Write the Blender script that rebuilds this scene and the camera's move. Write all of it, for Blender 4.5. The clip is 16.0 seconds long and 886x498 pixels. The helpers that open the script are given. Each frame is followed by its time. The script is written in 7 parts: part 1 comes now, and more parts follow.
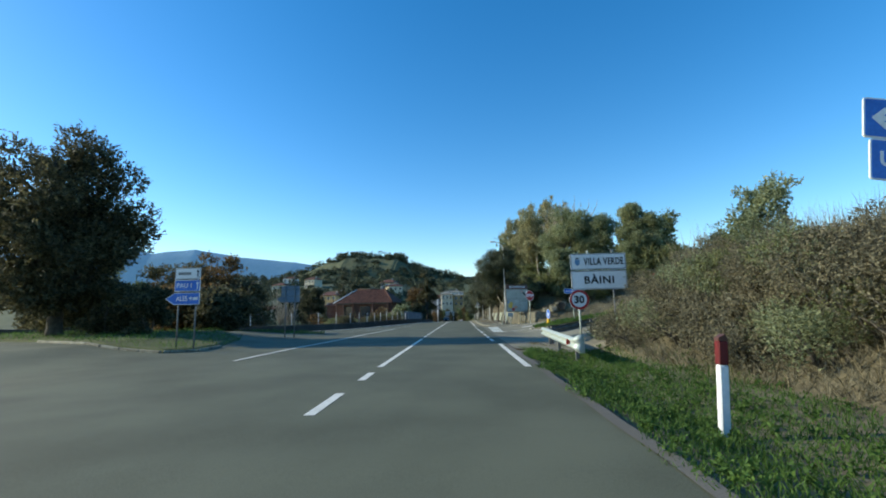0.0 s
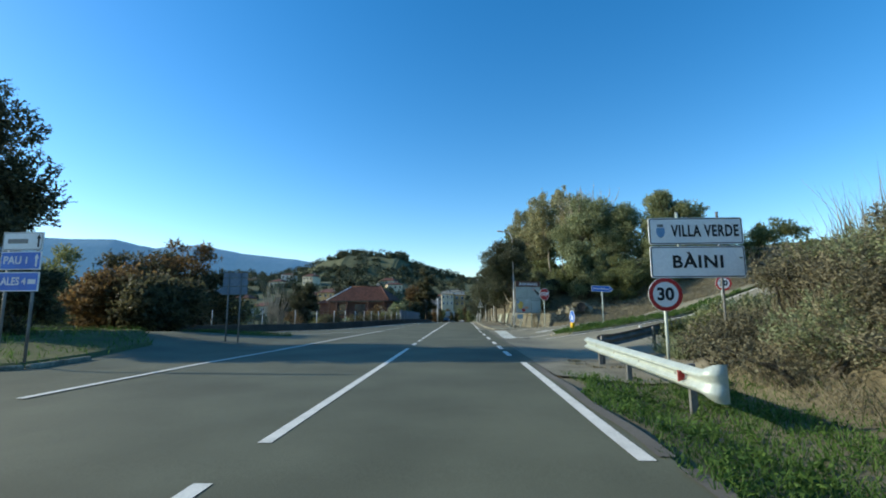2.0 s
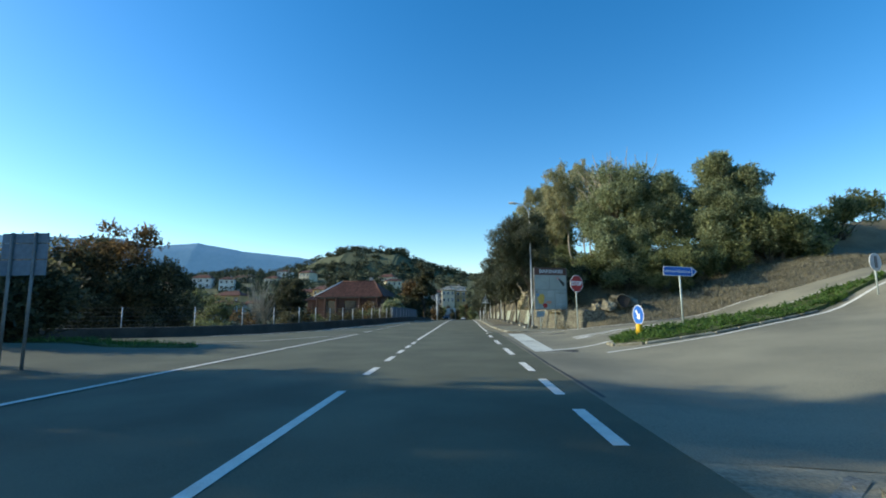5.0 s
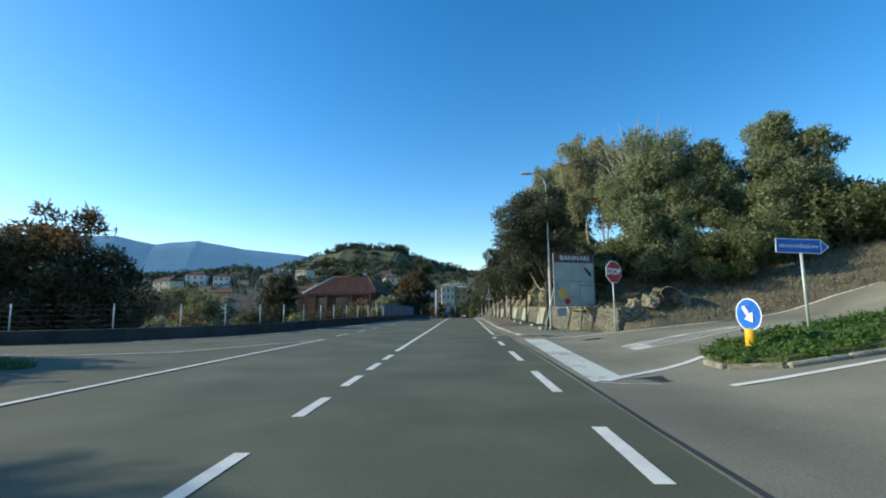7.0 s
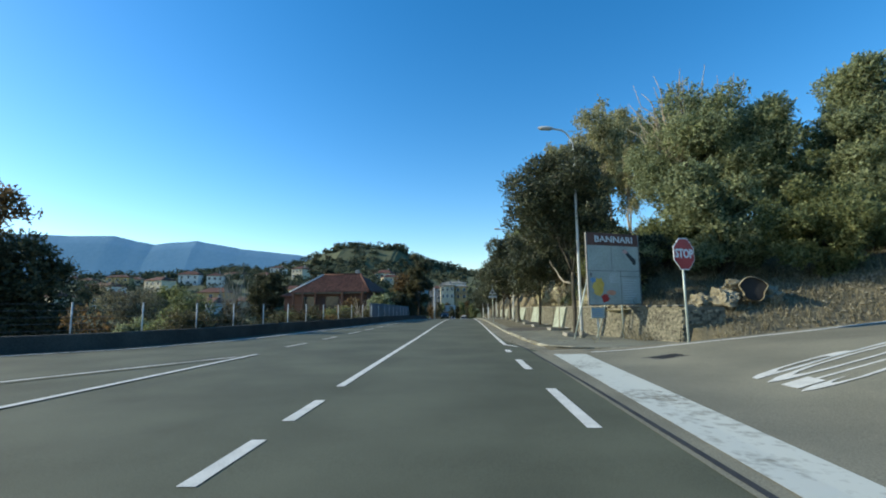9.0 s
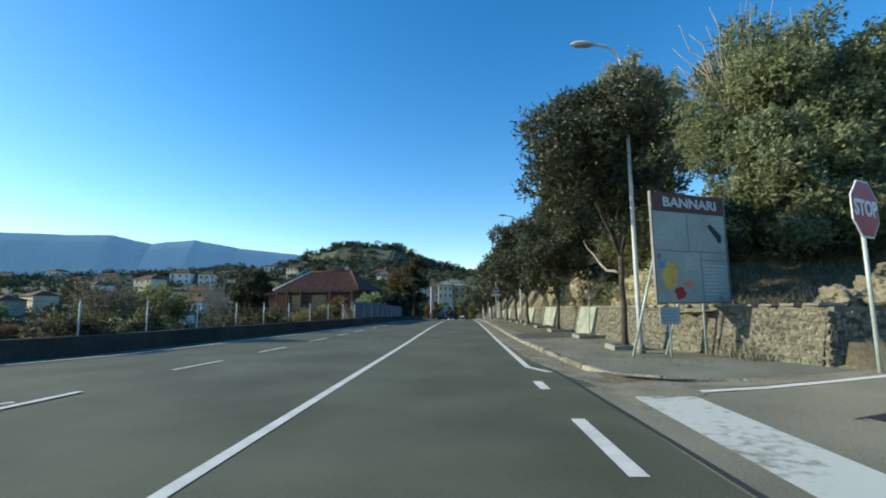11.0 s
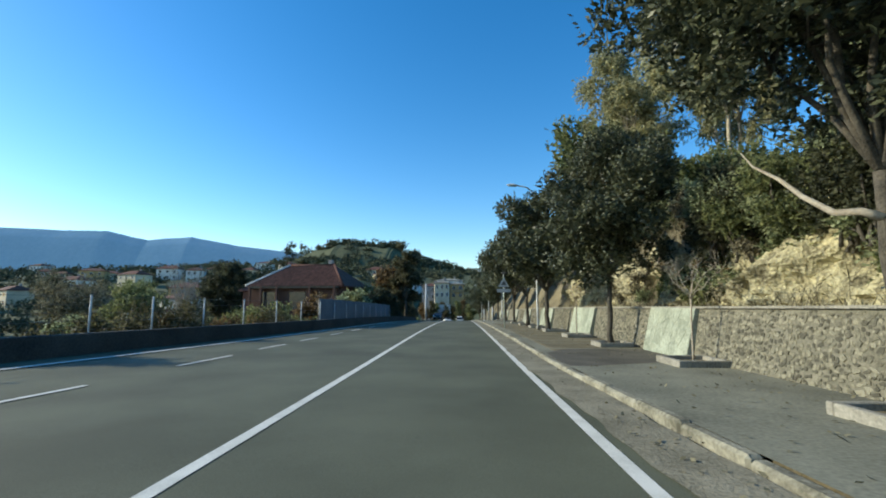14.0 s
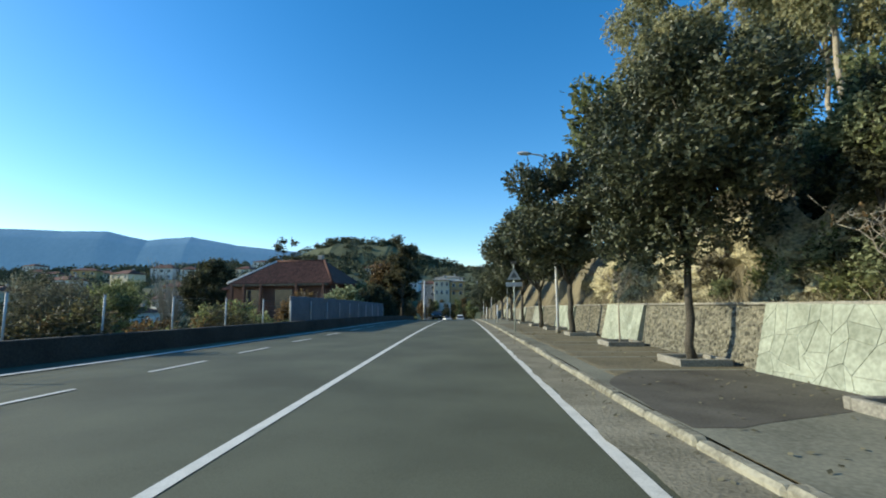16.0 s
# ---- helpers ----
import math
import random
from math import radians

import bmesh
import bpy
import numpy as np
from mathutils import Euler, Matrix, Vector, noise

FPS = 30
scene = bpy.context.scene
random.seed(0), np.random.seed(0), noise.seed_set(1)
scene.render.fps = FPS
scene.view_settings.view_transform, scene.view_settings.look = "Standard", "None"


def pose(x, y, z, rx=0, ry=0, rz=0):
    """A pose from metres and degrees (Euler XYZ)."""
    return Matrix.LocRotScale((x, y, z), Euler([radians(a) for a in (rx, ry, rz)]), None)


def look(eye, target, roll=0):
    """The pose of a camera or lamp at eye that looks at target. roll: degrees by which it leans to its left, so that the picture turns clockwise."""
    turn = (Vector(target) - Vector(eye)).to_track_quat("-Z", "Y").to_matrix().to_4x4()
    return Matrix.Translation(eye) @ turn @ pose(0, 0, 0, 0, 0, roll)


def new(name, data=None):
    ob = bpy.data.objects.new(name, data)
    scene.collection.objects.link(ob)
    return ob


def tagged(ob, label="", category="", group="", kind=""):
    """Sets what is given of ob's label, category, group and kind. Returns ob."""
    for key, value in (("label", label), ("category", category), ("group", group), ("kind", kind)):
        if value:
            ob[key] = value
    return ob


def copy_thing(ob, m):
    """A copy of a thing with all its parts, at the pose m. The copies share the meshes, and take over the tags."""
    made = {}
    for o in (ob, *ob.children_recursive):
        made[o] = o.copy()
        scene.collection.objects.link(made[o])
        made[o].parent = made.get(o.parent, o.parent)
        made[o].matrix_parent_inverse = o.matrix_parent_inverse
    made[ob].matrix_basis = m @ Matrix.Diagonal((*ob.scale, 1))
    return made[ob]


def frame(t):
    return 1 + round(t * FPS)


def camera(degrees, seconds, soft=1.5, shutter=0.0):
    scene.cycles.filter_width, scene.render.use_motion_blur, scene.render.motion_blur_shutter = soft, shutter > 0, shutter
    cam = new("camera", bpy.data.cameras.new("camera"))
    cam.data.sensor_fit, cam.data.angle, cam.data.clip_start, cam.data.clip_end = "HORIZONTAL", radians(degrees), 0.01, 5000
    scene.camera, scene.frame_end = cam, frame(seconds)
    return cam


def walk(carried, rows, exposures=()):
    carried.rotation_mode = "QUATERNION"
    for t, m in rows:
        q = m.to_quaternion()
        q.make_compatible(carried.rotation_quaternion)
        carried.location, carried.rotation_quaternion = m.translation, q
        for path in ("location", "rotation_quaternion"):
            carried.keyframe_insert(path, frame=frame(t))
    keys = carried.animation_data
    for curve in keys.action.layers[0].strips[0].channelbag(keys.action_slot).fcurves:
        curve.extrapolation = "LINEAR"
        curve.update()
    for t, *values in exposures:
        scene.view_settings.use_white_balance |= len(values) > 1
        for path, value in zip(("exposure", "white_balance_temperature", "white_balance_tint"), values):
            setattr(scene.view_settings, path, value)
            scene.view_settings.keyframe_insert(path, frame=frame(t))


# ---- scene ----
SUN_EL, SUN_AZ = 22.8, -87.0
SKY_STRENGTH, SKY_SATURATION, SUN_STRENGTH, EXPOSURE = 0.203, 1.385, 5.0, 0.19
cam = camera(90.0, 16.0, soft=1.9)
# seconds, eye, yaw to the left, pitch up, roll
PATH = [
    (0.0, (2.214, -4.499, 1.586), 2.222, 7.679, -1.287),
    (0.5, (2.195, -2.910, 1.569), 2.369, 7.750, -1.152),
    (1.0, (2.179, -1.362, 1.553), 2.387, 7.811, -0.888),
    (1.5, (2.165, 0.156, 1.537), 2.402, 7.689, -0.628),
    (2.0, (2.153, 1.652, 1.521), 2.456, 7.683, -0.215),
    (2.5, (2.143, 3.133, 1.506), 2.479, 7.639, -0.299),
    (3.0, (2.135, 4.604, 1.490), 2.560, 7.687, -0.213),
    (3.5, (2.129, 6.069, 1.474), 2.556, 7.509, -0.534),
    (4.0, (2.124, 7.533, 1.459), 2.581, 7.528, -0.443),
    (4.5, (2.120, 8.996, 1.443), 2.595, 7.440, -0.460),
    (5.0, (2.118, 10.460, 1.426), 2.610, 7.310, -0.480),
    (5.5, (2.117, 11.927, 1.410), 2.625, 7.180, -0.500),
    (6.0, (2.116, 13.394, 1.393), 2.640, 7.060, -0.520),
    (6.5, (2.116, 14.862, 1.376), 2.652, 6.973, -0.537),
    (7.0, (2.117, 16.328, 1.358), 2.661, 6.982, -0.563),
    (7.5, (2.119, 17.791, 1.341), 2.656, 7.124, -0.538),
    (8.0, (2.121, 19.249, 1.323), 2.676, 7.174, -0.580),
    (8.5, (2.123, 20.699, 1.305), 2.691, 7.170, -0.612),
    (9.0, (2.126, 22.138, 1.287), 2.651, 6.962, -0.675),
    (9.5, (2.129, 23.563, 1.268), 2.630, 6.980, -0.660),
    (10.0, (2.132, 24.972, 1.250), 2.590, 6.980, -0.620),
    (10.5, (2.136, 26.362, 1.231), 2.540, 6.975, -0.580),
    (11.0, (2.139, 27.730, 1.213), 2.490, 6.970, -0.540),
    (11.5, (2.143, 29.074, 1.195), 2.447, 6.970, -0.500),
    (12.0, (2.146, 30.392, 1.177), 2.395, 6.990, -0.474),
    (12.5, (2.150, 31.683, 1.160), 2.306, 7.012, -0.340),
    (13.0, (2.154, 32.947, 1.144), 2.313, 7.000, -0.158),
    (13.5, (2.158, 34.183, 1.128), 2.267, 6.949, -0.160),
    (14.0, (2.161, 35.392, 1.113), 2.250, 6.919, 0.009),
    (14.5, (2.165, 36.575, 1.098), 2.309, 6.852, 0.039),
    (15.0, (2.169, 37.736, 1.086), 2.263, 6.756, -0.083),
    (15.5, (2.173, 38.877, 1.074), 2.291, 6.714, -0.143),
    (16.0, (2.178, 40.004, 1.064), 2.280, 6.692, -0.381),
]
rows = []
for t, eye, yaw, pitch, lean in PATH:
    ahead = Vector((-math.sin(radians(yaw)) * math.cos(radians(pitch)), math.cos(radians(yaw)) * math.cos(radians(pitch)), math.sin(radians(pitch))))
    rows.append((t, look(eye, Vector(eye) + ahead, lean)))
walk(cam, rows, exposures=[(0.0, EXPOSURE), (16.0, EXPOSURE)])

# world and sun
world = bpy.data.worlds.new("sky")
scene.world = world
world.use_nodes = True
wn = world.node_tree
sky = wn.nodes.new("ShaderNodeTexSky")
sky.sky_type = "NISHITA"
sky.sun_disc = False
sky.sun_elevation = radians(SUN_EL)
sky.sun_rotation = radians(SUN_AZ)
sky.air_density = 1.0
sky.dust_density = 0.3
sky.ozone_density = 2.2
sky.altitude = 200
tone = wn.nodes.new("ShaderNodeHueSaturation")
tone.inputs["Saturation"].default_value = SKY_SATURATION
tone.inputs["Hue"].default_value = 0.4995
wn.links.new(sky.outputs[0], tone.inputs["Color"])
wn.links.new(tone.outputs[0], wn.nodes["Background"].inputs[0])
wn.nodes["Background"].inputs[1].default_value = SKY_STRENGTH
sun_data = bpy.data.lights.new("sun", "SUN")
sun_data.energy, sun_data.angle, sun_data.color = SUN_STRENGTH, radians(0.6), (0.97, 0.91, 0.70)
sun = new("sun", sun_data)
SUN_DIR = Vector((math.sin(radians(SUN_AZ)) * math.cos(radians(SUN_EL)), math.cos(radians(SUN_AZ)) * math.cos(radians(SUN_EL)), math.sin(radians(SUN_EL))))
sun.matrix_world = look((0, 0, 60), Vector((0, 0, 60)) - SUN_DIR)


# ---------------------------------------------------------------- materials
def mat(name, a, b, rough=0.8, scale=3.0, fine=40.0, bump=0.2, dist=0.02, metal=0.0, island=0.0, rand=0.0, spec=0.3, low=0.35, high=0.65, trans=0.0, mid=None):
    """Two-scale mottled surface between the colours a and b, with fine relief."""
    m = bpy.data.materials.new(name)
    m.use_nodes = True
    t = m.node_tree
    bs = t.nodes["Principled BSDF"]
    co = t.nodes.new("ShaderNodeTexCoord")
    geo = t.nodes.new("ShaderNodeNewGeometry")
    n1 = t.nodes.new("ShaderNodeTexNoise")
    n2 = t.nodes.new("ShaderNodeTexNoise")
    n1.inputs["Scale"].default_value, n2.inputs["Scale"].default_value = scale, fine
    n1.inputs["Detail"].default_value, n2.inputs["Detail"].default_value = 6, 3
    for n in (n1, n2):
        t.links.new(geo.outputs["Position"], n.inputs["Vector"])
    mix = t.nodes.new("ShaderNodeMath")
    mix.operation = "MULTIPLY_ADD"
    mix.inputs[1].default_value = 0.45
    t.links.new(n2.outputs[0], mix.inputs[0])
    sc = t.nodes.new("ShaderNodeMath")
    sc.operation = "MULTIPLY"
    sc.inputs[1].default_value = 0.55
    t.links.new(n1.outputs[0], sc.inputs[0])
    t.links.new(sc.outputs[0], mix.inputs[2])
    last = mix.outputs[0]
    if island or rand:
        src = geo.outputs["Random Per Island"]
        if rand:
            src = t.nodes.new("ShaderNodeObjectInfo").outputs["Random"]
        add = t.nodes.new("ShaderNodeMath")
        add.operation = "MULTIPLY_ADD"
        add.inputs[1].default_value = island + rand
        off = t.nodes.new("ShaderNodeMath")
        off.operation = "SUBTRACT"
        off.inputs[1].default_value = 0.5
        t.links.new(src, off.inputs[0])
        t.links.new(off.outputs[0], add.inputs[0])
        t.links.new(last, add.inputs[2])
        last = add.outputs[0]
    ramp = t.nodes.new("ShaderNodeValToRGB")
    ramp.color_ramp.elements[0].position, ramp.color_ramp.elements[1].position = low, high
    ramp.color_ramp.elements[0].color, ramp.color_ramp.elements[1].color = (*a, 1), (*b, 1)
    if mid:
        e = ramp.color_ramp.elements.new((low + high) / 2)
        e.color = (*mid, 1)
    t.links.new(last, ramp.inputs[0])
    t.links.new(ramp.outputs[0], bs.inputs["Base Color"])
    bs.inputs["Roughness"].default_value, bs.inputs["Metallic"].default_value = rough, metal
    bs.inputs["Specular IOR Level"].default_value = spec
    if bump:
        bp = t.nodes.new("ShaderNodeBump")
        bp.inputs["Strength"].default_value, bp.inputs["Distance"].default_value = bump, dist
        t.links.new(last if not (island or rand) else mix.outputs[0], bp.inputs["Height"])
        t.links.new(bp.outputs[0], bs.inputs["Normal"])
    if trans:
        tr = t.nodes.new("ShaderNodeBsdfTranslucent")
        t.links.new(ramp.outputs[0], tr.inputs[0])
        ms = t.nodes.new("ShaderNodeMixShader")
        ms.inputs[0].default_value = trans
        t.links.new(bs.outputs[0], ms.inputs[1])
        t.links.new(tr.outputs[0], ms.inputs[2])
        t.links.new(ms.outputs[0], t.nodes["Material Output"].inputs[0])
    return m


M = {}
M["asphalt"] = mat("asphalt", (0.070, 0.073, 0.046), (0.122, 0.127, 0.083), 0.85, 0.5, 90, 0.5, 0.012, low=0.39, high=0.61)
M["old_asphalt"] = mat("old_asphalt", (0.085, 0.078, 0.066), (0.17, 0.155, 0.125), 0.9, 0.7, 70, 0.4, 0.01)
M["dusty_asphalt"] = mat("dusty_asphalt", (0.13, 0.124, 0.09), (0.275, 0.255, 0.178), 0.9, 0.35, 60, 0.3, 0.01, low=0.36, high=0.62)
M["ghost_paint"] = mat("faded_paint", (0.11, 0.108, 0.08), (0.30, 0.29, 0.25), 0.8, 3.0, 40, 0.2, 0.004, low=0.42, high=0.62)
M["tar"] = mat("tar", (0.03, 0.03, 0.03), (0.06, 0.06, 0.055), 0.7, 2, 50)
M["paint"] = mat("road_paint", (0.47, 0.46, 0.40), (0.72, 0.70, 0.62), 0.7, 4, 60, 0.15, 0.004, low=0.25, high=0.6)
M["worn_paint"] = mat("worn_paint", (0.20, 0.19, 0.155), (0.63, 0.61, 0.54), 0.75, 2.2, 35, 0.2, 0.004, low=0.36, high=0.54)
M["slab_paint"] = mat("whitewashed_concrete", (0.24, 0.23, 0.18), (0.56, 0.57, 0.49), 0.8, 0.9, 9, 0.3, 0.008, low=0.36, high=0.5)
M["grass"] = mat("grass_soil", (0.05, 0.06, 0.02), (0.10, 0.11, 0.035), 0.95, 1.2, 25, 0.6, 0.03)
M["earth"] = mat("dry_earth", (0.10, 0.085, 0.05), (0.22, 0.19, 0.12), 0.95, 0.6, 14, 0.8, 0.05)
M["gravel"] = mat("gravel", (0.135, 0.122, 0.082), (0.32, 0.288, 0.205), 0.95, 1.5, 30, 0.8, 0.03)
M["rock"] = mat("yellow_rock", (0.115, 0.10, 0.058), (0.50, 0.455, 0.275), 0.9, 3.0, 14, 1.0, 0.2, low=0.36, high=0.60)
M["concrete"] = mat("concrete", (0.15, 0.142, 0.115), (0.36, 0.34, 0.28), 0.9, 1.3, 30, 0.35, 0.01)
M["kerb"] = mat("lichen_kerb", (0.12, 0.112, 0.08), (0.36, 0.34, 0.255), 0.95, 2.4, 22, 0.9, 0.03, rand=0.15)
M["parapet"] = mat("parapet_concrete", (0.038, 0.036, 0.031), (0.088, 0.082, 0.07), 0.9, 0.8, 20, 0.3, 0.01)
M["pavement"] = mat("pavement_concrete", (0.112, 0.111, 0.082), (0.265, 0.258, 0.19), 0.92, 0.8, 25, 0.3, 0.01, low=0.33, high=0.66)
M["steel"] = mat("galvanised_steel", (0.34, 0.39, 0.35), (0.50, 0.55, 0.50), 0.42, 3, 30, 0.05, 0.003, metal=0.15)
M["dull_steel"] = mat("dull_steel", (0.13, 0.13, 0.125), (0.24, 0.24, 0.23), 0.6, 3, 30, 0.1, 0.003, metal=0.4)
M["white"] = mat("white_sheet", (0.62, 0.63, 0.63), (0.78, 0.79, 0.79), 0.45, 1.5, 20, 0.03, 0.002)
M["grey_white"] = mat("weathered_white", (0.40, 0.42, 0.42), (0.60, 0.62, 0.62), 0.5, 2.0, 25, 0.03, 0.002)
M["pale_panel"] = mat("pale_panel", (0.27, 0.295, 0.26), (0.40, 0.43, 0.38), 0.5, 1.2, 15, 0.03, 0.002)
M["black"] = mat("sign_black", (0.010, 0.010, 0.011), (0.02, 0.02, 0.022), 0.5, 3, 30, 0)
M["maroon"] = mat("dark_red", (0.10, 0.012, 0.012), (0.16, 0.02, 0.02), 0.5, 2, 20, 0)
M["red"] = mat("sign_red", (0.30, 0.02, 0.02), (0.45, 0.03, 0.03), 0.4, 2, 20, 0)
M["blue"] = mat("sign_blue", (0.015, 0.10, 0.42), (0.03, 0.17, 0.58), 0.35, 2, 20, 0)
M["faded_blue"] = mat("faded_blue", (0.10, 0.22, 0.38), (0.18, 0.33, 0.50), 0.5, 2, 20, 0)
M["yellow"] = mat("bollard_yellow", (0.65, 0.36, 0.01), (0.85, 0.50, 0.02), 0.45, 2, 20, 0)
M["brown"] = mat("board_brown", (0.07, 0.03, 0.02), (0.12, 0.05, 0.035), 0.5, 2, 20, 0)
M["bark"] = mat("bark", (0.04, 0.036, 0.028), (0.12, 0.105, 0.08), 0.95, 5, 40, 0.9, 0.03)
M["pale_bark"] = mat("pale_bark", (0.24, 0.20, 0.15), (0.45, 0.40, 0.31), 0.9, 4, 30, 0.5, 0.02)
M["oak_leaf"] = mat("holm_oak_leaf", (0.032, 0.042, 0.022), (0.125, 0.135, 0.07), 0.5, 0.8, 8, 0, island=0.5, trans=0.2, spec=0.4)
M["tree_leaf"] = mat("broad_leaf", (0.09, 0.112, 0.045), (0.29, 0.31, 0.135), 0.6, 0.5, 6, 0, island=0.5, trans=0.55)
M["olive_leaf"] = mat("grey_leaf", (0.12, 0.15, 0.075), (0.41, 0.445, 0.25), 0.6, 0.5, 6, 0, island=0.5, trans=0.55)
M["yellow_leaf"] = mat("gum_leaf", (0.18, 0.185, 0.09), (0.50, 0.48, 0.28), 0.6, 0.35, 5, 0, island=0.5, trans=0.58)
M["dark_leaf"] = mat("shade_leaf", (0.028, 0.034, 0.02), (0.09, 0.096, 0.05), 0.6, 0.6, 6, 0, island=0.5, trans=0.45)
M["plane_leaf"] = mat("plane_leaf", (0.045, 0.048, 0.026), (0.145, 0.135, 0.07), 0.6, 0.6, 6, 0, island=0.5, trans=0.5)
M["rust_leaf"] = mat("autumn_leaf", (0.075, 0.055, 0.026), (0.25, 0.16, 0.07), 0.7, 0.5, 6, 0, island=0.5, trans=0.45)
M["dry_leaf"] = mat("dry_stalk", (0.105, 0.095, 0.06), (0.28, 0.25, 0.165), 0.8, 0.5, 6, 0, island=0.6, trans=0.25)
M["bramble"] = mat("bramble_leaf", (0.08, 0.075, 0.048), (0.28, 0.255, 0.16), 0.8, 0.5, 6, 0, island=0.6, trans=0.32)
M["grass_blade"] = mat("grass_blade", (0.036, 0.085, 0.016), (0.115, 0.20, 0.042), 0.7, 0.6, 5, 0, island=0.4, trans=0.42)
# evergreen colour lightened and greyed to carry the distance haze
M["hazed_wood"] = mat("far_wood", (0.04, 0.05, 0.03), (0.125, 0.135, 0.075), 0.9, 0.05, 0.3, 0, island=0.55)
M["meadow"] = mat("far_meadow", (0.06, 0.07, 0.034), (0.13, 0.14, 0.07), 0.95, 0.02, 0.2, 0)
# distance haze put into the colour: blue base plus a faint blue glow
M["mountain"] = mat("hazed_mountain", (0.10, 0.17, 0.25), (0.13, 0.21, 0.30), 1.0, 0.004, 0.05, 0, spec=0.0)
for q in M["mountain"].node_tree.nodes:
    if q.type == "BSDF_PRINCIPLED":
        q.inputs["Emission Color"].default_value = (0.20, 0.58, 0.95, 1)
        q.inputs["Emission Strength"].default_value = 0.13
M["roof"] = mat("clay_tile", (0.075, 0.032, 0.022), (0.15, 0.066, 0.046), 0.85, 1.2, 12, 0.3, 0.03, island=0.35)
M["render_cream"] = mat("cream_render", (0.50, 0.43, 0.30), (0.68, 0.60, 0.44), 0.9, 0.4, 6, 0.1)
M["render_white"] = mat("white_render", (0.55, 0.54, 0.50), (0.75, 0.73, 0.69), 0.9, 0.4, 6, 0.1)
M["render_grey"] = mat("grey_render", (0.22, 0.21, 0.20), (0.36, 0.34, 0.31), 0.9, 0.4, 6, 0.1)
M["render_ochre"] = mat("ochre_render", (0.42, 0.27, 0.11), (0.58, 0.40, 0.19), 0.9, 0.4, 6, 0.1)
M["glass"] = mat("dark_pane", (0.02, 0.025, 0.03), (0.05, 0.055, 0.06), 0.15, 2, 10, 0, spec=0.6)
M["stone"] = mat("wall_stone", (0.075, 0.071, 0.052), (0.245, 0.23, 0.165), 0.92, 12, 60, 0.8, 0.03, rand=0.7, low=0.30, high=0.76)
M["stone_many"] = mat("wall_rubble", (0.075, 0.071, 0.052), (0.245, 0.23, 0.165), 0.92, 12, 60, 0.8, 0.03, island=0.7, low=0.30, high=0.76)
M["mortar"] = mat("mortar", (0.105, 0.099, 0.072), (0.21, 0.197, 0.147), 0.95, 3, 25, 0.6, 0.03)
M["damp"] = mat("damp_asphalt", (0.065, 0.058, 0.044), (0.14, 0.128, 0.10), 0.8, 1.6, 40, 0.4, 0.01)
# dark red-brown, with the porch's deep shade put into the wall colour
M["shade_wall"] = mat("shaded_brown_render", (0.09, 0.045, 0.032), (0.16, 0.085, 0.06), 0.9, 0.6, 8, 0.1)
M["pale_mortar"] = mat("pale_mortar", (0.20, 0.21, 0.165), (0.36, 0.37, 0.30), 0.95, 3, 25, 0.5, 0.02)
M["slab_stone"] = mat("green_slab_stone", (0.19, 0.21, 0.155), (0.39, 0.42, 0.33), 0.8, 1.6, 14, 0.5, 0.02, rand=0.12)
M["slab_many"] = mat("pale_slab_stone", (0.30, 0.32, 0.27), (0.50, 0.52, 0.45), 0.8, 1.2, 15, 0.25, 0.01, island=0.3)
M["car_paint"] = mat("black_car_paint", (0.008, 0.008, 0.01), (0.015, 0.015, 0.018), 0.25, 2, 10, 0, spec=0.6)
M["slate_blue"] = mat("faded_blue_sheet", (0.10, 0.14, 0.18), (0.17, 0.22, 0.27), 0.7, 1, 10, 0.1)
M["rubber"] = mat("rubber", (0.01, 0.01, 0.01), (0.02, 0.02, 0.02), 0.8, 8, 50, 0.1)
lamp_glass = mat("lamp_glass", (0.5, 0.5, 0.48), (0.62, 0.62, 0.6), 0.2, 2, 10, 0)

# ---------------------------------------------------------------- mesh helpers
def clamp(v, a=0.0, b=1.0):
    return max(a, min(b, v))


def smooth(v, a, b):
    v = clamp((v - a) / (b - a))
    return v * v * (3 - 2 * v)


def mesh_of(name, verts, faces, material, shade=False):
    me = bpy.data.meshes.new(name)
    me.from_pydata([tuple(v) for v in verts], [], [tuple(f) for f in faces])
    me.materials.append(material)
    if shade:
        me.polygons.foreach_set("use_smooth", [True] * len(me.polygons))
    me.update()
    return me


def quads_mesh(name, v, material):
    """v: array (n, 4, 3) of separate quads, or (n, 3, 3) of separate triangles."""
    n, k = v.shape[:2]
    me = bpy.data.meshes.new(name)
    me.vertices.add(n * k)
    me.vertices.foreach_set("co", np.asarray(v, np.float32).reshape(-1))
    me.loops.add(n * k)
    me.loops.foreach_set("vertex_index", np.arange(n * k, dtype=np.int32))
    me.polygons.add(n)
    me.polygons.foreach_set("loop_start", np.arange(0, n * k, k, dtype=np.int32))
    me.materials.append(material)
    me.update()
    me.validate()
    return me


def part(name, data, material, parent, label="", at=None):
    """Links a mesh or a bmesh as one mesh object under a thing or a part."""
    if isinstance(data, bmesh.types.BMesh):
        me = bpy.data.meshes.new(name)
        data.to_mesh(me)
        data.free()
        me.materials.append(material)
        data = me
    ob = new(name, data)
    if parent is not None:
        ob.parent = parent
    if at is not None:
        ob.matrix_basis = at
    if label:
        ob["label"] = label
    return ob


def thing(name, m, label, category, group="", kind=""):
    ob = new(name)
    ob.empty_display_size = 0.1
    ob.matrix_basis = m
    return tagged(ob, label, category, group, kind)


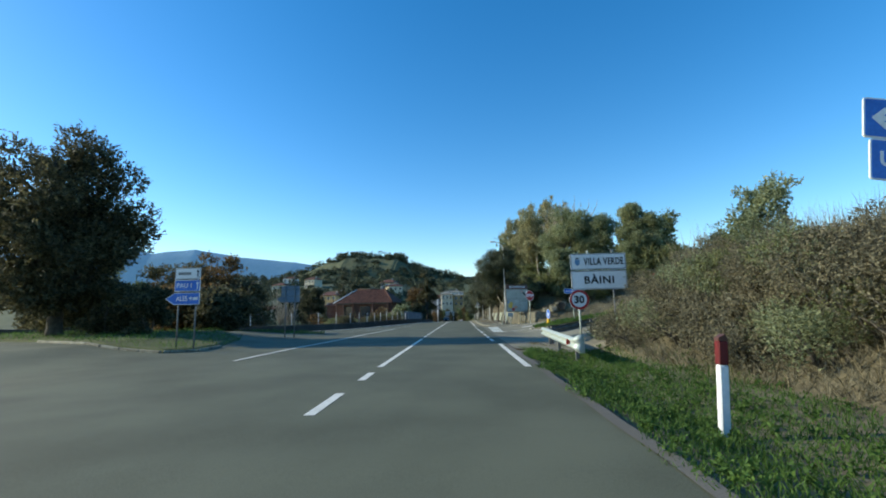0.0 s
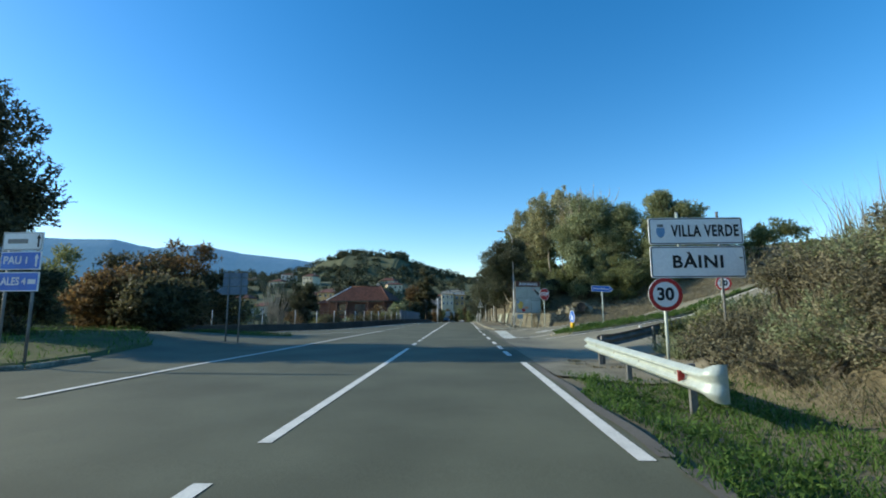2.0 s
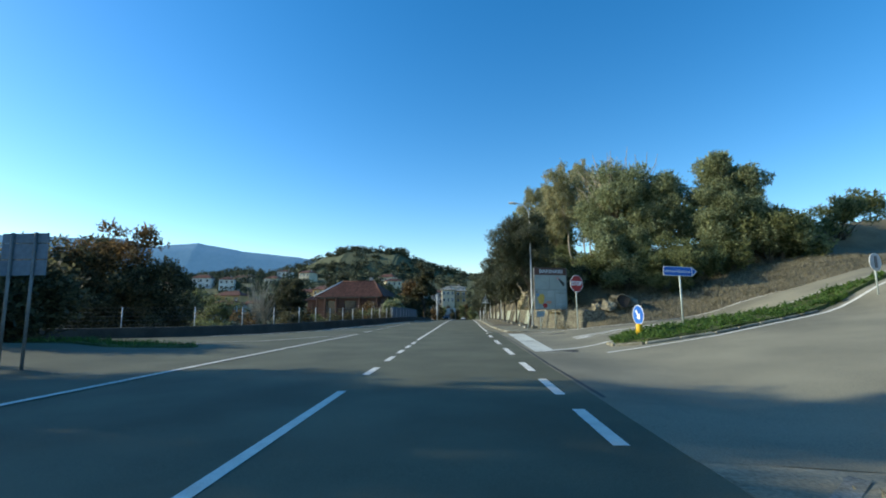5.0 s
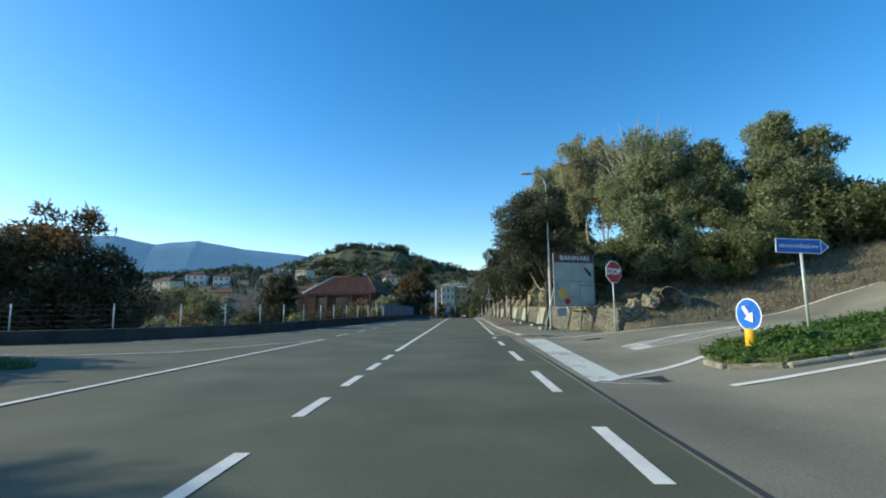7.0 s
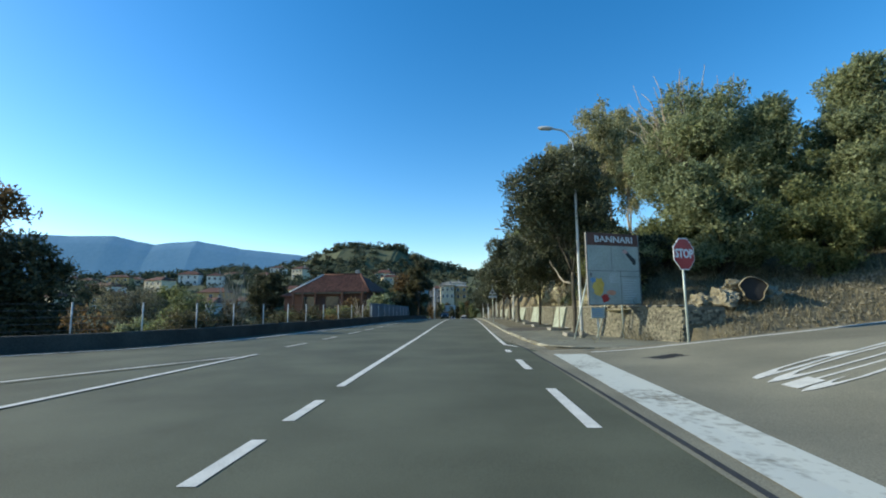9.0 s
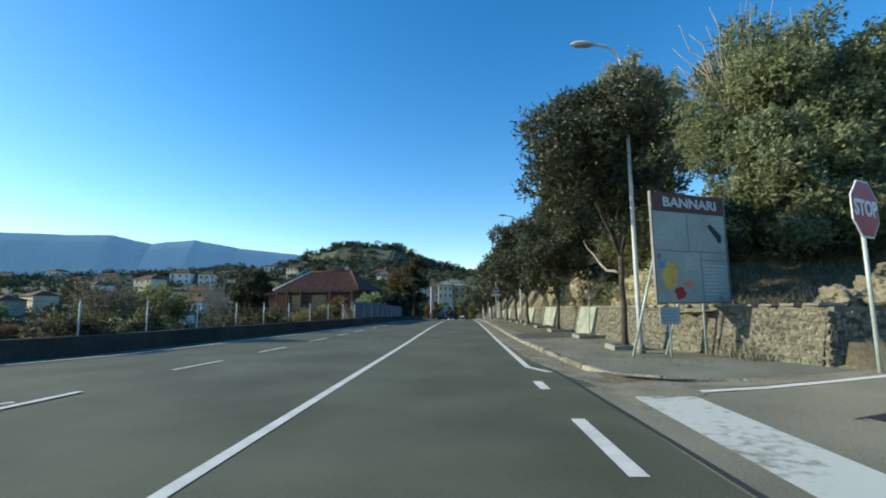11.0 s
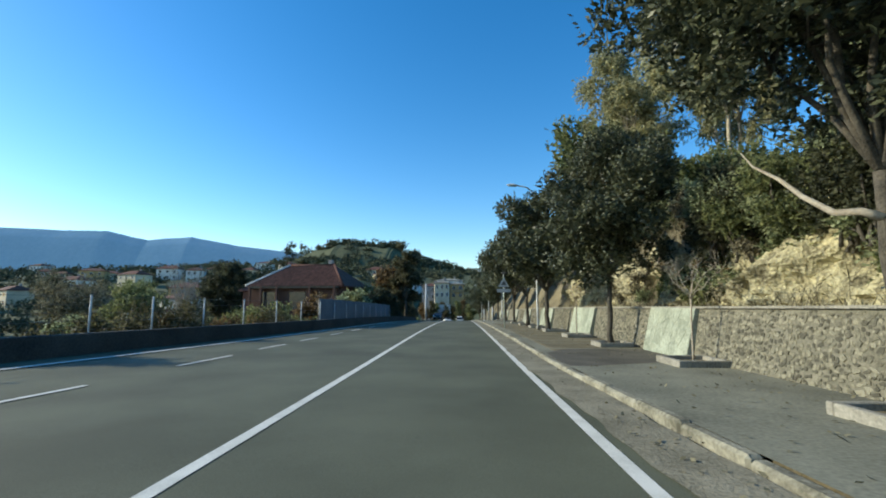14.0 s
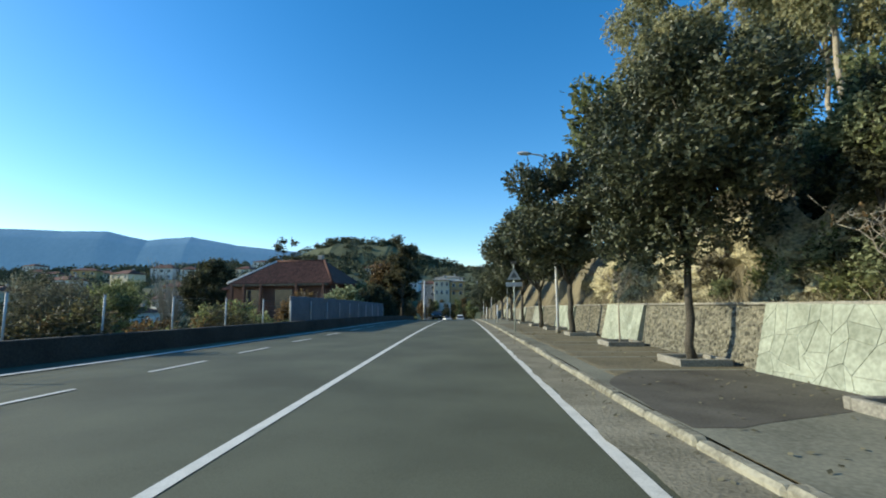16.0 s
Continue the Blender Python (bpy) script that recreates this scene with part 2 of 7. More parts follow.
def box(bm, x0, x1, y0, y1, z0, z1, bevel=0.0, m=None):
    vs = [bm.verts.new((x, y, z)) for z in (z0, z1) for y in (y0, y1) for x in (x0, x1)]
    fs = [bm.faces.new([vs[i] for i in f]) for f in ((0, 2, 3, 1), (4, 5, 7, 6), (0, 1, 5, 4), (2, 6, 7, 3), (0, 4, 6, 2), (1, 3, 7, 5))]
    if bevel:
        es = list({e for f in fs for e in f.edges})
        r = bmesh.ops.bevel(bm, geom=es, offset=bevel, segments=1, affect="EDGES")
        vs = list({v for f in r["faces"] for v in f.verts})
    if m is not None:
        for v in vs:
            v.co = m @ v.co
    return bm


def boxed(*a, **k):
    return box(bmesh.new(), *a, **k)


def tube(points, radii, sides=8, caps=True):
    """A bmesh tube along points."""
    bm = bmesh.new()
    rings = []
    pts = [Vector(p) for p in points]
    for i, p in enumerate(pts):
        d = (pts[min(i + 1, len(pts) - 1)] - pts[max(i - 1, 0)]).normalized()
        u = d.cross(Vector((0.31, 0.95, 0.05)) if abs(d.y) < 0.9 else Vector((1, 0, 0))).normalized()
        w = d.cross(u)
        r = radii[i] if isinstance(radii, (list, tuple)) else radii
        rings.append([bm.verts.new(p + r * (math.cos(a) * u + math.sin(a) * w)) for a in [2 * math.pi * k / sides for k in range(sides)]])
    for a, b in zip(rings, rings[1:]):
        for k in range(sides):
            f = bm.faces.new((a[k], a[(k + 1) % sides], b[(k + 1) % sides], b[k]))
            f.smooth = True
    if caps:
        bm.faces.new(rings[0])
        bm.faces.new(rings[-1][::-1])
    bmesh.ops.recalc_face_normals(bm, faces=bm.faces)
    return bm


def plate(outline, y0, y1):
    """A flat plate: outline of (x, z), from depth y0 to y1."""
    bm = bmesh.new()
    a = [bm.verts.new((x, y0, z)) for x, z in outline]
    b = [bm.verts.new((x, y1, z)) for x, z in outline]
    bm.faces.new(a)
    bm.faces.new(b[::-1])
    n = len(a)
    for i in range(n):
        bm.faces.new((a[i], b[i], b[(i + 1) % n], a[(i + 1) % n]))
    bmesh.ops.recalc_face_normals(bm, faces=bm.faces)
    return bm


def rounded(w, h, r, n=5, x=0.0, z=0.0):
    out = []
    for cx, cz, a0 in ((w / 2 - r, h / 2 - r, 0), (-w / 2 + r, h / 2 - r, 90), (-w / 2 + r, -h / 2 + r, 180), (w / 2 - r, -h / 2 + r, 270)):
        out += [(x + cx + r * math.cos(radians(a0 + 90 * k / n)), z + cz + r * math.sin(radians(a0 + 90 * k / n))) for k in range(n + 1)]
    return out


def disc(r, n=32, x=0.0, z=0.0, a0=0.0):
    return [(x + r * math.cos(a0 + 2 * math.pi * k / n), z + r * math.sin(a0 + 2 * math.pi * k / n)) for k in range(n)]


def words(text, size, width=None, depth=0.003, bold=0.0, space=1.0):
    """A mesh of the text in Blender's own font, centred, standing in the xz plane and facing -y."""
    cu = bpy.data.curves.new("words", "FONT")
    cu.body, cu.size, cu.align_x, cu.align_y, cu.extrude, cu.offset, cu.resolution_u, cu.space_character = text, size, "CENTER", "CENTER", depth, bold, 3, space
    ob = bpy.data.objects.new("words", cu)
    scene.collection.objects.link(ob)
    me = bpy.data.meshes.new_from_object(ob.evaluated_get(bpy.context.evaluated_depsgraph_get()))
    bpy.data.objects.remove(ob)
    me.materials.clear()
    xs = [v.co.x for v in me.vertices]
    k = width / (max(xs) - min(xs)) if width else 1.0
    c = (max(xs) + min(xs)) / 2
    for v in me.vertices:
        v.co = ((v.co.x - c) * k, -v.co.z, v.co.y)
    return me


def lettering(text, size, width, material, parent, at, bold=0.0, name="lettering", space=1.0):
    me = words(text, size, width, bold=bold, space=space)
    me.materials.append(material)
    return part(name, me, material, parent, at=at)


# ---------------------------------------------------------------- the lie of the land
def road_z(y):
    if y <= 50:
        fall = 0.351 - 0.0106 * min(y, 40) + 5.76e-5 * min(y, 40) ** 2
        return -1e-4 * y * y + fall * (1 - smooth(y, 38, 46))
    y = min(y, 230)
    return -1e-4 * y * y - 1.7e-4 * (y - 50) ** 2


def edge_left(y):
    """Foot of the low parapet on the valley side."""
    pts = ((-30, -40), (20, -34), (31, -22), (34, -13.5), (37, -10.2), (40.2, -8.6), (46.5, -7.6), (53, -6.5), (60, -5.7), (67, -5.4), (90, -5.2), (400, -5.2))
    for (y0, x0), (y1, x1) in zip(pts, pts[1:]):
        if y <= y1:
            return x0 + (x1 - x0) * clamp((y - y0) / (y1 - y0))
    return -5.2


def wall_bend(y):
    """How far the foot of the stone wall swings away from the road toward its end."""
    return 1.5 * (max(0.0, 41 - max(y, 36.35)) / 4.6) ** 1.3


def climb(x):
    """How much more steeply the hill goes up away from the road."""
    return 0.14 * max(0.0, min(x, 23) - 13.5) * smooth(x, 13, 17)


def land(x, y):
    z = road_z(y)
    if y < 46 and not -5.5 < x < 4.0:
        z += (-1e-4 * y * y - z) * (smooth(x, 3.9, 5.5 + 1.1 * smooth(y, 9, 13)) if x > 0 else 1 - smooth(x, -10, -5.5))
    if x < -5:
        e = edge_left(y)
        up = 0.125 * max(0.0, min(-5.8 - x, 5.0)) * (1 - smooth(y, 20, 31))
        z += up * smooth(y, 2, 9)
        if x < e - 0.3:
            d = e - 0.3 - x
            z -= 3.4 * smooth(d, 0.0, 9.0) * smooth(y, 24, 36) + 0.055 * max(0, min(d, 160) - 9) * smooth(y, 24, 40)
    if x > 4.4:
        side = smooth(y, 12.5, 15) * (1 - smooth(y, 34.9, 35.4))
        rise = 0.10 + 0.035 * (1 - smooth(y, 27, 34))
        apron = rise * 0.5 * (math.sqrt((x - 5.4) ** 2 + 0.5) + x - 5.4) * smooth(x, 4.4, 5.0) + 0.03 * smooth(x, 12, 30) * max(0, x - 12) + climb(x)
        near = 0.06 * max(0, min(x - 4.4, 2.5)) + (2.3 * smooth(x + 0.12 * (y - 6), 7.0, 10.4) + 0.03 * max(0, x - 11)) * (1 - 0.85 * smooth(y, 9.5, 13.0) * (1 - smooth(x, 9, 16)))
        pave = 0.12
        bend = wall_bend(y)
        hill = pave + 0.85 * smooth(x - bend, 7.5, 7.7)
        hill += 2.7 * smooth(x, 8.0, 10.4) * smooth(y, 40.5, 46) + 0.10 * max(0, min(x, 40) - 7.7)
        hill += 0.55 * smooth(y, 35, 42) * smooth(x, 7.8, 13.6)
        pre = pave + 0.10 * max(0, x - 7.3 - bend) + climb(x)
        hill += climb(x) * (1 - 0.6 * smooth(y, 40, 60))
        steep, gentle = smooth(y, 36.0, 36.5), clamp((y - 35.15) / 2.3) ** 0.9
        hill = pre + (hill - pre) * (steep + (gentle - steep) * smooth(x, 9.3, 10.1)) if x > 7.3 + bend else pave * smooth(x, 4.45, 4.5)
        if y < 13.8:
            q = near * (1 - side) + apron * side
        elif y < 34.9:
            q = apron
        else:
            k = smooth(y, 34.9, 35.4)
            q = apron * (1 - k) + hill * k if x > 7.3 + bend else apron * (1 - k) + k * 0.12
        z += q
    return z


def grid_sheet(name, xs, ys, zf, material, under=0.0):
    vs = [(x, y, zf(x, y) - under) for y in ys for x in xs]
    n = len(xs)
    fs = [(j * n + i, j * n + i + 1, (j + 1) * n + i + 1, (j + 1) * n + i) for j in range(len(ys) - 1) for i in range(n - 1)]
    return mesh_of(name, vs, fs, material, True)


def steps(*spans):
    out = []
    for a, b, s in spans:
        n = max(1, round((b - a) / s))
        out += [a + (b - a) * k / n for k in range(n)]
    return out + [spans[-1][1]]


def band(name, pts, w0, w1, lift, material, label="", category="", parent=None, step=0.6):
    """A strip on the ground along pts (x, y), from w0 to w1 across (to the right)."""
    fine = []
    for (ax, ay), (bx, by) in zip(pts, pts[1:]):
        n = max(1, int(math.hypot(bx - ax, by - ay) / step))
        fine += [(ax + (bx - ax) * k / n, ay + (by - ay) * k / n) for k in range(n)]
    fine.append(pts[-1])
    vs, fs = [], []
    for i, (x, y) in enumerate(fine):
        ax, ay = fine[max(i - 1, 0)]
        bx, by = fine[min(i + 1, len(fine) - 1)]
        l = math.hypot(bx - ax, by - ay)
        rx, ry = (by - ay) / l, -(bx - ax) / l
        for w in (w0, w1):
            vs.append((x + rx * w, y + ry * w, land(x + rx * w, y + ry * w) + lift))
        if i:
            fs.append((2 * i - 2, 2 * i - 1, 2 * i + 1, 2 * i))
    ob = part(name, mesh_of(name, vs, fs, material), material, parent)
    return ob


# ground: one sheet out to the horizon
gx = steps((-2600, -400, 200), (-400, -60, 20), (-60, -20, 2), (-20, -5, 0.5), (-5, 4.4, 1.2), (4.4, 13, 0.2), (13, 30, 0.8), (30, 100, 6), (100, 400, 30), (400, 2600, 220))
gy = steps((-300, -40, 40), (-40, -6, 4), (-6, 40, 0.4), (40, 70, 0.6), (70, 120, 2), (120, 400, 14), (400, 3400, 200))
ground = part("ground", grid_sheet("ground", gx, gy, land, M["earth"], 0.03), M["earth"], None)
tagged(ground, "dry earth and low scrub sloping beside the road", "ground", kind="structure")


def sheet(name, x0, x1, y0, y1, lift, material, label, category, sx=0.5, sy=0.5):
    xs, ys = steps((x0, x1, sx)), steps((y0, y1, sy))
    ob = part(name, grid_sheet(name, xs, ys, lambda x, y: land(x, y) + lift, material), material, None)
    return tagged(ob, label, category, kind="structure")


# main road, from parapet to the right gutter
vs, fs = [], []
ys = steps((-14, 90, 0.5), (90, 230, 3))
for j, y in enumerate(ys):
    e = max(edge_left(y) + 0.0, -24)
    for i in range(49):
        x = e + (3.8 + 0.0105 * min(y, 40) - e) * i / 48
        vs.append((x, y, land(x, y)))
    if j:
        fs += [(49 * j - 49 + i, 49 * j - 48 + i, 49 * j + 1 + i, 49 * j + i) for i in range(48)]
road = part("road", mesh_of("road", vs, fs, M["asphalt"], True), M["asphalt"], None)
tagged(road, "worn grey asphalt two-lane road running downhill", "road", kind="structure")
side_road = sheet("side_road", 3.93, 34, 14.2, 34.7, 0.004, M["dusty_asphalt"], "dusty pale asphalt of a side road climbing away", "road", 0.5, 0.5)

# ---------------------------------------------------------------- road markings
def line(name, pts, w, label, material="paint", lift=0.006):
    ob = band(name, pts, -w / 2, w / 2, lift, M[material], step=0.8)
    return tagged(ob, label, "road marking", kind="structure")


for a, b in ((1.0, 2.5), (3.82, 4.9)):
    line("centre_dash", [(0.33, a), (0.31, b)], 0.14, "short white dash along the middle of the road")
line("centre_line", [(0.30, 5.9), (0.26, 17.3)], 0.13, "white painted line along the middle of the road")
for a in (19.05, 21.4, 23.4, 25.25, 27.05):
    line("centre_dash", [(0.34 - 0.0055 * a, a), (0.34 - 0.0055 * a, a + 1.1)], 0.14, "short white dash along the middle of the road")
line("centre_line", [(0.16, 29.2), (0.14, 35.68), (0.09, 60), (0.05, 200)], 0.13, "white painted line along the middle of the road")
line("edge_line", [(3.64, 5.5), (3.63, 6.33), (3.63, 12.84)], 0.15, "white painted edge line beside the grass verge")
line("edge_line", [(3.63, 12.84), (4.06, 13.15), (4.99, 14.02)], 0.13, "faint worn edge line turning into the side road", "ghost_paint")
for a, b in ((14.62, 16.09), (17.03, 18.5), (19.55, 21.02), (22.9, 25.0), (26.78, 28.98), (31.08, 32.75), (34.53, 35.26)):
    line("edge_dash", [(3.6 - 0.0075 * a, a), (3.6 - 0.0075 * b, b)], 0.15, "short white dash across the mouth of the side road")
line("edge_line", [(3.75, 36.31), (3.44, 37.04), (3.42, 45), (3.45, 70), (3.5, 200)], 0.13, "white painted edge line beside the gutter")
line("edge_line", [(-4.15, 7.91), (-4.19, 12.1), (-3.99, 15.78), (-3.83, 25.21), (-3.6, 34.32)], 0.14, "white painted edge line of the opposite lane", lift=0.016)
line("edge_line", [(-24.01, 27.0), (-16.01, 27.6), (-10.11, 28.5), (-6.24, 28.93), (-3.77, 33.49)], 0.12, "white painted line of the joining lane", "worn_paint", 0.03)
for a, b in ((36.73, 38.4), (40.5, 42.24), (44.6, 46.6), (48.3, 50.0), (51.6, 53.2), (55.3, 56.9), (59, 60.7), (63, 64.8), (67, 68.8), (71, 72.8)):
    line("edge_dash", [(-3.75 + 0.008 * (a - 40), a), (-3.65 + 0.008 * (a - 40), b)], 0.11, "white dash along the edge of the opposite lane", lift=0.012)
line("edge_line", [(edge_left(y) + 1.28 - 0.5 * smooth(y, 48, 60), y) for y in (34.5, 37, 40, 43, 46.5, 50, 53, 57, 60, 67, 90, 160)], 0.2, "white painted line at the foot of the parapet", lift=0.02)
line("tar_seam", [(4.03, 16.83), (3.99, 21.02), (4.03, 24.16), (4.02, 29.4), (3.91, 35.68), (3.7, 39.88), (3.68, 70)], 0.07, "dark sealed seam along the gutter edge", "tar", 0.004)

for k, (a, b) in enumerate(((-8.0, 5.4), (5.6, 12.6))):
    tagged(band("verge_dirt", [(3.80 + 0.05 * noise.noise((y * 0.7, k, 2)), y) for y in np.arange(a, b, 0.35)], -0.03, 0.12, 0.010, M["old_asphalt"]), "sandy dirt along the ragged edge of the asphalt", "dirt", kind="structure")

# pale concrete crossing slab at the side road's mouth
vs, fs = [], []
for k in range(21):
    u = k / 20
    for w in (0.0, 0.5, 1.0):
        x, y = 4.17 + 0.23 * u + (0.66 + 0.16 * u) * w, 23.72 + 0.55 * w * (1 - u) + (33.98 - 23.72) * u
        vs.append((x, y, land(x, y) + 0.010))
    if k:
        fs += [(3 * k - 3 + i, 3 * k - 2 + i, 3 * k + 1 + i, 3 * k + i) for i in range(2)]
tagged(part("concrete_slab", mesh_of("concrete_slab", vs, fs, M["slab_paint"]), M["slab_paint"], None), "whitewashed concrete slab along the side road's mouth", "road slab", kind="structure")
line("stop_line", [(4.28, 23.72), (4.65, 23.66), (5.2, 23.68)], 0.06, "thin white line at the side road's mouth", "worn_paint", 0.013)
line("edge_line", [(5.44, 34.29), (8.1, 34.3), (11.0, 34.3), (20.01, 35.0), (33.02, 37.0)], 0.14, "white painted edge line of the side road", "paint", 0.012)
line("edge_line", [(4.4, 23.9), (4.95, 24.46), (5.47, 24.93), (6.0, 25.32), (6.55, 25.7), (8.0, 26.8)], 0.15, "white painted edge line by the grass island", "paint", 0.013)
line("edge_line", [(6.13, 23.4), (9.4, 23.9), (14.01, 25.7), (22.01, 29.5)], 0.14, "white painted edge line below the grass island", "paint", 0.014)
line("edge_line", [(7.5, 26.9), (9.5, 28.1), (14.01, 29.3), (22.01, 31.2)], 0.12, "white painted edge line above the grass island", "worn_paint", 0.014)


def painted_word(text, x0, x1, y0, y1):
    """Stretched letters on the side road, read by drivers coming down it."""
    me = words(text, 1.0, None, 0.0, 0.0)
    xs, zs = [v.co.x for v in me.vertices], [v.co.z for v in me.vertices]
    for v in me.vertices:
        u, w = (v.co.x - min(xs)) / (max(xs) - min(xs)), (v.co.z - min(zs)) / (max(zs) - min(zs))
        x = x0 + (x1 - x0) * (1 - w)
        y = y0 + 0.40 * (x - x0) + (y1 - y0 + 0.12 * (x - x0)) * u
        v.co = (x, y, land(x, y) + 0.014)
    me.materials.append(M["paint"])
    return tagged(part("road_lettering", me, M["paint"], None), "stretched white stop lettering painted on the side road", "road marking", kind="structure")


painted_word("STOP", 6.5, 11.0, 28.2, 29.5)

# drain cover
def drain_cover(x, y, turn, label):
    slope = math.degrees(math.atan((land(x + 0.3, y) - land(x - 0.3, y)) / 0.6))
    dr = thing("drain_cover", pose(x, y, land(x, y) + 0.004, 0, -slope, 0) @ pose(0, 0, 0, 0, 0, turn), label, "drain cover", "drain covers")
    # flush black plate stands for the shade down in the pit
    part("pit_shade", boxed(-0.42, 0.42, -0.2, 0.2, -0.02, 0.003), M["black"], dr)
    for k in range(9):
        part("bar", boxed(-0.42 + k * 0.1, -0.38 + k * 0.1, -0.2, 0.2, 0.003, 0.005), M["tar"], dr)
    for a in (-0.24, 0.2):
        part("rim", boxed(-0.44, 0.44, a, a + 0.04, 0.0, 0.006), M["tar"], dr)


drain_cover(6.6, 32.5, 12, "dark iron drain grate set in the side road")
drain_cover(5.3, 24.13, 28, "dark drain grate beside the concrete slab, pit shade as black plate")

# ---------------------------------------------------------------- pavement and kerb on the hill side
def kerb_x(y):
    return 4.36 - 0.26 * smooth(y, 37, 46)


def kerb_drop(y):
    return 0.015 * (1 - smooth(y, 35.0, 36.8))


kerb_pts = [(8.3, 34.75), (6.4, 34.85), (5.28, 35.1), (4.61, 35.6), (4.42, 36.7)] + [(kerb_x(y), y) for y in np.arange(38, 64, 1.0)] + [(4.1, y) for y in range(64, 151, 4)]
vs, fs = [], []
rowsP = []
for y in [35.0, 35.3, 35.8, 36.4, 37] + list(np.arange(38, 151, 1.0)):
    xk = [p for p in kerb_pts if abs(p[1] - y) < 0.6]
    x0 = min((p[0] for p in xk), default=kerb_x(y)) if y < 37 else kerb_x(y)
    rowsP.append((x0 + 0.13, y))
for j, (x0, y) in enumerate(rowsP):
    for i in range(5):
        x = x0 + (7.45 + wall_bend(y) - x0) * i / 4
        vs.append((x, y, road_z(y) + 0.09 - kerb_drop(y)))
    if j:
        fs += [(5 * j - 5 + i, 5 * j - 4 + i, 5 * j + 1 + i, 5 * j + i) for i in range(4)]
pavement = tagged(part("pavement", mesh_of("pavement", vs, fs, M["pavement"], True), M["pavement"], None), "stained grey concrete pavement littered with leaves", "pavement", kind="structure")
# dirt and grit washed into the gutter, thinning out toward the side road
vs, fs = [], []
for j, y in enumerate(steps((33.2, 60, 0.2), (60, 150, 2))):
    mid_x = 4.28 - 0.36 * smooth(y, 34.5, 40) - 0.12 * smooth(y, 40, 46)
    half = (0.06 + 0.30 * smooth(y, 33.2, 36.8)) * (0.9 + 0.25 * noise.noise((y * 1.3, 3, 0)))
    right = mid_x + half + 1.1 * smooth(y, 33.3, 34.2) * (1 - smooth(y, 34.9, 35.7))
    for i in range(4):
        x = mid_x - half + (right - mid_x + half) * i / 3
        vs.append((x, y, land(x, min(y, 34.85)) - road_z(min(y, 34.85)) + road_z(y) + 0.006 + 0.006 * smooth(y, 33.2, 34.5)))
    if j:
        fs += [(4 * j - 4 + i, 4 * j - 3 + i, 4 * j + 1 + i, 4 * j + i) for i in range(3)]
gutter = tagged(part("gutter", mesh_of("gutter", vs, fs, M["gravel"], True), M["gravel"], None), "gutter full of pale dirt and grit", "gutter", kind="structure")
# dark patched stretch of the pavement
vs, fs = [], []
for j, y in enumerate(steps((44.3, 47.9, 0.1))):
    xa = 4.27 + 0.5 * max(0, y - 46.5) ** 1.6 + 0.04 * noise.noise((y * 1.1, 6, 0))
    for i in range(4):
        x = xa + (max(xa + 0.05, 7.1 - 2.6 * max(0, 45.2 - y) ** 0.8 + 0.06 * noise.noise((y * 3, 9, 0))) - xa) * i / 3
        vs.append((x, y, road_z(y) + 0.094))
    if j:
        fs += [(4 * j - 4 + i, 4 * j - 3 + i, 4 * j + 1 + i, 4 * j + i) for i in range(3)]
tagged(part("pavement_patch", mesh_of("pavement_patch", vs, fs, M["damp"], True), M["damp"], None), "dark damp patch of asphalt on the pavement", "pavement", kind="structure")
kerb = thing("kerb", pose(0, 0, 0), "worn pale concrete kerb with chipped edges", "kerb", kind="structure")
rk = random.Random(5)
fine = []
for (ax, ay), (bx, by) in zip(kerb_pts, kerb_pts[1:]):
    l = math.hypot(bx - ax, by - ay)
    n = max(1, round(l))
    for k in range(n):
        fine.append(((ax + (bx - ax) * k / n, ay + (by - ay) * k / n), (ax + (bx - ax) * (k + 1) / n, ay + (by - ay) * (k + 1) / n)))
kme = bpy.data.meshes.new("kerb_stone")
bm = boxed(0, 0.15, 0.006, 0.994, -0.1, 0.105, 0.03)
bm.to_mesh(kme)
bm.free()
kme.materials.append(M["kerb"])
for (ax, ay), (bx, by) in fine:
    l = math.hypot(bx - ax, by - ay)
    ob = part("kerb_stone", kme, None, kerb)
    ob.matrix_basis = pose(ax, ay, road_z(ay) - kerb_drop(ay) + rk.uniform(-0.035, 0.008), math.degrees(math.atan2(road_z(by) - road_z(ay), l)), 0, math.degrees(math.atan2(-(bx - ax), by - ay))) @ Matrix.Diagonal((1, l, 1, 1))

# dirt and leaves banked against the rounded corner of the kerb
vs, fs = [], []
run = [p for a, b in fine[:5] for p in (a, ((a[0] + b[0]) / 2, (a[1] + b[1]) / 2))]
for j, (x, y) in enumerate(run):
    qx, qy = run[min(j + 1, len(run) - 1)]
    px, py = run[max(j - 1, 0)]
    l = math.hypot(qx - px, qy - py)
    nx, ny = -(qy - py) / l, (qx - px) / l
    wide = 0.42 + 0.12 * noise.noise((x * 2.1, y * 2.1, 4))
    for o, h in ((-0.03, 1.0), (0.12, 0.7), (0.6 * wide, 0.25), (wide, 0.0)):
        ux, uy = x + nx * o, y + ny * o
        low = land(ux, min(uy, 34.7))
        vs.append((ux, uy, low + 0.008 + max(0.0, road_z(y) - kerb_drop(y) + 0.035 - low) * h + 0.012 * noise.noise((ux * 5, uy * 5, 1))))
    if j:
        fs += [(4 * j - 4 + i, 4 * j - 3 + i, 4 * j + 1 + i, 4 * j + i) for i in range(3)]
tagged(part("kerb_dirt", mesh_of("kerb_dirt", vs, fs, M["gravel"], True), M["gravel"], None), "dirt and dry leaves banked against the kerb", "dirt", kind="structure")

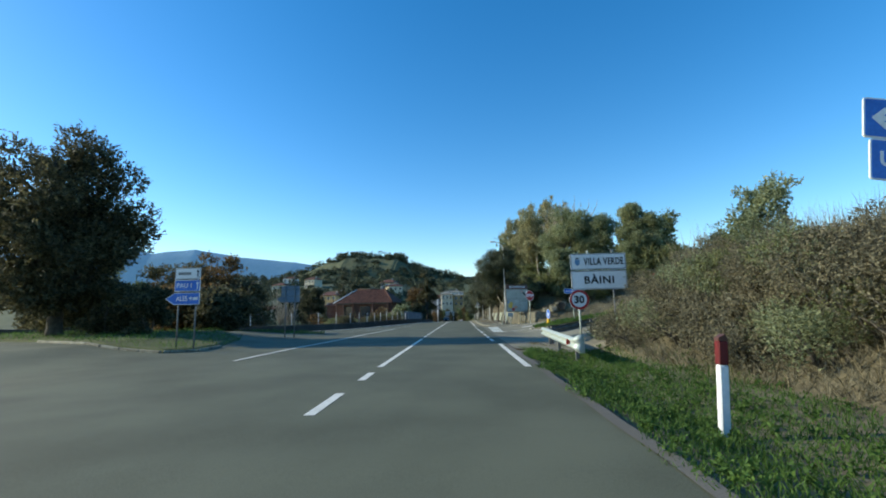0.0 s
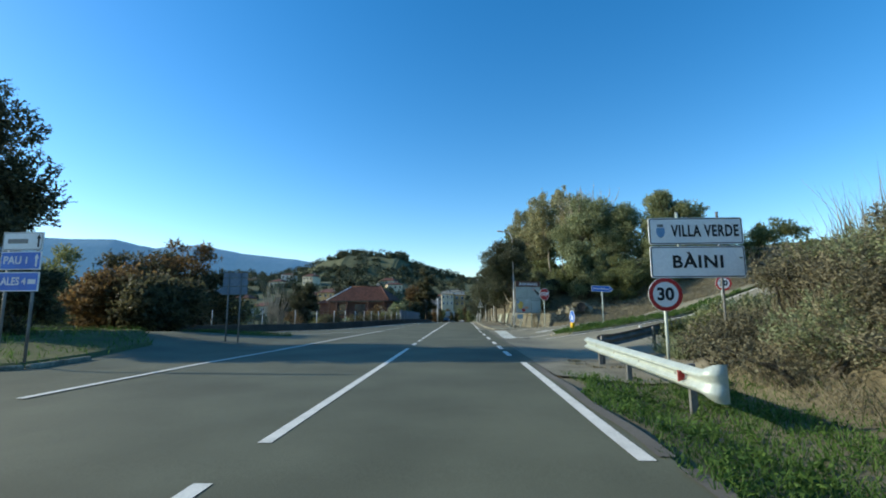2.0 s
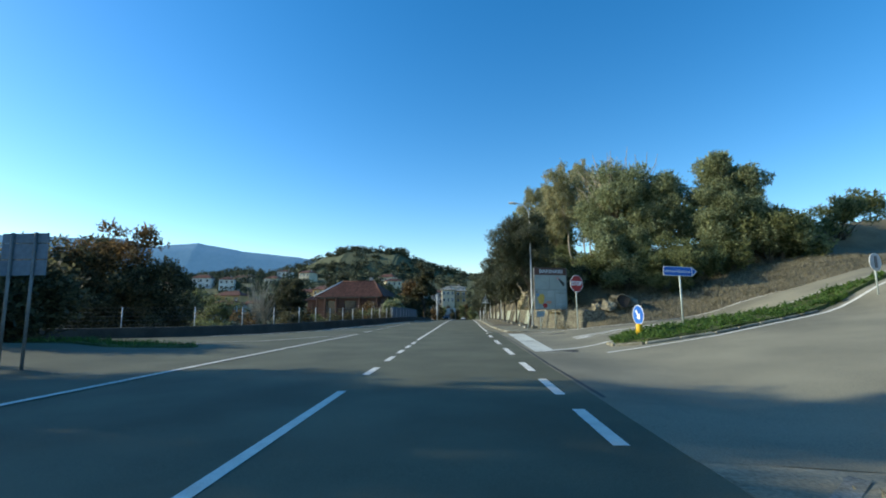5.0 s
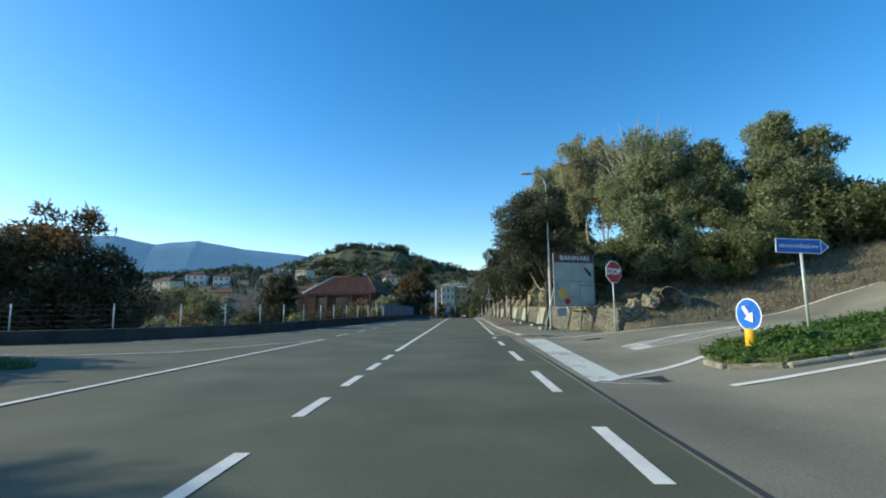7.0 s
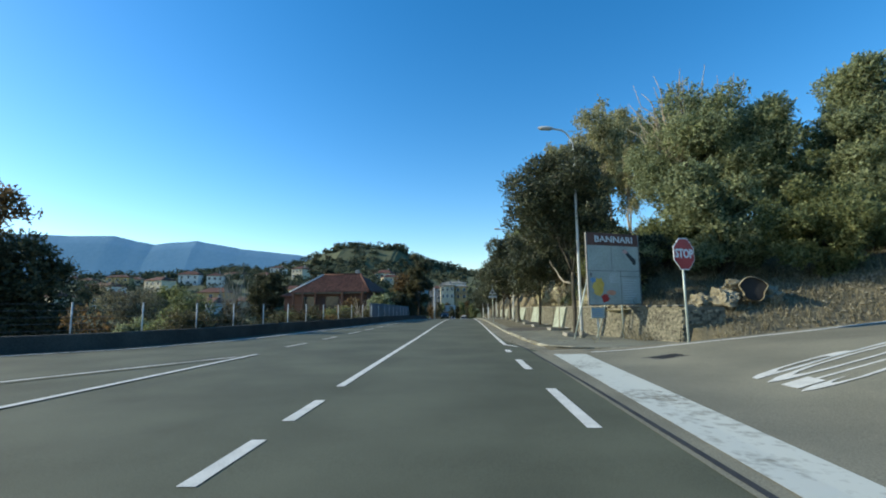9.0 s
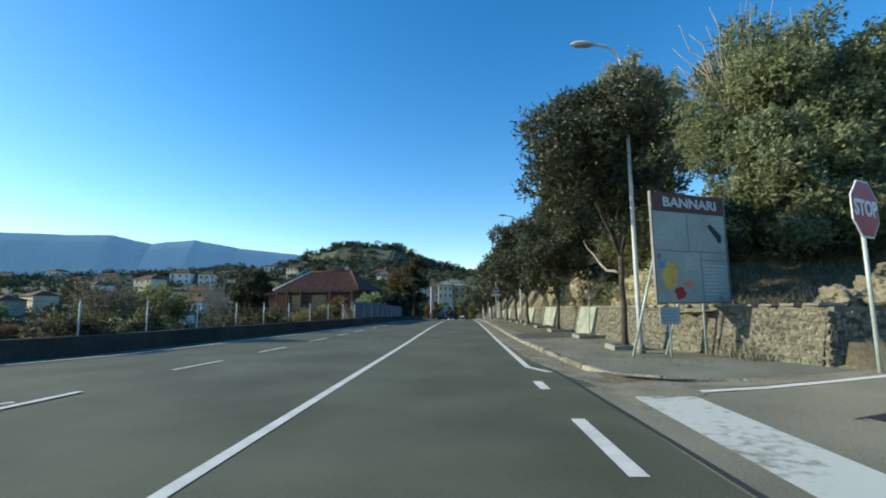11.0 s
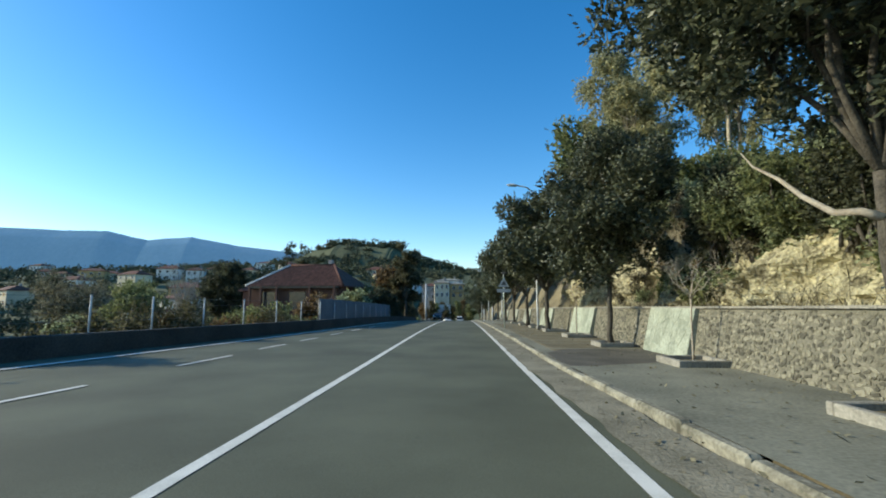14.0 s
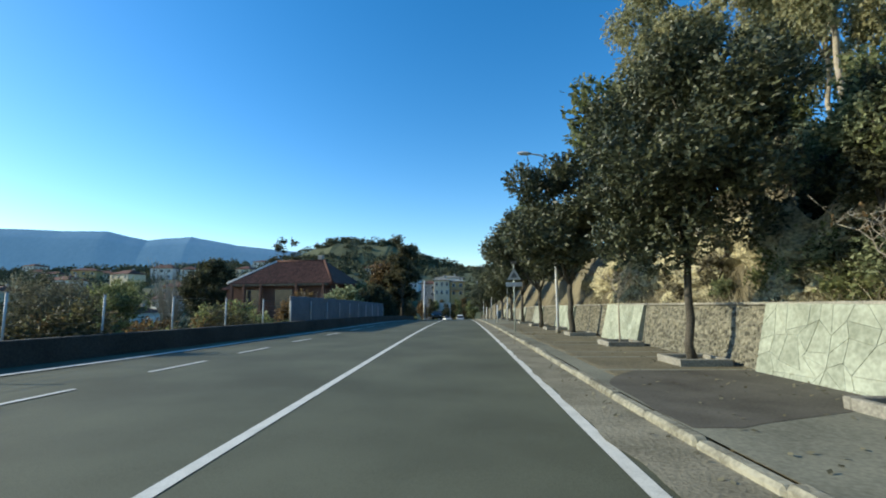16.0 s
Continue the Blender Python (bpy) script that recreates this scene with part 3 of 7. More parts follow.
# ---------------------------------------------------------------- low parapet on the valley side
par = thing("parapet_wall", pose(0, 0, 0), "low dark concrete parapet along the valley side", "low wall", kind="structure")
pys = steps((24, 60, 1.0), (60, 110, 3))
vs, fs = [], []
for j, y in enumerate(pys):
    e0, e1 = edge_left(y - 0.3), edge_left(y + 0.3)
    nx, ny = -0.6, (e1 - e0)
    l = math.hypot(nx, ny)
    nx, ny = nx / l, ny / l
    e, z = edge_left(y), land(edge_left(y) + 0.1, y)
    h = 0.54
    for w, dz in ((0, -0.3), (0.03, h - 0.02), (0.05, h), (0.30, h), (0.33, h - 0.02), (0.36, -2.0)):
        vs.append((e + nx * w, y + ny * w, z + dz))
    if j:
        fs += [(6 * j - 6 + i, 6 * j - 5 + i, 6 * j + 1 + i, 6 * j + i) for i in range(5)]
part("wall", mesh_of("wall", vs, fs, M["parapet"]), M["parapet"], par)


def fence_post(x, y, z):
    f = thing("fence_post", pose(x, y, z), "slim pale steel fence post above the parapet", "fence post", "fence posts along the parapet")
    part("post", tube([(0, 0, -0.4), (0, 0, 1.05)], 0.027, 8), M["grey_white"], f)
    part("cap", tube([(0, 0, 1.05), (0, 0, 1.075)], 0.042, 8), M["dull_steel"], f)
    return f


# posts stand just behind the parapet
fpts = [(edge_left(y) - 0.45, y) for y in (31.6, 33.3, 34.9, 36.6, 38.4, 40.3, 42.6, 44.9, 47.2, 49.2, 51.4, 53.7, 56.3, 58.8, 61.4, 64.0, 66.6, 69.2, 71.8, 74.4, 77.0, 79.6, 82.2, 84.8)]
first = fence_post(*fpts[0], road_z(fpts[0][1]) + 0.5)
for x, y in fpts[1:]:
    copy_thing(first, pose(x, y, road_z(y) + 0.5))
mesh_f = thing("wire_fence", pose(0, 0, 0), "thin wire mesh fence between the posts", "fence", kind="structure")
for (ax, ay), (bx, by) in zip(fpts, fpts[1:]):
    bm = bmesh.new()
    for k in range(5):
        za, zb = road_z(ay) + 0.62 + k * 0.22, road_z(by) + 0.62 + k * 0.22
        t = tube([(ax, ay, za), (bx, by, zb)], 0.006, 3, False)
        me = bpy.data.meshes.new("w")
        t.to_mesh(me)
        t.free()
        bm.from_mesh(me)
        bpy.data.meshes.remove(me)
    part("wire", bm, M["dull_steel"], mesh_f)

# ---------------------------------------------------------------- trees and shrubs
def leaf_cloud(rng, lumps, n, size, flat=0.4, shell=0.55, droop=0.0, tri=True, per=6, run=5.0):
    """Leaves set along short shoots, per of them on each; the shoots fill ellipsoid lumps (x, y, z, rx, ry, rz), most of them near the skin."""
    lumps = np.array(lumps, float)
    m = max(1, n // per)
    vol = (lumps[:, 3] * lumps[:, 4] * lumps[:, 5]) ** (2 / 3)
    pick = rng.choice(len(lumps), m, p=vol / vol.sum())
    d = rng.normal(size=(m, 3))
    d /= np.linalg.norm(d, axis=1)[:, None]
    rad = shell + (1 - shell) * rng.random(m) ** 0.6
    rad *= 0.84 + 0.24 * np.sin(d[:, 0] * 5 + pick) * np.cos(d[:, 1] * 6 + 2 * pick + d[:, 2] * 4)
    c = lumps[pick, :3] + d * rad[:, None] * lumps[pick, 3:6]
    c[:, 2] -= droop * rng.random(m) ** 2
    way = d * 0.7 + rng.normal(size=(m, 3)) * 0.55 + (0, 0, 0.45 - 1.3 * min(droop, 1.0))
    way /= np.linalg.norm(way, axis=1)[:, None]
    way *= (size * run * (0.5 + rng.random(m)))[:, None]
    n = m * per
    c, way, d = np.repeat(c, per, 0), np.repeat(way, per, 0), np.repeat(d, per, 0)
    c = c + way * (np.tile(np.arange(per) / per, m) - 0.35)[:, None]
    a = rng.normal(size=(n, 3)) * (1, 1, flat) + way / (size * run) * 0.9 + (0, 0, -droop * 0.5)
    a /= np.linalg.norm(a, axis=1)[:, None]
    b = np.cross(a, d + rng.normal(size=(n, 3)) * 0.6)
    b /= np.linalg.norm(b, axis=1)[:, None] + 1e-9
    s = size * (0.6 + 0.8 * rng.random(n))[:, None]
    a, b = a * s, b * s * 0.5
    if tri:
        return np.stack([c - a, c + a * 0.8 + b, c + a * 0.5 - b * 1.1], 1)
    return np.stack([c - a, c + b * 0.9 - a * 0.1, c + a, c - b * 0.9 - a * 0.1], 1)


def make_lumps(rng, n, cx, cy, cz, rx, ry, rz, lump, top=1.0):
    out = []
    for _ in range(n):
        d = rng.normal(size=3)
        d /= np.linalg.norm(d)
        k = rng.random() ** 0.45
        s = lump * rng.uniform(0.65, 1.25)
        out.append((cx + d[0] * rx * k, cy + d[1] * ry * k, cz + d[2] * rz * k * (top if d[2] > 0 else 1), s, s, s * rng.uniform(0.65, 0.95)))
    return out


def limb_path(rng, a, b, n=6, bend=0.12):
    a, b = np.array(a, float), np.array(b, float)
    l = np.linalg.norm(b - a)
    pts = [a + (b - a) * k / n + (rng.normal(size=3) * bend * l / n if 0 < k < n else 0) for k in range(n + 1)]
    for k in range(1, n):
        pts[k][2] += l * 0.06 * math.sin(math.pi * k / n)
    return pts


def join_bm(parts):
    bm = bmesh.new()
    for p in parts:
        me = bpy.data.meshes.new("t")
        p.to_mesh(me)
        p.free()
        bm.from_mesh(me)
        bpy.data.meshes.remove(me)
    return bm


def tree(name, x, y, z, label, crown, n_lumps, lump, leaves, leaf, material, seed, trunk=(0.16, 1.9), bark="bark", limbs=7, twigs=18, droop=0.0, category="tree", group="", top=1.0, shell=0.55, lean=(0, 0)):
    """crown: (dx, dy, height of its middle, rx, ry, rz)."""
    rng = np.random.default_rng(seed)
    t = thing(name, pose(x, y, z), label, category, group)
    r, fork = trunk
    dx, dy, cz, rx, ry, rz = crown
    lumps = make_lumps(rng, n_lumps, dx, dy, cz, rx - lump * 0.5, ry - lump * 0.5, rz - lump * 0.4, lump, top)
    if fork:
        f = (lean[0], lean[1], fork)
        pts = limb_path(rng, (0, 0, -0.15), f, 5, 0.05)
        part("trunk", tube(pts, [r * (1.35 if k == 0 else 1.0 - 0.05 * k) for k in range(6)], 10), M[bark], t)
        order = sorted(lumps, key=lambda q: -q[3])
        for k in range(min(limbs, len(order))):
            e = order[k][:3]
            p = limb_path(rng, f, e, 6)
            part("limb", tube(p, [r * 0.5 * (1 - 0.13 * i) for i in range(7)], 7), M[bark], t)
        tw = []
        for k in range(twigs):
            e = order[int(rng.integers(len(order)))]
            b = order[int(rng.integers(min(limbs, len(order))))]
            mid = [(f[i] + b[i]) / 2 for i in range(3)]
            tw.append(tube(limb_path(rng, mid, [e[i] + rng.normal() * e[3] * 0.4 for i in range(3)], 4), [r * 0.2, r * 0.16, r * 0.12, r * 0.09, r * 0.05], 5))
        if name == "holm_oak" and y < 50:
            for b in tw:
                part("branch", b, M[bark], t)
        elif tw:
            tagged(part("twigwork", join_bm(tw), M[bark], t), kind="stuff")
    part("crown", quads_mesh("crown", leaf_cloud(rng, lumps, leaves, leaf, droop=droop, shell=shell, tri=not (name == "holm_oak" and y < 60)), M[material]), M[material], t)
    return t


def shrub(name, x, y, label, rx, ry, h, leaves, leaf, material, seed, lump=0.5, n=14, category="shrub", group="", z=None, shell=0.5, stems=7):
    rng = np.random.default_rng(seed)
    z = land(x, y) if z is None else z
    t = thing(name, pose(x, y, z), label, category, group)
    lumps = make_lumps(rng, n, 0, 0, h * 0.5, rx - lump * 0.5, ry - lump * 0.5, h * 0.5 - lump * 0.3, lump)
    st = [tube(limb_path(rng, (rng.normal() * 0.12, rng.normal() * 0.12, -0.1), lumps[k % n][:3], 4), [0.04, 0.033, 0.025, 0.018, 0.01], 5) for k in range(stems)]
    tagged(part("stemwork", join_bm(st), M["bark"], t), kind="stuff")
    part("foliage", quads_mesh("foliage", leaf_cloud(rng, lumps, leaves, leaf, shell=shell), M[material]), M[material], t)
    return t


# street trees in planters along the pavement
PZ = 0.09
first_oak = tree("holm_oak", 6.45, 39.95, road_z(40) + PZ, "tall holm oak with dense dark crown in a pavement planter", (-0.5, -0.3, 5.4, 2.25, 2.5, 2.65), 66, 0.75, 80000, 0.05, "oak_leaf", 11, (0.088, 2.5), limbs=9, twigs=30, group="street trees along the pavement")
part("limb", tube([(-0.03, 0, 2.02), (-0.17, 0.08, 2.1), (-0.3, 0.25, 2.12), (-0.42, 0.5, 2.36), (-0.5, 0.72, 2.62), (-0.62, 0.98, 2.86), (-0.68, 1.1, 3.08)], [0.05, 0.042, 0.038, 0.03, 0.024, 0.014, 0.006], 8), M["pale_bark"], first_oak, "pale bare limb")
tree("holm_oak", 6.62, 48.85, road_z(48.85) + PZ, "holm oak with a broad dark crown in a pavement planter", (-0.08, 0.0, 4.1, 2.2, 2.3, 2.6), 60, 0.7, 62000, 0.055, "oak_leaf", 12, (0.085, 2.0), limbs=8, twigs=24, group="street trees along the pavement")
for k, (x, y, h, r) in enumerate(((6.3, 57.0, 4.8, 2.75), (6.4, 64, 4.6, 2.7), (6.4, 71, 4.2, 2.5), (6.4, 78, 4.3, 2.4), (6.4, 86, 4.3, 2.5), (6.4, 94, 4.4, 2.5), (6.4, 103, 4.4, 2.6), (6.5, 113, 4.4, 2.6), (6.5, 125, 4.5, 2.8), (6.5, 138, 4.5, 2.8))):
    tree("holm_oak", x, y, road_z(y) + PZ, "clipped holm oak beside the stone wall", (-0.2, 0, h, r, r, r * 0.95), 32, 0.8, 24000 - 1300 * k, 0.09, "oak_leaf", 20 + k, (0.12, 1.9), limbs=5, twigs=8, group="street trees along the pavement")

# the wood on the hillside
tree("willow", 16.0, 46.2, land(16.0, 46.2), "broad grey-green willow on the hillside", (0, 0, 4.1, 4.7, 3.7, 4.5), 96, 1.1, 150000, 0.075, "olive_leaf", 41, (0.35, 2.0), droop=0.2, twigs=30)
tree("tall_olive", 21.2, 42.6, land(21.2, 42.6), "tall olive-green tree above the cutting", (0, 0, 3.6, 3.3, 3.0, 4.3), 66, 0.95, 110000, 0.075, "olive_leaf", 42, (0.25, 1.5))
for k, (x, y, h, r, lean) in enumerate(((12.1, 51.0, 10.4, 2.1, (-0.5, 0)), (10.9, 56.0, 11.0, 2.3, (-0.4, 0.2)), (15.7, 58.5, 13.5, 3.2, (0.2, 0)), (12.8, 61.0, 12.0, 2.6, (0, 0.3)), (13.8, 54.0, 11.0, 2.2, (0.3, 0)))):
    tree("gum_tree", x, y, land(x, y), "tall gum tree with a pale trunk and drooping yellow-green leaves", (lean[0] * 2, 0, h * 0.66, r, r, h * 0.36), 60, 0.55, 26000, 0.075, "yellow_leaf", 430 + k, (0.085, 4.2), bark="pale_bark", droop=0.9, lean=lean, limbs=6, twigs=14, group="gum trees above the cutting", shell=0.2)
tree("wild_olive", 13.6, 43.0, land(13.6, 43.0), "dense green wild olive above the stone wall", (0, 0, 2.2, 2.3, 1.9, 2.4), 36, 0.8, 44000, 0.085, "olive_leaf", 45, (0.2, 1.0))
tree("wild_olive", 15.6, 39.0, land(15.6, 39.0), "low spreading wild olive on the slope", (0, 0, 1.7, 3.1, 1.9, 2.0), 40, 0.7, 52000, 0.062, "tree_leaf", 46, (0.15, 0.8))
tree("wild_olive", 23.5, 41, land(23.5, 41), "low tree at the crest of the slope", (0, 0, 2.0, 3.0, 2.4, 2.4), 34, 0.9, 24000, 0.10, "tree_leaf", 47, (0.15, 0.8))
tree("wild_olive", 11.8, 54, land(11.8, 54), "low evergreen above the rocky cutting", (0, 0, 1.6, 2.0, 2.4, 1.6), 34, 0.7, 26000, 0.07, "tree_leaf", 48, (0.2, 0.8))
tree("wild_olive", 37.5, 59, land(37.5, 59) - 1.2, "round evergreen tree on the skyline", (0, 0, 1.6, 4.4, 3.0, 2.0), 40, 1.0, 24000, 0.12, "dark_leaf", 49, (0.15, 0.8))
tree("wild_olive", 28, 56, land(28, 56), "evergreen tree behind the willow", (0, 0, 4.0, 4.5, 4, 4.2), 36, 1.4, 16000, 0.18, "tree_leaf", 50, (0.2, 1.5))
for k, y in enumerate((64, 76, 90, 106, 124, 145)):
    tree("evergreen_oak", 12 + 2 * (k % 2), y, land(12, y), "dark evergreen oak on the bank above the wall", (0, 0, 5.0, 4.2, 5.2, 4.6), 34, 1.5, 13000, 0.2, "dark_leaf" if k % 2 else "tree_leaf", 60 + k, (0.2, 1.5), limbs=4, twigs=6)

# valley side
tree("plane_tree", -17.9, 16.9, land(-17.9, 16.9), "large dark broadleaf tree beside the junction", (0, 0, 5.15, 4.5, 3.6, 5.25), 150, 1.05, 110000, 0.09, "plane_leaf", 71, (0.35, 2.0), limbs=10)
# oleanders wear the dark plane leaf to carry the tree's shade
for k, (x, y, rx, h) in enumerate(((-15.5, 17, 2.0, 3.0), (-12.6, 16.0, 1.4, 2.7), (-18.0, 19, 2.0, 3.4), (-21, 19.5, 2.4, 3.8))):
    shrub("oleander", x, y, "oleander on the island, leaf colour darkened for tree shade", rx, 1.4, h, 11000, 0.075, "plane_leaf", 80 + k, 0.5, 14, group="oleanders on the island")
for k, (x, y, rx, h, m) in enumerate(((-22.3, 45.5, 3.2, 9.2, "plane_leaf"), (-30.5, 47.5, 4.0, 13.0, "plane_leaf"), (-26.2, 46.0, 4.8, 13.0, "rust_leaf"), (-30.2, 45.5, 4.8, 12.6, "rust_leaf"), (-24.8, 44.2, 3.4, 9.4, "plane_leaf"), (-28.5, 43.5, 3.6, 10.2, "plane_leaf"), (-30, 43, 4.5, 11.6, "plane_leaf"), (-37, 43, 5, 12.8, "tree_leaf"), (-44, 43, 5, 13, "plane_leaf"), (-16.5, 25.5, 2.6, 3.6, "rust_leaf"), (-14.0, 25.0, 1.8, 3.0, "plane_leaf"))):
    shrub("thicket", x, y, "dense dark thicket beyond the junction" if m != "rust_leaf" else "tall thicket with rusty autumn leaves", rx, 3.0, h, 22000, 0.13, m, 90 + k, 0.95, 90)

# ---------------------------------------------------------------- far country
def ridge(name, pts, depth, base, material, label, seed, wob, n=160):
    """A long hill: crest points (x, y, z)."""
    vs, fs = [], []
    for i in range(n + 1):
        u = i / n * (len(pts) - 1)
        k = min(int(u), len(pts) - 2)
        f = u - k
        f = f * f * (3 - 2 * f)
        a, b = pts[k], pts[k + 1]
        x, y, z = [a[j] + (b[j] - a[j]) * f for j in range(3)]
        z += wob * (noise.noise((u * 2.3, seed, 0)) + 0.5 * noise.noise((u * 7.1, seed, 3)))
        for j, (dy, k2) in enumerate(((-1.0, 0.0), (-0.7, 0.25), (-0.4, 0.62), (-0.18, 0.88), (0, 1.0), (0.5, 0.5), (1.0, 0.0))):
            w = wob * 0.3 * noise.noise((u * 4, j * 1.7, seed)) if 0 < k2 < 1 else 0
            vs.append((x, y + dy * depth, base + (z - base) * k2 + w))
        if i:
            fs += [(7 * i - 7 + j, 7 * i + j, 7 * i + j + 1, 7 * i - 6 + j) for j in range(6)]
    ob = part(name, mesh_of(name, vs, fs, material, True), material, None)
    return tagged(ob, label, "hills", kind="structure")


# takes its blue from the hazed, faintly glowing material
ridge("mountain_range", [(-4600, 2500, 520), (-3600, 2500, 430), (-2900, 2500, 455), (-2300, 2500, 420), (-2050, 2500, 415), (-1800, 2500, 360), (-1540, 2500, 376), (-1250, 2500, 320), (-950, 2500, 285), (-700, 2500, 240), (-300, 2500, 190), (300, 2500, 170), (900, 2500, 120)], 260, -60, M["mountain"], "wooded mountain range on the horizon, blue haze put into its colour", 3, 5)
hill_pts = [(-330, 520, 36), (-260, 520, 43), (-215, 520, 40), (-180, 520, 50), (-150, 520, 62), (-128, 520, 68), (-100, 520, 66), (-70, 520, 64), (-50, 520, 52), (-20, 520, 42), (20, 520, 33), (60, 520, 30), (110, 520, 36), (200, 520, 40)]
hill = ridge("wooded_hill", hill_pts, 190, -22, M["meadow"], "rounded hill covered in dark evergreen wood", 8, 2.0)


def rise_z(x, y):
    y0 = 112 + 90 * smooth(x, -55, -8)
    z = road_z(min(y0, 160)) - 3.5 + 28 * smooth(y, y0, 350) + 2.2 * noise.noise((x * 0.012, y * 0.012, 4)) * smooth(y, y0, y0 + 40)
    return z + 0.16 * max(0, x - 12) * smooth(y, 190, 320)


village_slope = part("village_slope", grid_sheet("village_slope", steps((-460, 160, 10)), steps((108, 350, 10), (350, 420, 20)), lambda x, y: rise_z(x, y) - 26 * smooth(y, 352, 420) - (3.0 if y < 112 else 0), M["meadow"]), M["meadow"], None)
tagged(village_slope, "rising meadow ground on which the village stands", "ground", kind="structure")


def crest(pts, x):
    for a, b in zip(pts, pts[1:]):
        if x <= b[0]:
            f = clamp((x - a[0]) / (b[0] - a[0]))
            f = f * f * (3 - 2 * f)
            return a[2] + (b[2] - a[2]) * f
    return pts[-1][2]


# woods on the far slopes: thousands of small crowns
def far_wood(name, label, seed, spots, size, leaf, per):
    rng = np.random.default_rng(seed)
    q = []
    for x, y, z in spots:
        s = size * rng.uniform(0.6, 1.4)
        q.append(leaf_cloud(rng, [(x, y, z + s * 0.5, s, s, s * 0.85), (x + s * 0.5, y, z + s * 0.2, s * 0.7, s * 0.7, s * 0.6)], per, leaf, shell=0.75, per=3, run=2.0))
    ob = part(name, quads_mesh(name, np.concatenate(q), M["hazed_wood"]), M["hazed_wood"], None)
    return tagged(ob, label, "trees", kind="stuff")


rw = random.Random(9)
spots = []
prof_k = ((-1.0, 0.0), (-0.7, 0.25), (-0.4, 0.62), (-0.18, 0.88), (0, 1.0))
while len(spots) < 1500:
    x, d = rw.uniform(-330, 160), rw.uniform(-0.95, 0.02)
    if -175 < x < -60 and -0.28 < d < -0.1 and rw.random() < 0.85:
        continue
    h = crest(hill_pts, x)
    for (d0, k0), (d1, k1) in zip(prof_k, prof_k[1:]):
        if d <= d1:
            k = k0 + (k1 - k0) * (d - d0) / (d1 - d0)
            break
    else:
        k = 1.0
    spots.append((x, 520 + d * 190, -22 + (h + 22) * k))
far_wood("hill_wood", "dark evergreen wood covering the far hill", 31, spots, 4.4, 0.95, 190)
spots = [(x, y, rise_z(x, y)) for x, y in ((rw.uniform(-430, 130), rw.uniform(235, 352)) for _ in range(520))]
far_wood("valley_wood", "scattered evergreens round the village", 32, spots, 3.4, 0.7, 200)

# ---------------------------------------------------------------- signs and street furniture
def pole(t, x, y, z0, z1, r=0.03, material="steel", name="post"):
    part(name, tube([(x, y, z0), (x, y, z1)], r, 10), M[material], t)
    part("post_cap", tube([(x, y, z1), (x, y, z1 + 0.012)], r * 1.08, 10), M["dull_steel"], t)


def ring_shape(r0, r1, y, n=40):
    bm = bmesh.new()
    a = [bm.verts.new((r0 * math.cos(2 * math.pi * k / n), y, r0 * math.sin(2 * math.pi * k / n))) for k in range(n)]
    b = [bm.verts.new((r1 * math.cos(2 * math.pi * k / n), y, r1 * math.sin(2 * math.pi * k / n))) for k in range(n)]
    for k in range(n):
        bm.faces.new((a[k], b[k], b[(k + 1) % n], a[(k + 1) % n]))
    bmesh.ops.recalc_face_normals(bm, faces=bm.faces)
    return bm


def frame_shape(w, h, t, y, r=0.05):
    """A flat rounded border."""
    o, i = rounded(w, h, r), rounded(w - 2 * t, h - 2 * t, max(r - t, 0.01))
    bm = bmesh.new()
    a = [bm.verts.new((x, y, z)) for x, z in o]
    b = [bm.verts.new((x, y, z)) for x, z in i]
    n = len(a)
    for k in range(n):
        bm.faces.new((a[k], b[k], b[(k + 1) % n], a[(k + 1) % n]))
    return bm


def limit_disc(t, x, y, z, d, text="30"):
    at = pose(x, y, z)
    part("plate", plate(disc(d / 2, 40), -0.012, 0.004), M["white"], t, at=at)
    part("red_ring", ring_shape(d * 0.375, d * 0.495, -0.016), M["red"], t, "red border ring", at=at)
    lettering(text, d * 0.52, d * 0.50, M["black"], t, pose(x, y - 0.016, z - 0.005), 0.012, "numerals")
    part("bracket", boxed(-0.08, 0.08, 0.0, 0.05, -0.03, 0.03, 0.004, pose(x, y + 0.004, z)), M["dull_steel"], t)


# town name sign
vv = thing("town_sign", pose(6.9, 10.75, 0), "white town name sign with black lettering beside the bank", "road sign")
for zc, h, txt, size, w, dx in ((3.07, 0.55, "VILLA VERDE", 0.33, 1.34, 0.18), (2.44, 0.64, "B\u00c0INI", 0.35, 0.99, 0.0)):
    pl = part("panel", plate(rounded(1.87, h, 0.05), -0.012, 0.012), M["white"], vv, at=pose(0, 0, zc))
    part("border", frame_shape(1.84, h - 0.03, 0.018, -0.015), M["black"], pl, "thin black border")
    lettering(txt, size, w, M["black"], pl, pose(dx, -0.017, -0.01), 0.009, space=1.12)
crest_p = part("crest_shield", plate([(-0.08, 0.06), (0.08, 0.06), (0.085, -0.05), (0.05, -0.12), (0, -0.15), (-0.05, -0.12), (-0.085, -0.05)], -0.02, -0.013), M["faded_blue"], vv, "faded coat of arms", at=pose(-0.70, 0, 3.08))
part("crown", boxed(-0.06, 0.06, -0.02, -0.013, 0.075, 0.13), M["dull_steel"], vv, at=pose(-0.70, 0, 3.08))
pole(vv, -0.33, 0.05, 2.12, 3.46, 0.028)
pole(vv, 0.48, 0.05, 0.0, 3.46, 0.026, "dull_steel")
for zc in (2.3, 2.58, 2.95, 3.2):
    part("clamp_bar", boxed(-0.85, 0.85, 0.012, 0.03, zc - 0.02, zc + 0.02), M["dull_steel"], vv)

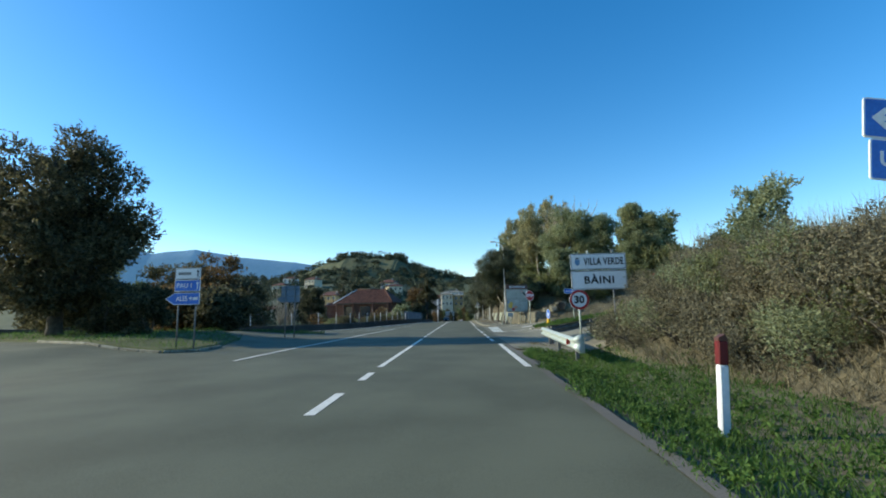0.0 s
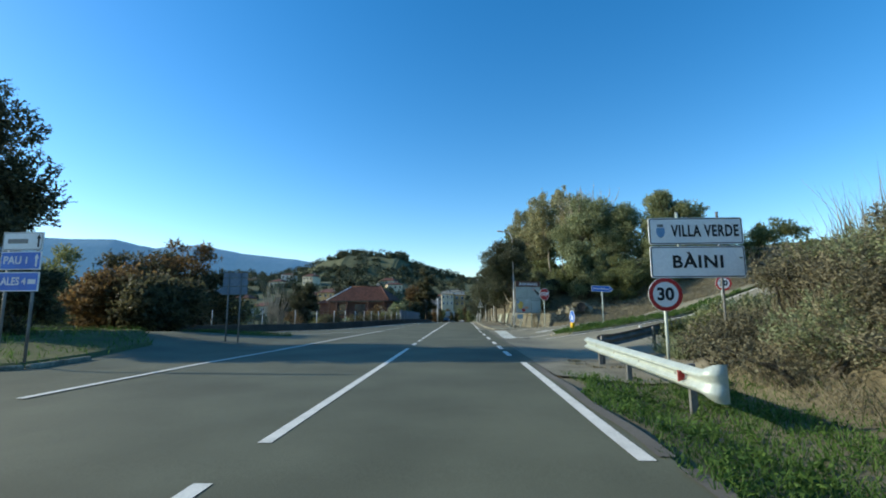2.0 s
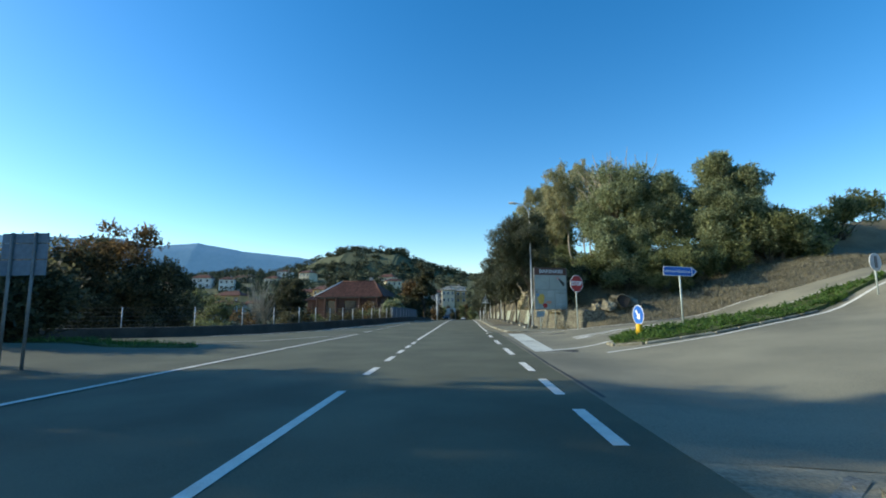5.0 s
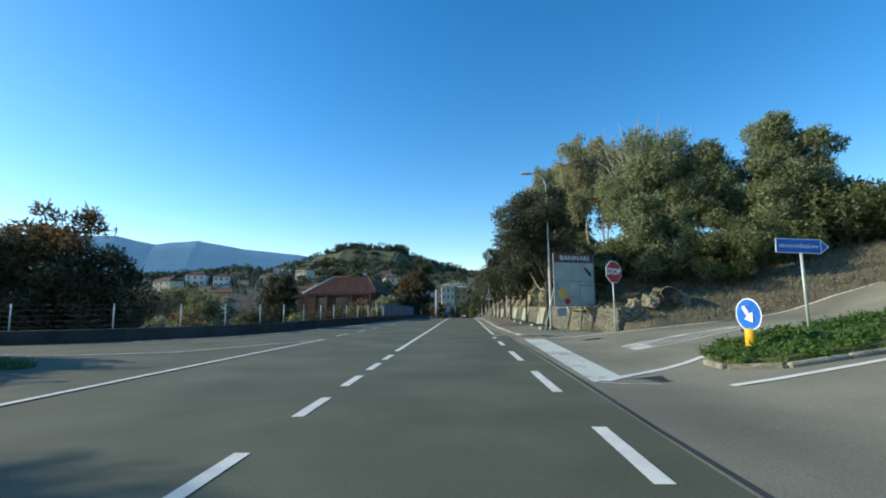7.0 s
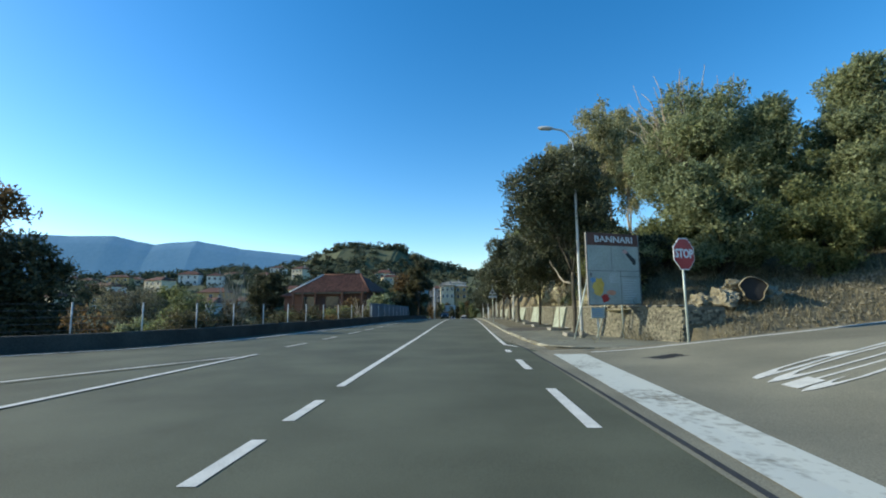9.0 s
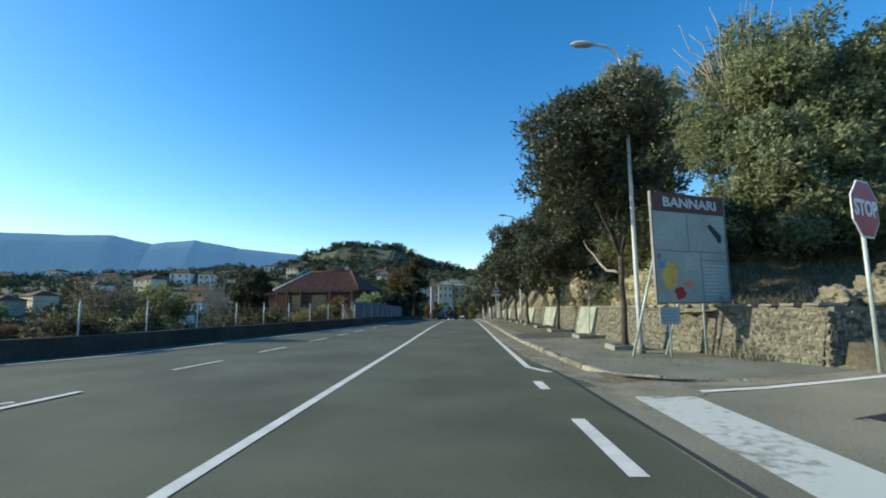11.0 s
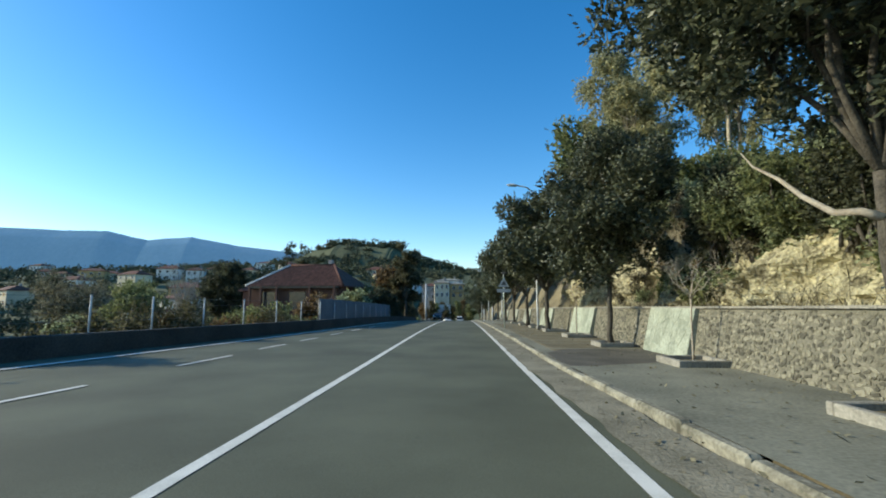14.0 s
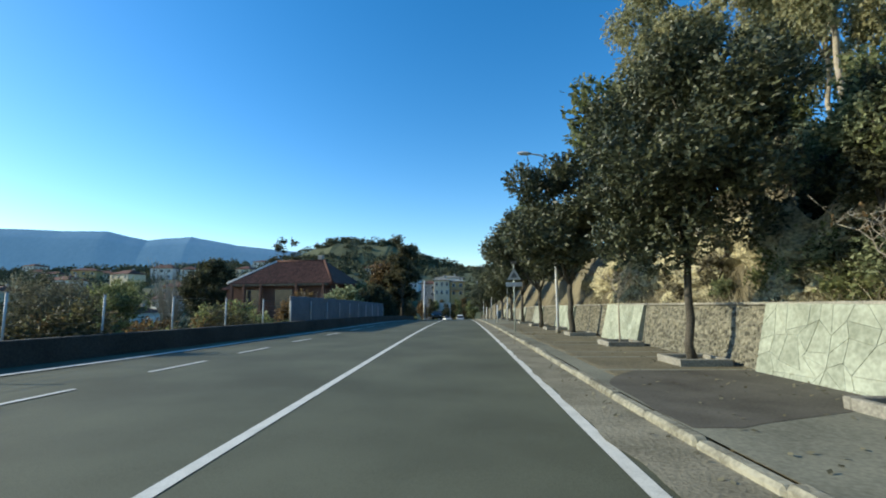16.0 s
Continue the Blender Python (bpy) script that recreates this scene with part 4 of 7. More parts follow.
s30 = thing("speed_limit_sign", pose(6.16, 10.62, 0), "round thirty speed limit sign on a steel post", "road sign", "speed limit signs")
limit_disc(s30, 0, 0, 1.785, 0.66)
pole(s30, 0, 0.05, 0.05, 2.05, 0.03)

# warning triangle over a second limit sign by the side road
tz = land(12.9, 20.4)
s2 = thing("speed_limit_sign", pose(12.9, 20.4, tz, 0, 0, -12), "thirty speed limit sign under a roadworks warning triangle", "road sign", "speed limit signs")
limit_disc(s2, 0, 0, 2.52 - tz, 0.60)
tri = [(0.36 * math.cos(radians(90 + 120 * k)), 0.36 * math.sin(radians(90 + 120 * k))) for k in range(3)]
tr = part("warning_triangle", plate(tri, -0.012, 0.004), M["red"], s2, "red bordered warning triangle", at=pose(0, 0, 3.02 - tz))
part("triangle_face", plate([(x * 0.68, z * 0.68) for x, z in tri], -0.017, -0.013), M["white"], tr)
part("symbol", plate([(-0.07, -0.08), (0.08, -0.08), (0.05, -0.02), (0.0, 0.03), (-0.03, -0.01)], -0.021, -0.018), M["black"], tr)
pole(s2, 0, 0.05, -0.1, 3.2 - tz, 0.03)

# mirror-like round sign far up the side road
mz = land(16.0, 26.0)
mr = thing("round_sign", pose(16.0, 26.0, mz, 0, 0, 20), "grey back of a round road sign beside the side road", "road sign")
part("plate", plate(disc(0.3, 28), -0.01, 0.01), M["grey_white"], mr, at=pose(0, 0, 1.1))
part("stripe", boxed(-0.06, 0.06, -0.03, -0.011, -0.2, 0.2, 0, pose(0, 0, 1.1)), M["dull_steel"], mr)
pole(mr, 0, 0.03, -0.1, 1.3, 0.025)

# stop sign
st = thing("stop_sign", pose(8.15, 34.5, land(8.15, 34.5), 0, 0, 30), "red octagonal stop sign facing the side road", "road sign")
sz = 2.545 - land(8.15, 34.5)
octo = disc(0.47, 8, a0=math.pi / 8)
pl = part("octagon", plate(octo, -0.012, 0.004), M["white"], st, at=pose(0, 0, sz))
part("red_face", plate([(x * 0.94, z * 0.94) for x, z in octo], -0.017, -0.013), M["red"], pl)
lettering("STOP", 0.33, 0.76, M["white"], pl, pose(0, -0.019, 0), 0.012)
pole(st, 0, 0.05, -0.2, sz + 0.3, 0.03)

# blue direction arrow
ar = thing("direction_arrow_sign", pose(10.0, 26.97, land(10.0, 26.97)), "blue arrow sign on a steel post in the grass island", "road sign")
az = 2.60 - land(10.0, 26.97)
arrow = [(-0.59, -0.17), (0.42, -0.17), (0.61, 0.0), (0.42, 0.17), (-0.59, 0.17)]
pl = part("arrow_plate", plate(arrow, -0.012, 0.004), M["white"], ar, at=pose(0, 0, az, 0, 3, 0))
part("blue_face", plate([(-0.57, -0.15), (0.41, -0.15), (0.40, 0.15), (-0.57, 0.15)], -0.016, -0.013), M["blue"], pl)
part("tip_face", plate([(0.435, -0.125), (0.575, 0.0), (0.435, 0.125)], -0.016, -0.013), M["blue"], pl)
lettering("circonvallazione", 0.14, 0.88, M["white"], pl, pose(-0.08, -0.019, 0.0), 0.003)
pole(ar, 0.0, 0.04, -0.2, az + 0.1, 0.032)

# keep-right bollard
bo = thing("keep_right_bollard", pose(8.03, 25.94, land(8.03, 25.94)), "yellow traffic bollard with a blue arrow disc", "bollard")
bz = 1.065 - land(8.03, 25.94)
part("base_tube", tube([(0, 0, -0.1), (0, 0, bz - 0.31), (0, 0, bz - 0.29)], [0.105, 0.105, 0.09], 20), M["yellow"], bo, "yellow plastic base")
pl = part("disc", plate(disc(0.31, 36), -0.012, 0.006), M["blue"], bo, at=pose(0, 0, bz, 0, 0, -80))
part("rim", ring_shape(0.31, 0.335, -0.013), M["white"], pl)
bm = bmesh.new()
box(bm, -0.045, 0.045, -0.028, -0.025, -0.02, 0.2)
v = [bm.verts.new(c) for c in ((-0.14, -0.028, -0.02), (0.14, -0.028, -0.02), (0, -0.028, -0.2), (-0.14, -0.025, -0.02), (0.14, -0.025, -0.02), (0, -0.025, -0.2))]
bm.faces.new(v[:3])
bm.faces.new(v[3:][::-1])
bmesh.ops.transform(bm, matrix=Matrix.Rotation(radians(35), 4, "Y").inverted(), verts=bm.verts)
part("white_arrow", bm, M["white"], pl)

# map board
bb = thing("map_board", pose(6.44, 37.85, road_z(38) + PZ, 0, 0, 24), "large weathered map board with a brown header", "notice board")
b0 = 1.17 - (road_z(38) + PZ)
bw, bh = 2.36, 2.55
part("board", boxed(0, bw, -0.02, 0.02, b0, b0 + bh, 0.006), M["pale_panel"], bb)
part("header", boxed(0, bw, -0.026, -0.021, b0 + bh - 0.45, b0 + bh), M["brown"], bb, "brown header strip")
lettering("BANNARI", 0.31, 1.72, M["grey_white"], bb, pose(bw / 2 + 0.05, -0.029, b0 + bh - 0.23), 0.008)
for a in ((0, bw, b0 + 1.18, b0 + 1.20), (1.08, 1.10, b0 + 1.2, b0 + 2.1), (1.45, 1.47, b0, b0 + 1.2), (1.47, bw, b0 + 0.98, b0 + 1.0)):
    part("rule", boxed(a[0], a[1], -0.024, -0.021, a[2], a[3]), M["dull_steel"], bb)
fr = bmesh.new()
for a in ((-0.02, 0.02, b0, b0 + bh), (bw - 0.02, bw + 0.02, b0, b0 + bh), (0.02, bw - 0.02, b0 - 0.02, b0 + 0.015)):
    box(fr, a[0], a[1], -0.035, 0.03, a[2], a[3])
part("border", fr, M["dull_steel"], bb)


def blob(cx, cz, rx, rz, seed, y=-0.024, n=18):
    r = random.Random(seed)
    return plate([(cx + rx * (0.75 + 0.4 * r.random()) * math.cos(2 * math.pi * k / n), cz + rz * (0.75 + 0.4 * r.random()) * math.sin(2 * math.pi * k / n)) for k in range(n)], y, y + 0.003)


part("map_patch", blob(0.45, b0 + 0.62, 0.26, 0.36, 1), mat("map_yellow", (0.55, 0.33, 0.05), (0.7, 0.5, 0.12), 0.5, 6, 40, 0), bb, "yellow map patch")
part("map_patch", blob(0.72, b0 + 0.22, 0.17, 0.16, 2, -0.026), M["red"], bb, "red map patch")
part("map_patch", blob(1.0, b0 + 0.42, 0.22, 0.09, 3, -0.027), mat("map_orange", (0.5, 0.2, 0.12), (0.65, 0.33, 0.2), 0.5, 6, 40, 0), bb, "orange map patch")
part("map_patch", blob(0.22, b0 + 0.86, 0.12, 0.1, 4, -0.027), M["faded_blue"], bb, "blue map patch")
part("map_patch", blob(0.14, b0 + 1.05, 0.06, 0.09, 7), M["dull_steel"], bb)
part("map_patch", plate([(1.62, b0 + 1.98), (1.80, b0 + 1.93), (2.05, b0 + 1.72), (2.2, b0 + 1.62), (2.2, b0 + 1.45), (2.08, b0 + 1.42), (2.0, b0 + 1.55), (1.8, b0 + 1.75)], -0.024, -0.021), M["tar"], bb, "dark map outline")
part("map_patch", blob(1.72, b0 + 1.9, 0.13, 0.07, 8, -0.027), mat("map_pink", (0.45, 0.25, 0.22), (0.55, 0.33, 0.3), 0.5, 6, 40, 0), bb, "pink map patch")
for k in range(9):
    part("text_bar", boxed(1.55, 2.2 - 0.1 * (k % 3), -0.024, -0.021, b0 + 0.86 - k * 0.085, b0 + 0.88 - k * 0.085), M["grey_white"], bb)
for k in range(7):
    part("text_bar", boxed(0.95, 1.32 - 0.06 * (k % 3), -0.024, -0.021, b0 + 1.08 - k * 0.05, b0 + 1.095 - k * 0.05), M["grey_white"], bb)
for x, y0 in ((0.12, -0.55), (1.5, 0.05)):
    slant = y0 < 0
    p0 = (-0.32, 0.45, 0) if slant else (x, y0, 0)
    part("leg", tube([p0, (x, 0.05, b0 + (1.2 if slant else bh * 0.9))], 0.03, 8), M["steel"], bb)
part("brace", tube([(0.62, 0.40, 0.0), (1.05, 0.06, b0 + 0.8)], 0.025, 8), M["steel"], bb)

sm = thing("small_notice", pose(6.78, 38.0, road_z(38) + PZ, 0, 0, 15), "small blue-grey notice plate on a steel post", "sign")
part("plate", boxed(-0.26, 0.26, -0.012, 0.004, 0.72, 1.1, 0.004), M["pale_panel"], sm)
for k in range(4):
    part("text_bar", boxed(-0.2, 0.18, -0.016, -0.013, 0.80 + 0.07 * k, 0.82 + 0.07 * k), M["faded_blue"], sm)
pole(sm, 0, 0.03, 0.0, 0.95, 0.026)


# street lamps
def street_lamp(x, y, dx, dy, top, label):
    z = road_z(y) + PZ
    t = thing("street_lamp", pose(x, y, z), label, "street lamp", "street lamps along the pavement")
    h = top - z
    part("sleeve", tube([(0, 0, 0), (0, 0, 0.18), (0, 0, 0.24)], [0.10, 0.10, 0.075], 12), M["concrete"], t, "concrete foot sleeve")
    pts = [(0, 0, 0.05), (0, 0, 1.2), (0, 0, h * 0.5), (0, 0, h - 0.95)]
    for k in range(1, 7):
        a = math.pi / 2 * k / 6
        pts.append((dx * 0.55 * (1 - math.cos(a)), dy * 0.55 * (1 - math.cos(a)), h - 0.95 + 0.9 * math.sin(a)))
    pts.append((dx * 0.75, dy * 0.75, h))
    part("pole", tube(pts, [0.058, 0.058, 0.05, 0.042] + [0.036] * 6 + [0.03], 12), M["grey_white"], t, "white painted steel pole")
    bm = bmesh.new()
    bmesh.ops.create_uvsphere(bm, u_segments=16, v_segments=8, radius=1)
    bmesh.ops.scale(bm, vec=(0.32, 0.13, 0.09), verts=bm.verts)
    for v in bm.verts:
        if v.co.z < -0.02:
            v.co.z = -0.02
    a = math.degrees(math.atan2(dy, dx))
    part("lamp_head", bm, M["grey_white"], t, "grey lamp head", at=pose(dx * 0.95, dy * 0.95, h + 0.02, 0, -6, a))
    part("diffuser", boxed(-0.2, 0.2, -0.09, 0.09, -0.05, -0.022, 0.01, pose(dx * 0.97, dy * 0.97, h + 0.02, 0, -6, a)), lamp_glass, t)


street_lamp(6.42, 38.85, -1.05, 0.1, 8.0, "white street lamp with a curved arm behind the map board")
for y in (58.4, 78, 98, 118):
    street_lamp(6.1, y, -1.2, 0.1, 7.3 - 0.02 * (y - 58) + road_z(y) - road_z(58), "white street lamp with a curved arm among the street trees")

# small warning sign by the kerb
ts = thing("pavement_sign", pose(4.5, 59.5, road_z(59.5) + PZ), "small warning triangle on a post at the kerb", "road sign")
tri2 = [(0.34 * math.cos(radians(90 + 120 * k)), 0.34 * math.sin(radians(90 + 120 * k))) for k in range(3)]
tp = part("triangle", plate(tri2, -0.012, 0.004), M["grey_white"], ts, at=pose(0, 0, 2.42))
part("symbol", plate([(x * 0.5, z * 0.5) for x, z in tri2], -0.017, -0.013), M["dull_steel"], tp)
part("name_plate", boxed(-0.36, 0.36, -0.012, 0.004, 1.95, 2.13, 0.004), M["grey_white"], ts)
part("top_box", boxed(-0.12, 0.12, -0.05, 0.05, 2.95, 3.06, 0.01), M["dull_steel"], ts)
pole(ts, 0, 0.04, 0, 2.95, 0.03)
for y in (74, 88):
    t2 = thing("pavement_post", pose(4.9, y, road_z(y) + PZ), "thin white post standing at the kerb", "post", "posts along the kerb")
    pole(t2, 0, 0, 0, 1.3, 0.045, "white")

# direction sign on the island
dz = land(-7.5, 10.9)
ds = thing("direction_sign", pose(-7.5, 10.9, 0), "blue direction sign with white lettering on two posts", "road sign")
for zc, h, m, txt, w in ((3.03, 0.40, "white", None, 0), (2.60, 0.40, "blue", "PAU", 0.40), (2.14, 0.42, "blue", "ALES", 0.42)):
    tip = [(-0.46, h / 2), (-0.46 if txt != "ALES" else -0.78, 0), (-0.46, -h / 2)]
    pl = part("panel", plate([(0.46, -h / 2), (0.46, h / 2)] + tip, -0.012, 0.012), M["white"], ds, at=pose(0, 0, zc))
    if m == "blue":
        part("blue_face", plate([(0.44, -h / 2 + 0.02), (0.44, h / 2 - 0.02)] + [(x * 0.96, z * 0.9) for x, z in tip], -0.016, -0.013), M["blue"], pl)
        lettering(txt, 0.24, w, M["white"], pl, pose(-0.18, -0.019, 0), 0.004)
        if txt == "PAU":
            lettering("1", 0.22, None, M["white"], pl, pose(0.14, -0.019, 0), 0.004, "numeral")
        else:
            lettering("4", 0.2, None, M["white"], pl, pose(0.13, -0.019, 0), 0.004, "numeral")
            part("text_bar", boxed(0.22, 0.4, -0.019, -0.017, -0.05, 0.05), M["white"], pl)
    else:
        part("text_bar", boxed(-0.34, 0.12, -0.016, -0.013, -0.05, 0.05), M["dull_steel"], pl)
        part("rim", frame_shape(0.9, 0.38, 0.015, -0.015), M["dull_steel"], pl)
    if txt != "ALES":
        part("up_arrow", plate([(0.345, -0.14), (0.385, -0.14), (0.385, 0.05), (0.42, 0.05), (0.365, 0.15), (0.31, 0.05), (0.345, 0.05)], -0.019, -0.017), M["white" if m == "blue" else "black"], pl)
for dx in (-0.33, 0.3):
    pole(ds, dx, 0.05, dz - 0.2, 3.2, 0.03, "dull_steel")

# the back of a second direction sign beyond the island
bz2 = land(-7.2, 19.2)
d2 = thing("direction_sign", pose(-7.0, 19.2, 0), "weathered blue-grey back of a direction sign on two posts", "road sign")
for zc, tip in ((2.62, 0.0), (2.28, -0.28)):
    part("panel", plate([(0.5, -0.16), (0.5, 0.16), (-0.5, 0.16), (-0.5 + tip, 0), (-0.5, -0.16)], -0.012, 0.012), M["slate_blue"], d2, at=pose(0, 0, zc))
part("panel", plate([(0.5, -0.1), (0.5, 0.1), (-0.5, 0.1), (-0.5, -0.1)], -0.012, 0.012), M["slate_blue"], d2, at=pose(0, 0, 2.9))
for dx in (-0.25, 0.25):
    pole(d2, dx, -0.04, bz2 - 0.2, 3.0, 0.03, "dull_steel")

# tall direction sign high on the near verge
ns = thing("direction_sign", pose(8.55, 1.6, 0), "tall blue direction sign half hidden by the bank", "road sign")
for zc in (4.0, 3.4):
    pl = part("panel", plate(rounded(1.4, 0.58, 0.04), -0.012, 0.012), M["white"], ns, at=pose(0, 0, zc, 0, 8, 0))
    part("blue_face", plate(rounded(1.36, 0.54, 0.03), -0.016, -0.013), M["blue"], pl)
    if zc > 3.9:
        part("left_arrow", plate([(-0.6, 0), (-0.42, 0.16), (-0.36, 0.10), (-0.44, 0.035), (-0.2, 0.035), (-0.2, -0.035), (-0.44, -0.035), (-0.36, -0.10), (-0.42, -0.16)], -0.02, -0.017), M["white"], pl)
    else:
        lettering("US", 0.3, 0.34, M["white"], pl, pose(-0.4, -0.019, 0), 0.006)
for dx in (-0.2, 0.45):
    pole(ns, dx, 0.05, land(8.55, 1.6) - 0.2, 4.25, 0.04, "dull_steel")

# delineator post
de = thing("delineator_post", pose(5.14, 0.86, land(5.14, 0.86), 1, 3, 0), "white plastic delineator post with a dark red top", "delineator")
part("post", boxed(-0.055, 0.055, -0.045, 0.045, -0.1, 0.79, 0.015), M["white"], de)
part("red_band", boxed(-0.057, 0.057, -0.047, 0.047, 0.792, 1.06, 0.012), M["maroon"], de, "dark red upper band")
part("slanted_cap", plate([(-0.057, 1.062), (0.057, 1.062), (0.02, 1.14), (-0.05, 1.1)], -0.045, 0.045), M["brown"], de)


# ---------------------------------------------------------------- crash barriers
def w_beam(pts, height, side):
    """A W-section beam through points (x, y, z of the ground); side: +1 has its face to the left of the way."""
    sec = [(0.0, 0.155), (0.03, 0.135), (0.075, 0.10), (0.08, 0.065), (0.02, 0.02), (0.02, -0.02), (0.08, -0.065), (0.075, -0.10), (0.03, -0.135), (0.0, -0.155)]
    bm = bmesh.new()
    rings = []
    for i, (x, y, z) in enumerate(pts):
        ax, ay, _ = pts[max(i - 1, 0)]
        bx, by, _ = pts[min(i + 1, len(pts) - 1)]
        l = math.hypot(bx - ax, by - ay)
        nx, ny = -(by - ay) / l * side, (bx - ax) / l * side
        rings.append([bm.verts.new((x + nx * o, y + ny * o, z + height - 0.155 + h)) for o, h in sec] + [bm.verts.new((x + nx * (o - 0.006), y + ny * (o - 0.006), z + height - 0.155 + h)) for o, h in sec[::-1]])
    n = len(rings[0])
    for a, b in zip(rings, rings[1:]):
        for k in range(n):
            bm.faces.new((a[k], a[(k + 1) % n], b[(k + 1) % n], b[k]))
    bm.faces.new(rings[0])
    bm.faces.new(rings[-1][::-1])
    bmesh.ops.recalc_face_normals(bm, faces=bm.faces)
    return bm


def rail_path(a, b, step=0.5):
    n = max(2, int(math.hypot(b[0] - a[0], b[1] - a[1]) / step))
    return [(a[0] + (b[0] - a[0]) * k / n, a[1] + (b[1] - a[1]) * k / n) for k in range(n + 1)]


g1 = thing("crash_barrier", pose(0, 0, 0), "galvanised steel crash barrier with a rounded end plate", "crash barrier")
way = rail_path((5.16, 7.75), (5.45, 13.75))
part("beam", w_beam([(x, y, 0.06) for x, y in way], 0.70, 1), M["steel"], g1)
for x, y in ((5.3, 8.3), (5.36, 10.9), (5.52, 13.25)):
    p = part("post", boxed(0.0, 0.10, -0.03, 0.03, -0.1, 0.70, 0.006), M["dull_steel"], g1, at=pose(x + 0.06, y, 0.03))
    part("spacer", boxed(-0.10, 0.0, -0.05, 0.05, 0.45, 0.66, 0.005), M["dull_steel"], p)
for x, y in way[1::3]:
    part("bolt", tube([(x - 0.03, y, 0.605), (x - 0.014, y, 0.605)], 0.018, 6), M["dull_steel"], g1)
# the beam's end: its ribs fade into a tall flared nose that curls away from the traffic
way_e = [(5.16 - 0.013 * k / 4, 7.75 - 0.30 * k / 4) for k in range(5)] + [(5.147 + 0.11 * (1 - math.cos(radians(a))), 7.45 - 0.13 * math.sin(radians(a))) for a in (15, 35, 55, 75, 95, 115, 135)]
bm = bmesh.new()
rings = []
for k, (x, y) in enumerate(way_e):
    u = k / (len(way_e) - 1)
    rib = 1 - smooth(u, 0.62, 0.95)
    fl = 1 + 0.50 * smooth(u, 0.25, 0.8)
    ax, ay = way_e[max(k - 1, 0)]
    bx, by = way_e[min(k + 1, len(way_e) - 1)]
    l = math.hypot(bx - ax, by - ay)
    nx, ny = (by - ay) / l, -(bx - ax) / l
    ring = []
    for o, h in ((0.0, 0.155), (0.03, 0.135), (0.075, 0.10), (0.08, 0.065), (0.02, 0.02), (0.02, -0.02), (0.08, -0.065), (0.075, -0.10), (0.03, -0.135), (0.0, -0.155)):
        o = o * rib + 0.045 * (1 - rib)
        ring.append(bm.verts.new((x + nx * o, y + ny * o, 0.605 + h * fl)))
    rings.append(ring)
for a, b in zip(rings, rings[1:]):
    for k in range(9):
        f = bm.faces.new((a[k], b[k], b[k + 1], a[k + 1]))
        f.smooth = True
part("end_plate", bm, M["steel"], g1, "flared rounded end plate")
part("reflector", plate([(-0.065, -0.075), (0.02, -0.06), (0.05, -0.03), (0.05, 0.03), (0.02, 0.06), (-0.065, 0.075)], -0.004, 0.004), M["red"], g1, "small red reflector", at=pose(5.09, 7.92, 0.62, 0, 0, 20))

g2 = thing("crash_barrier", pose(0, 0, 0), "dull crash barrier following the side road uphill", "crash barrier")
way2 = rail_path((5.7, 13.55), (7.25, 14.8)) + rail_path((7.25, 14.8), (12.6, 18.9))[1:] + rail_path((12.6, 18.9), (27, 29))[1:]
part("beam", w_beam([(x, y, land(x, y)) for x, y in way2], 0.72, 1), M["dull_steel"], g2)
for k in range(0, len(way2), 4):
    x, y = way2[k]
    part("post", boxed(-0.05, 0.05, -0.03, 0.03, -0.2, 0.70, 0.006), M["dull_steel"], g2, at=pose(x + 0.05, y - 0.1, land(x, y), 0, 0, 30))
part("reflector", boxed(-0.035, 0.035, -0.05, 0.05, 0, 0.07, 0.01), M["white"], g2, "white end reflector", at=pose(7.25, 14.8, land(7.25, 14.8) + 0.715))

# planters round the street trees
def planter(x, y, s=1.0):
    t = thing("tree_planter", pose(x, y, road_z(y) + PZ), "low square concrete planter edging round a street tree", "planter", "planters along the pavement")
    h, w = 0.13, 0.10
    for a in ((-s / 2, s / 2, -s / 2, -s / 2 + w), (-s / 2, s / 2, s / 2 - w, s / 2), (-s / 2, -s / 2 + w, -s / 2 + w + 0.003, s / 2 - w - 0.003), (s / 2 - w, s / 2, -s / 2 + w + 0.003, s / 2 - w - 0.003)):
        part("edging", boxed(*a, -0.03, h, 0.012), M["concrete"], t)
    part("soil", boxed(-s / 2 + w, s / 2 - w, -s / 2 + w, s / 2 - w, -0.03, 0.05), M["earth"], t)


for y in (40.05, 44.62, 48.85, 52.8, 57.1, 61.5, 66, 71, 78, 86):
    planter(6.78 if 44 < y < 45 else 6.6 if y > 41 else 6.45, y, 1.0 if 44 < y < 45 else 0.95 if y > 41 else 0.8)


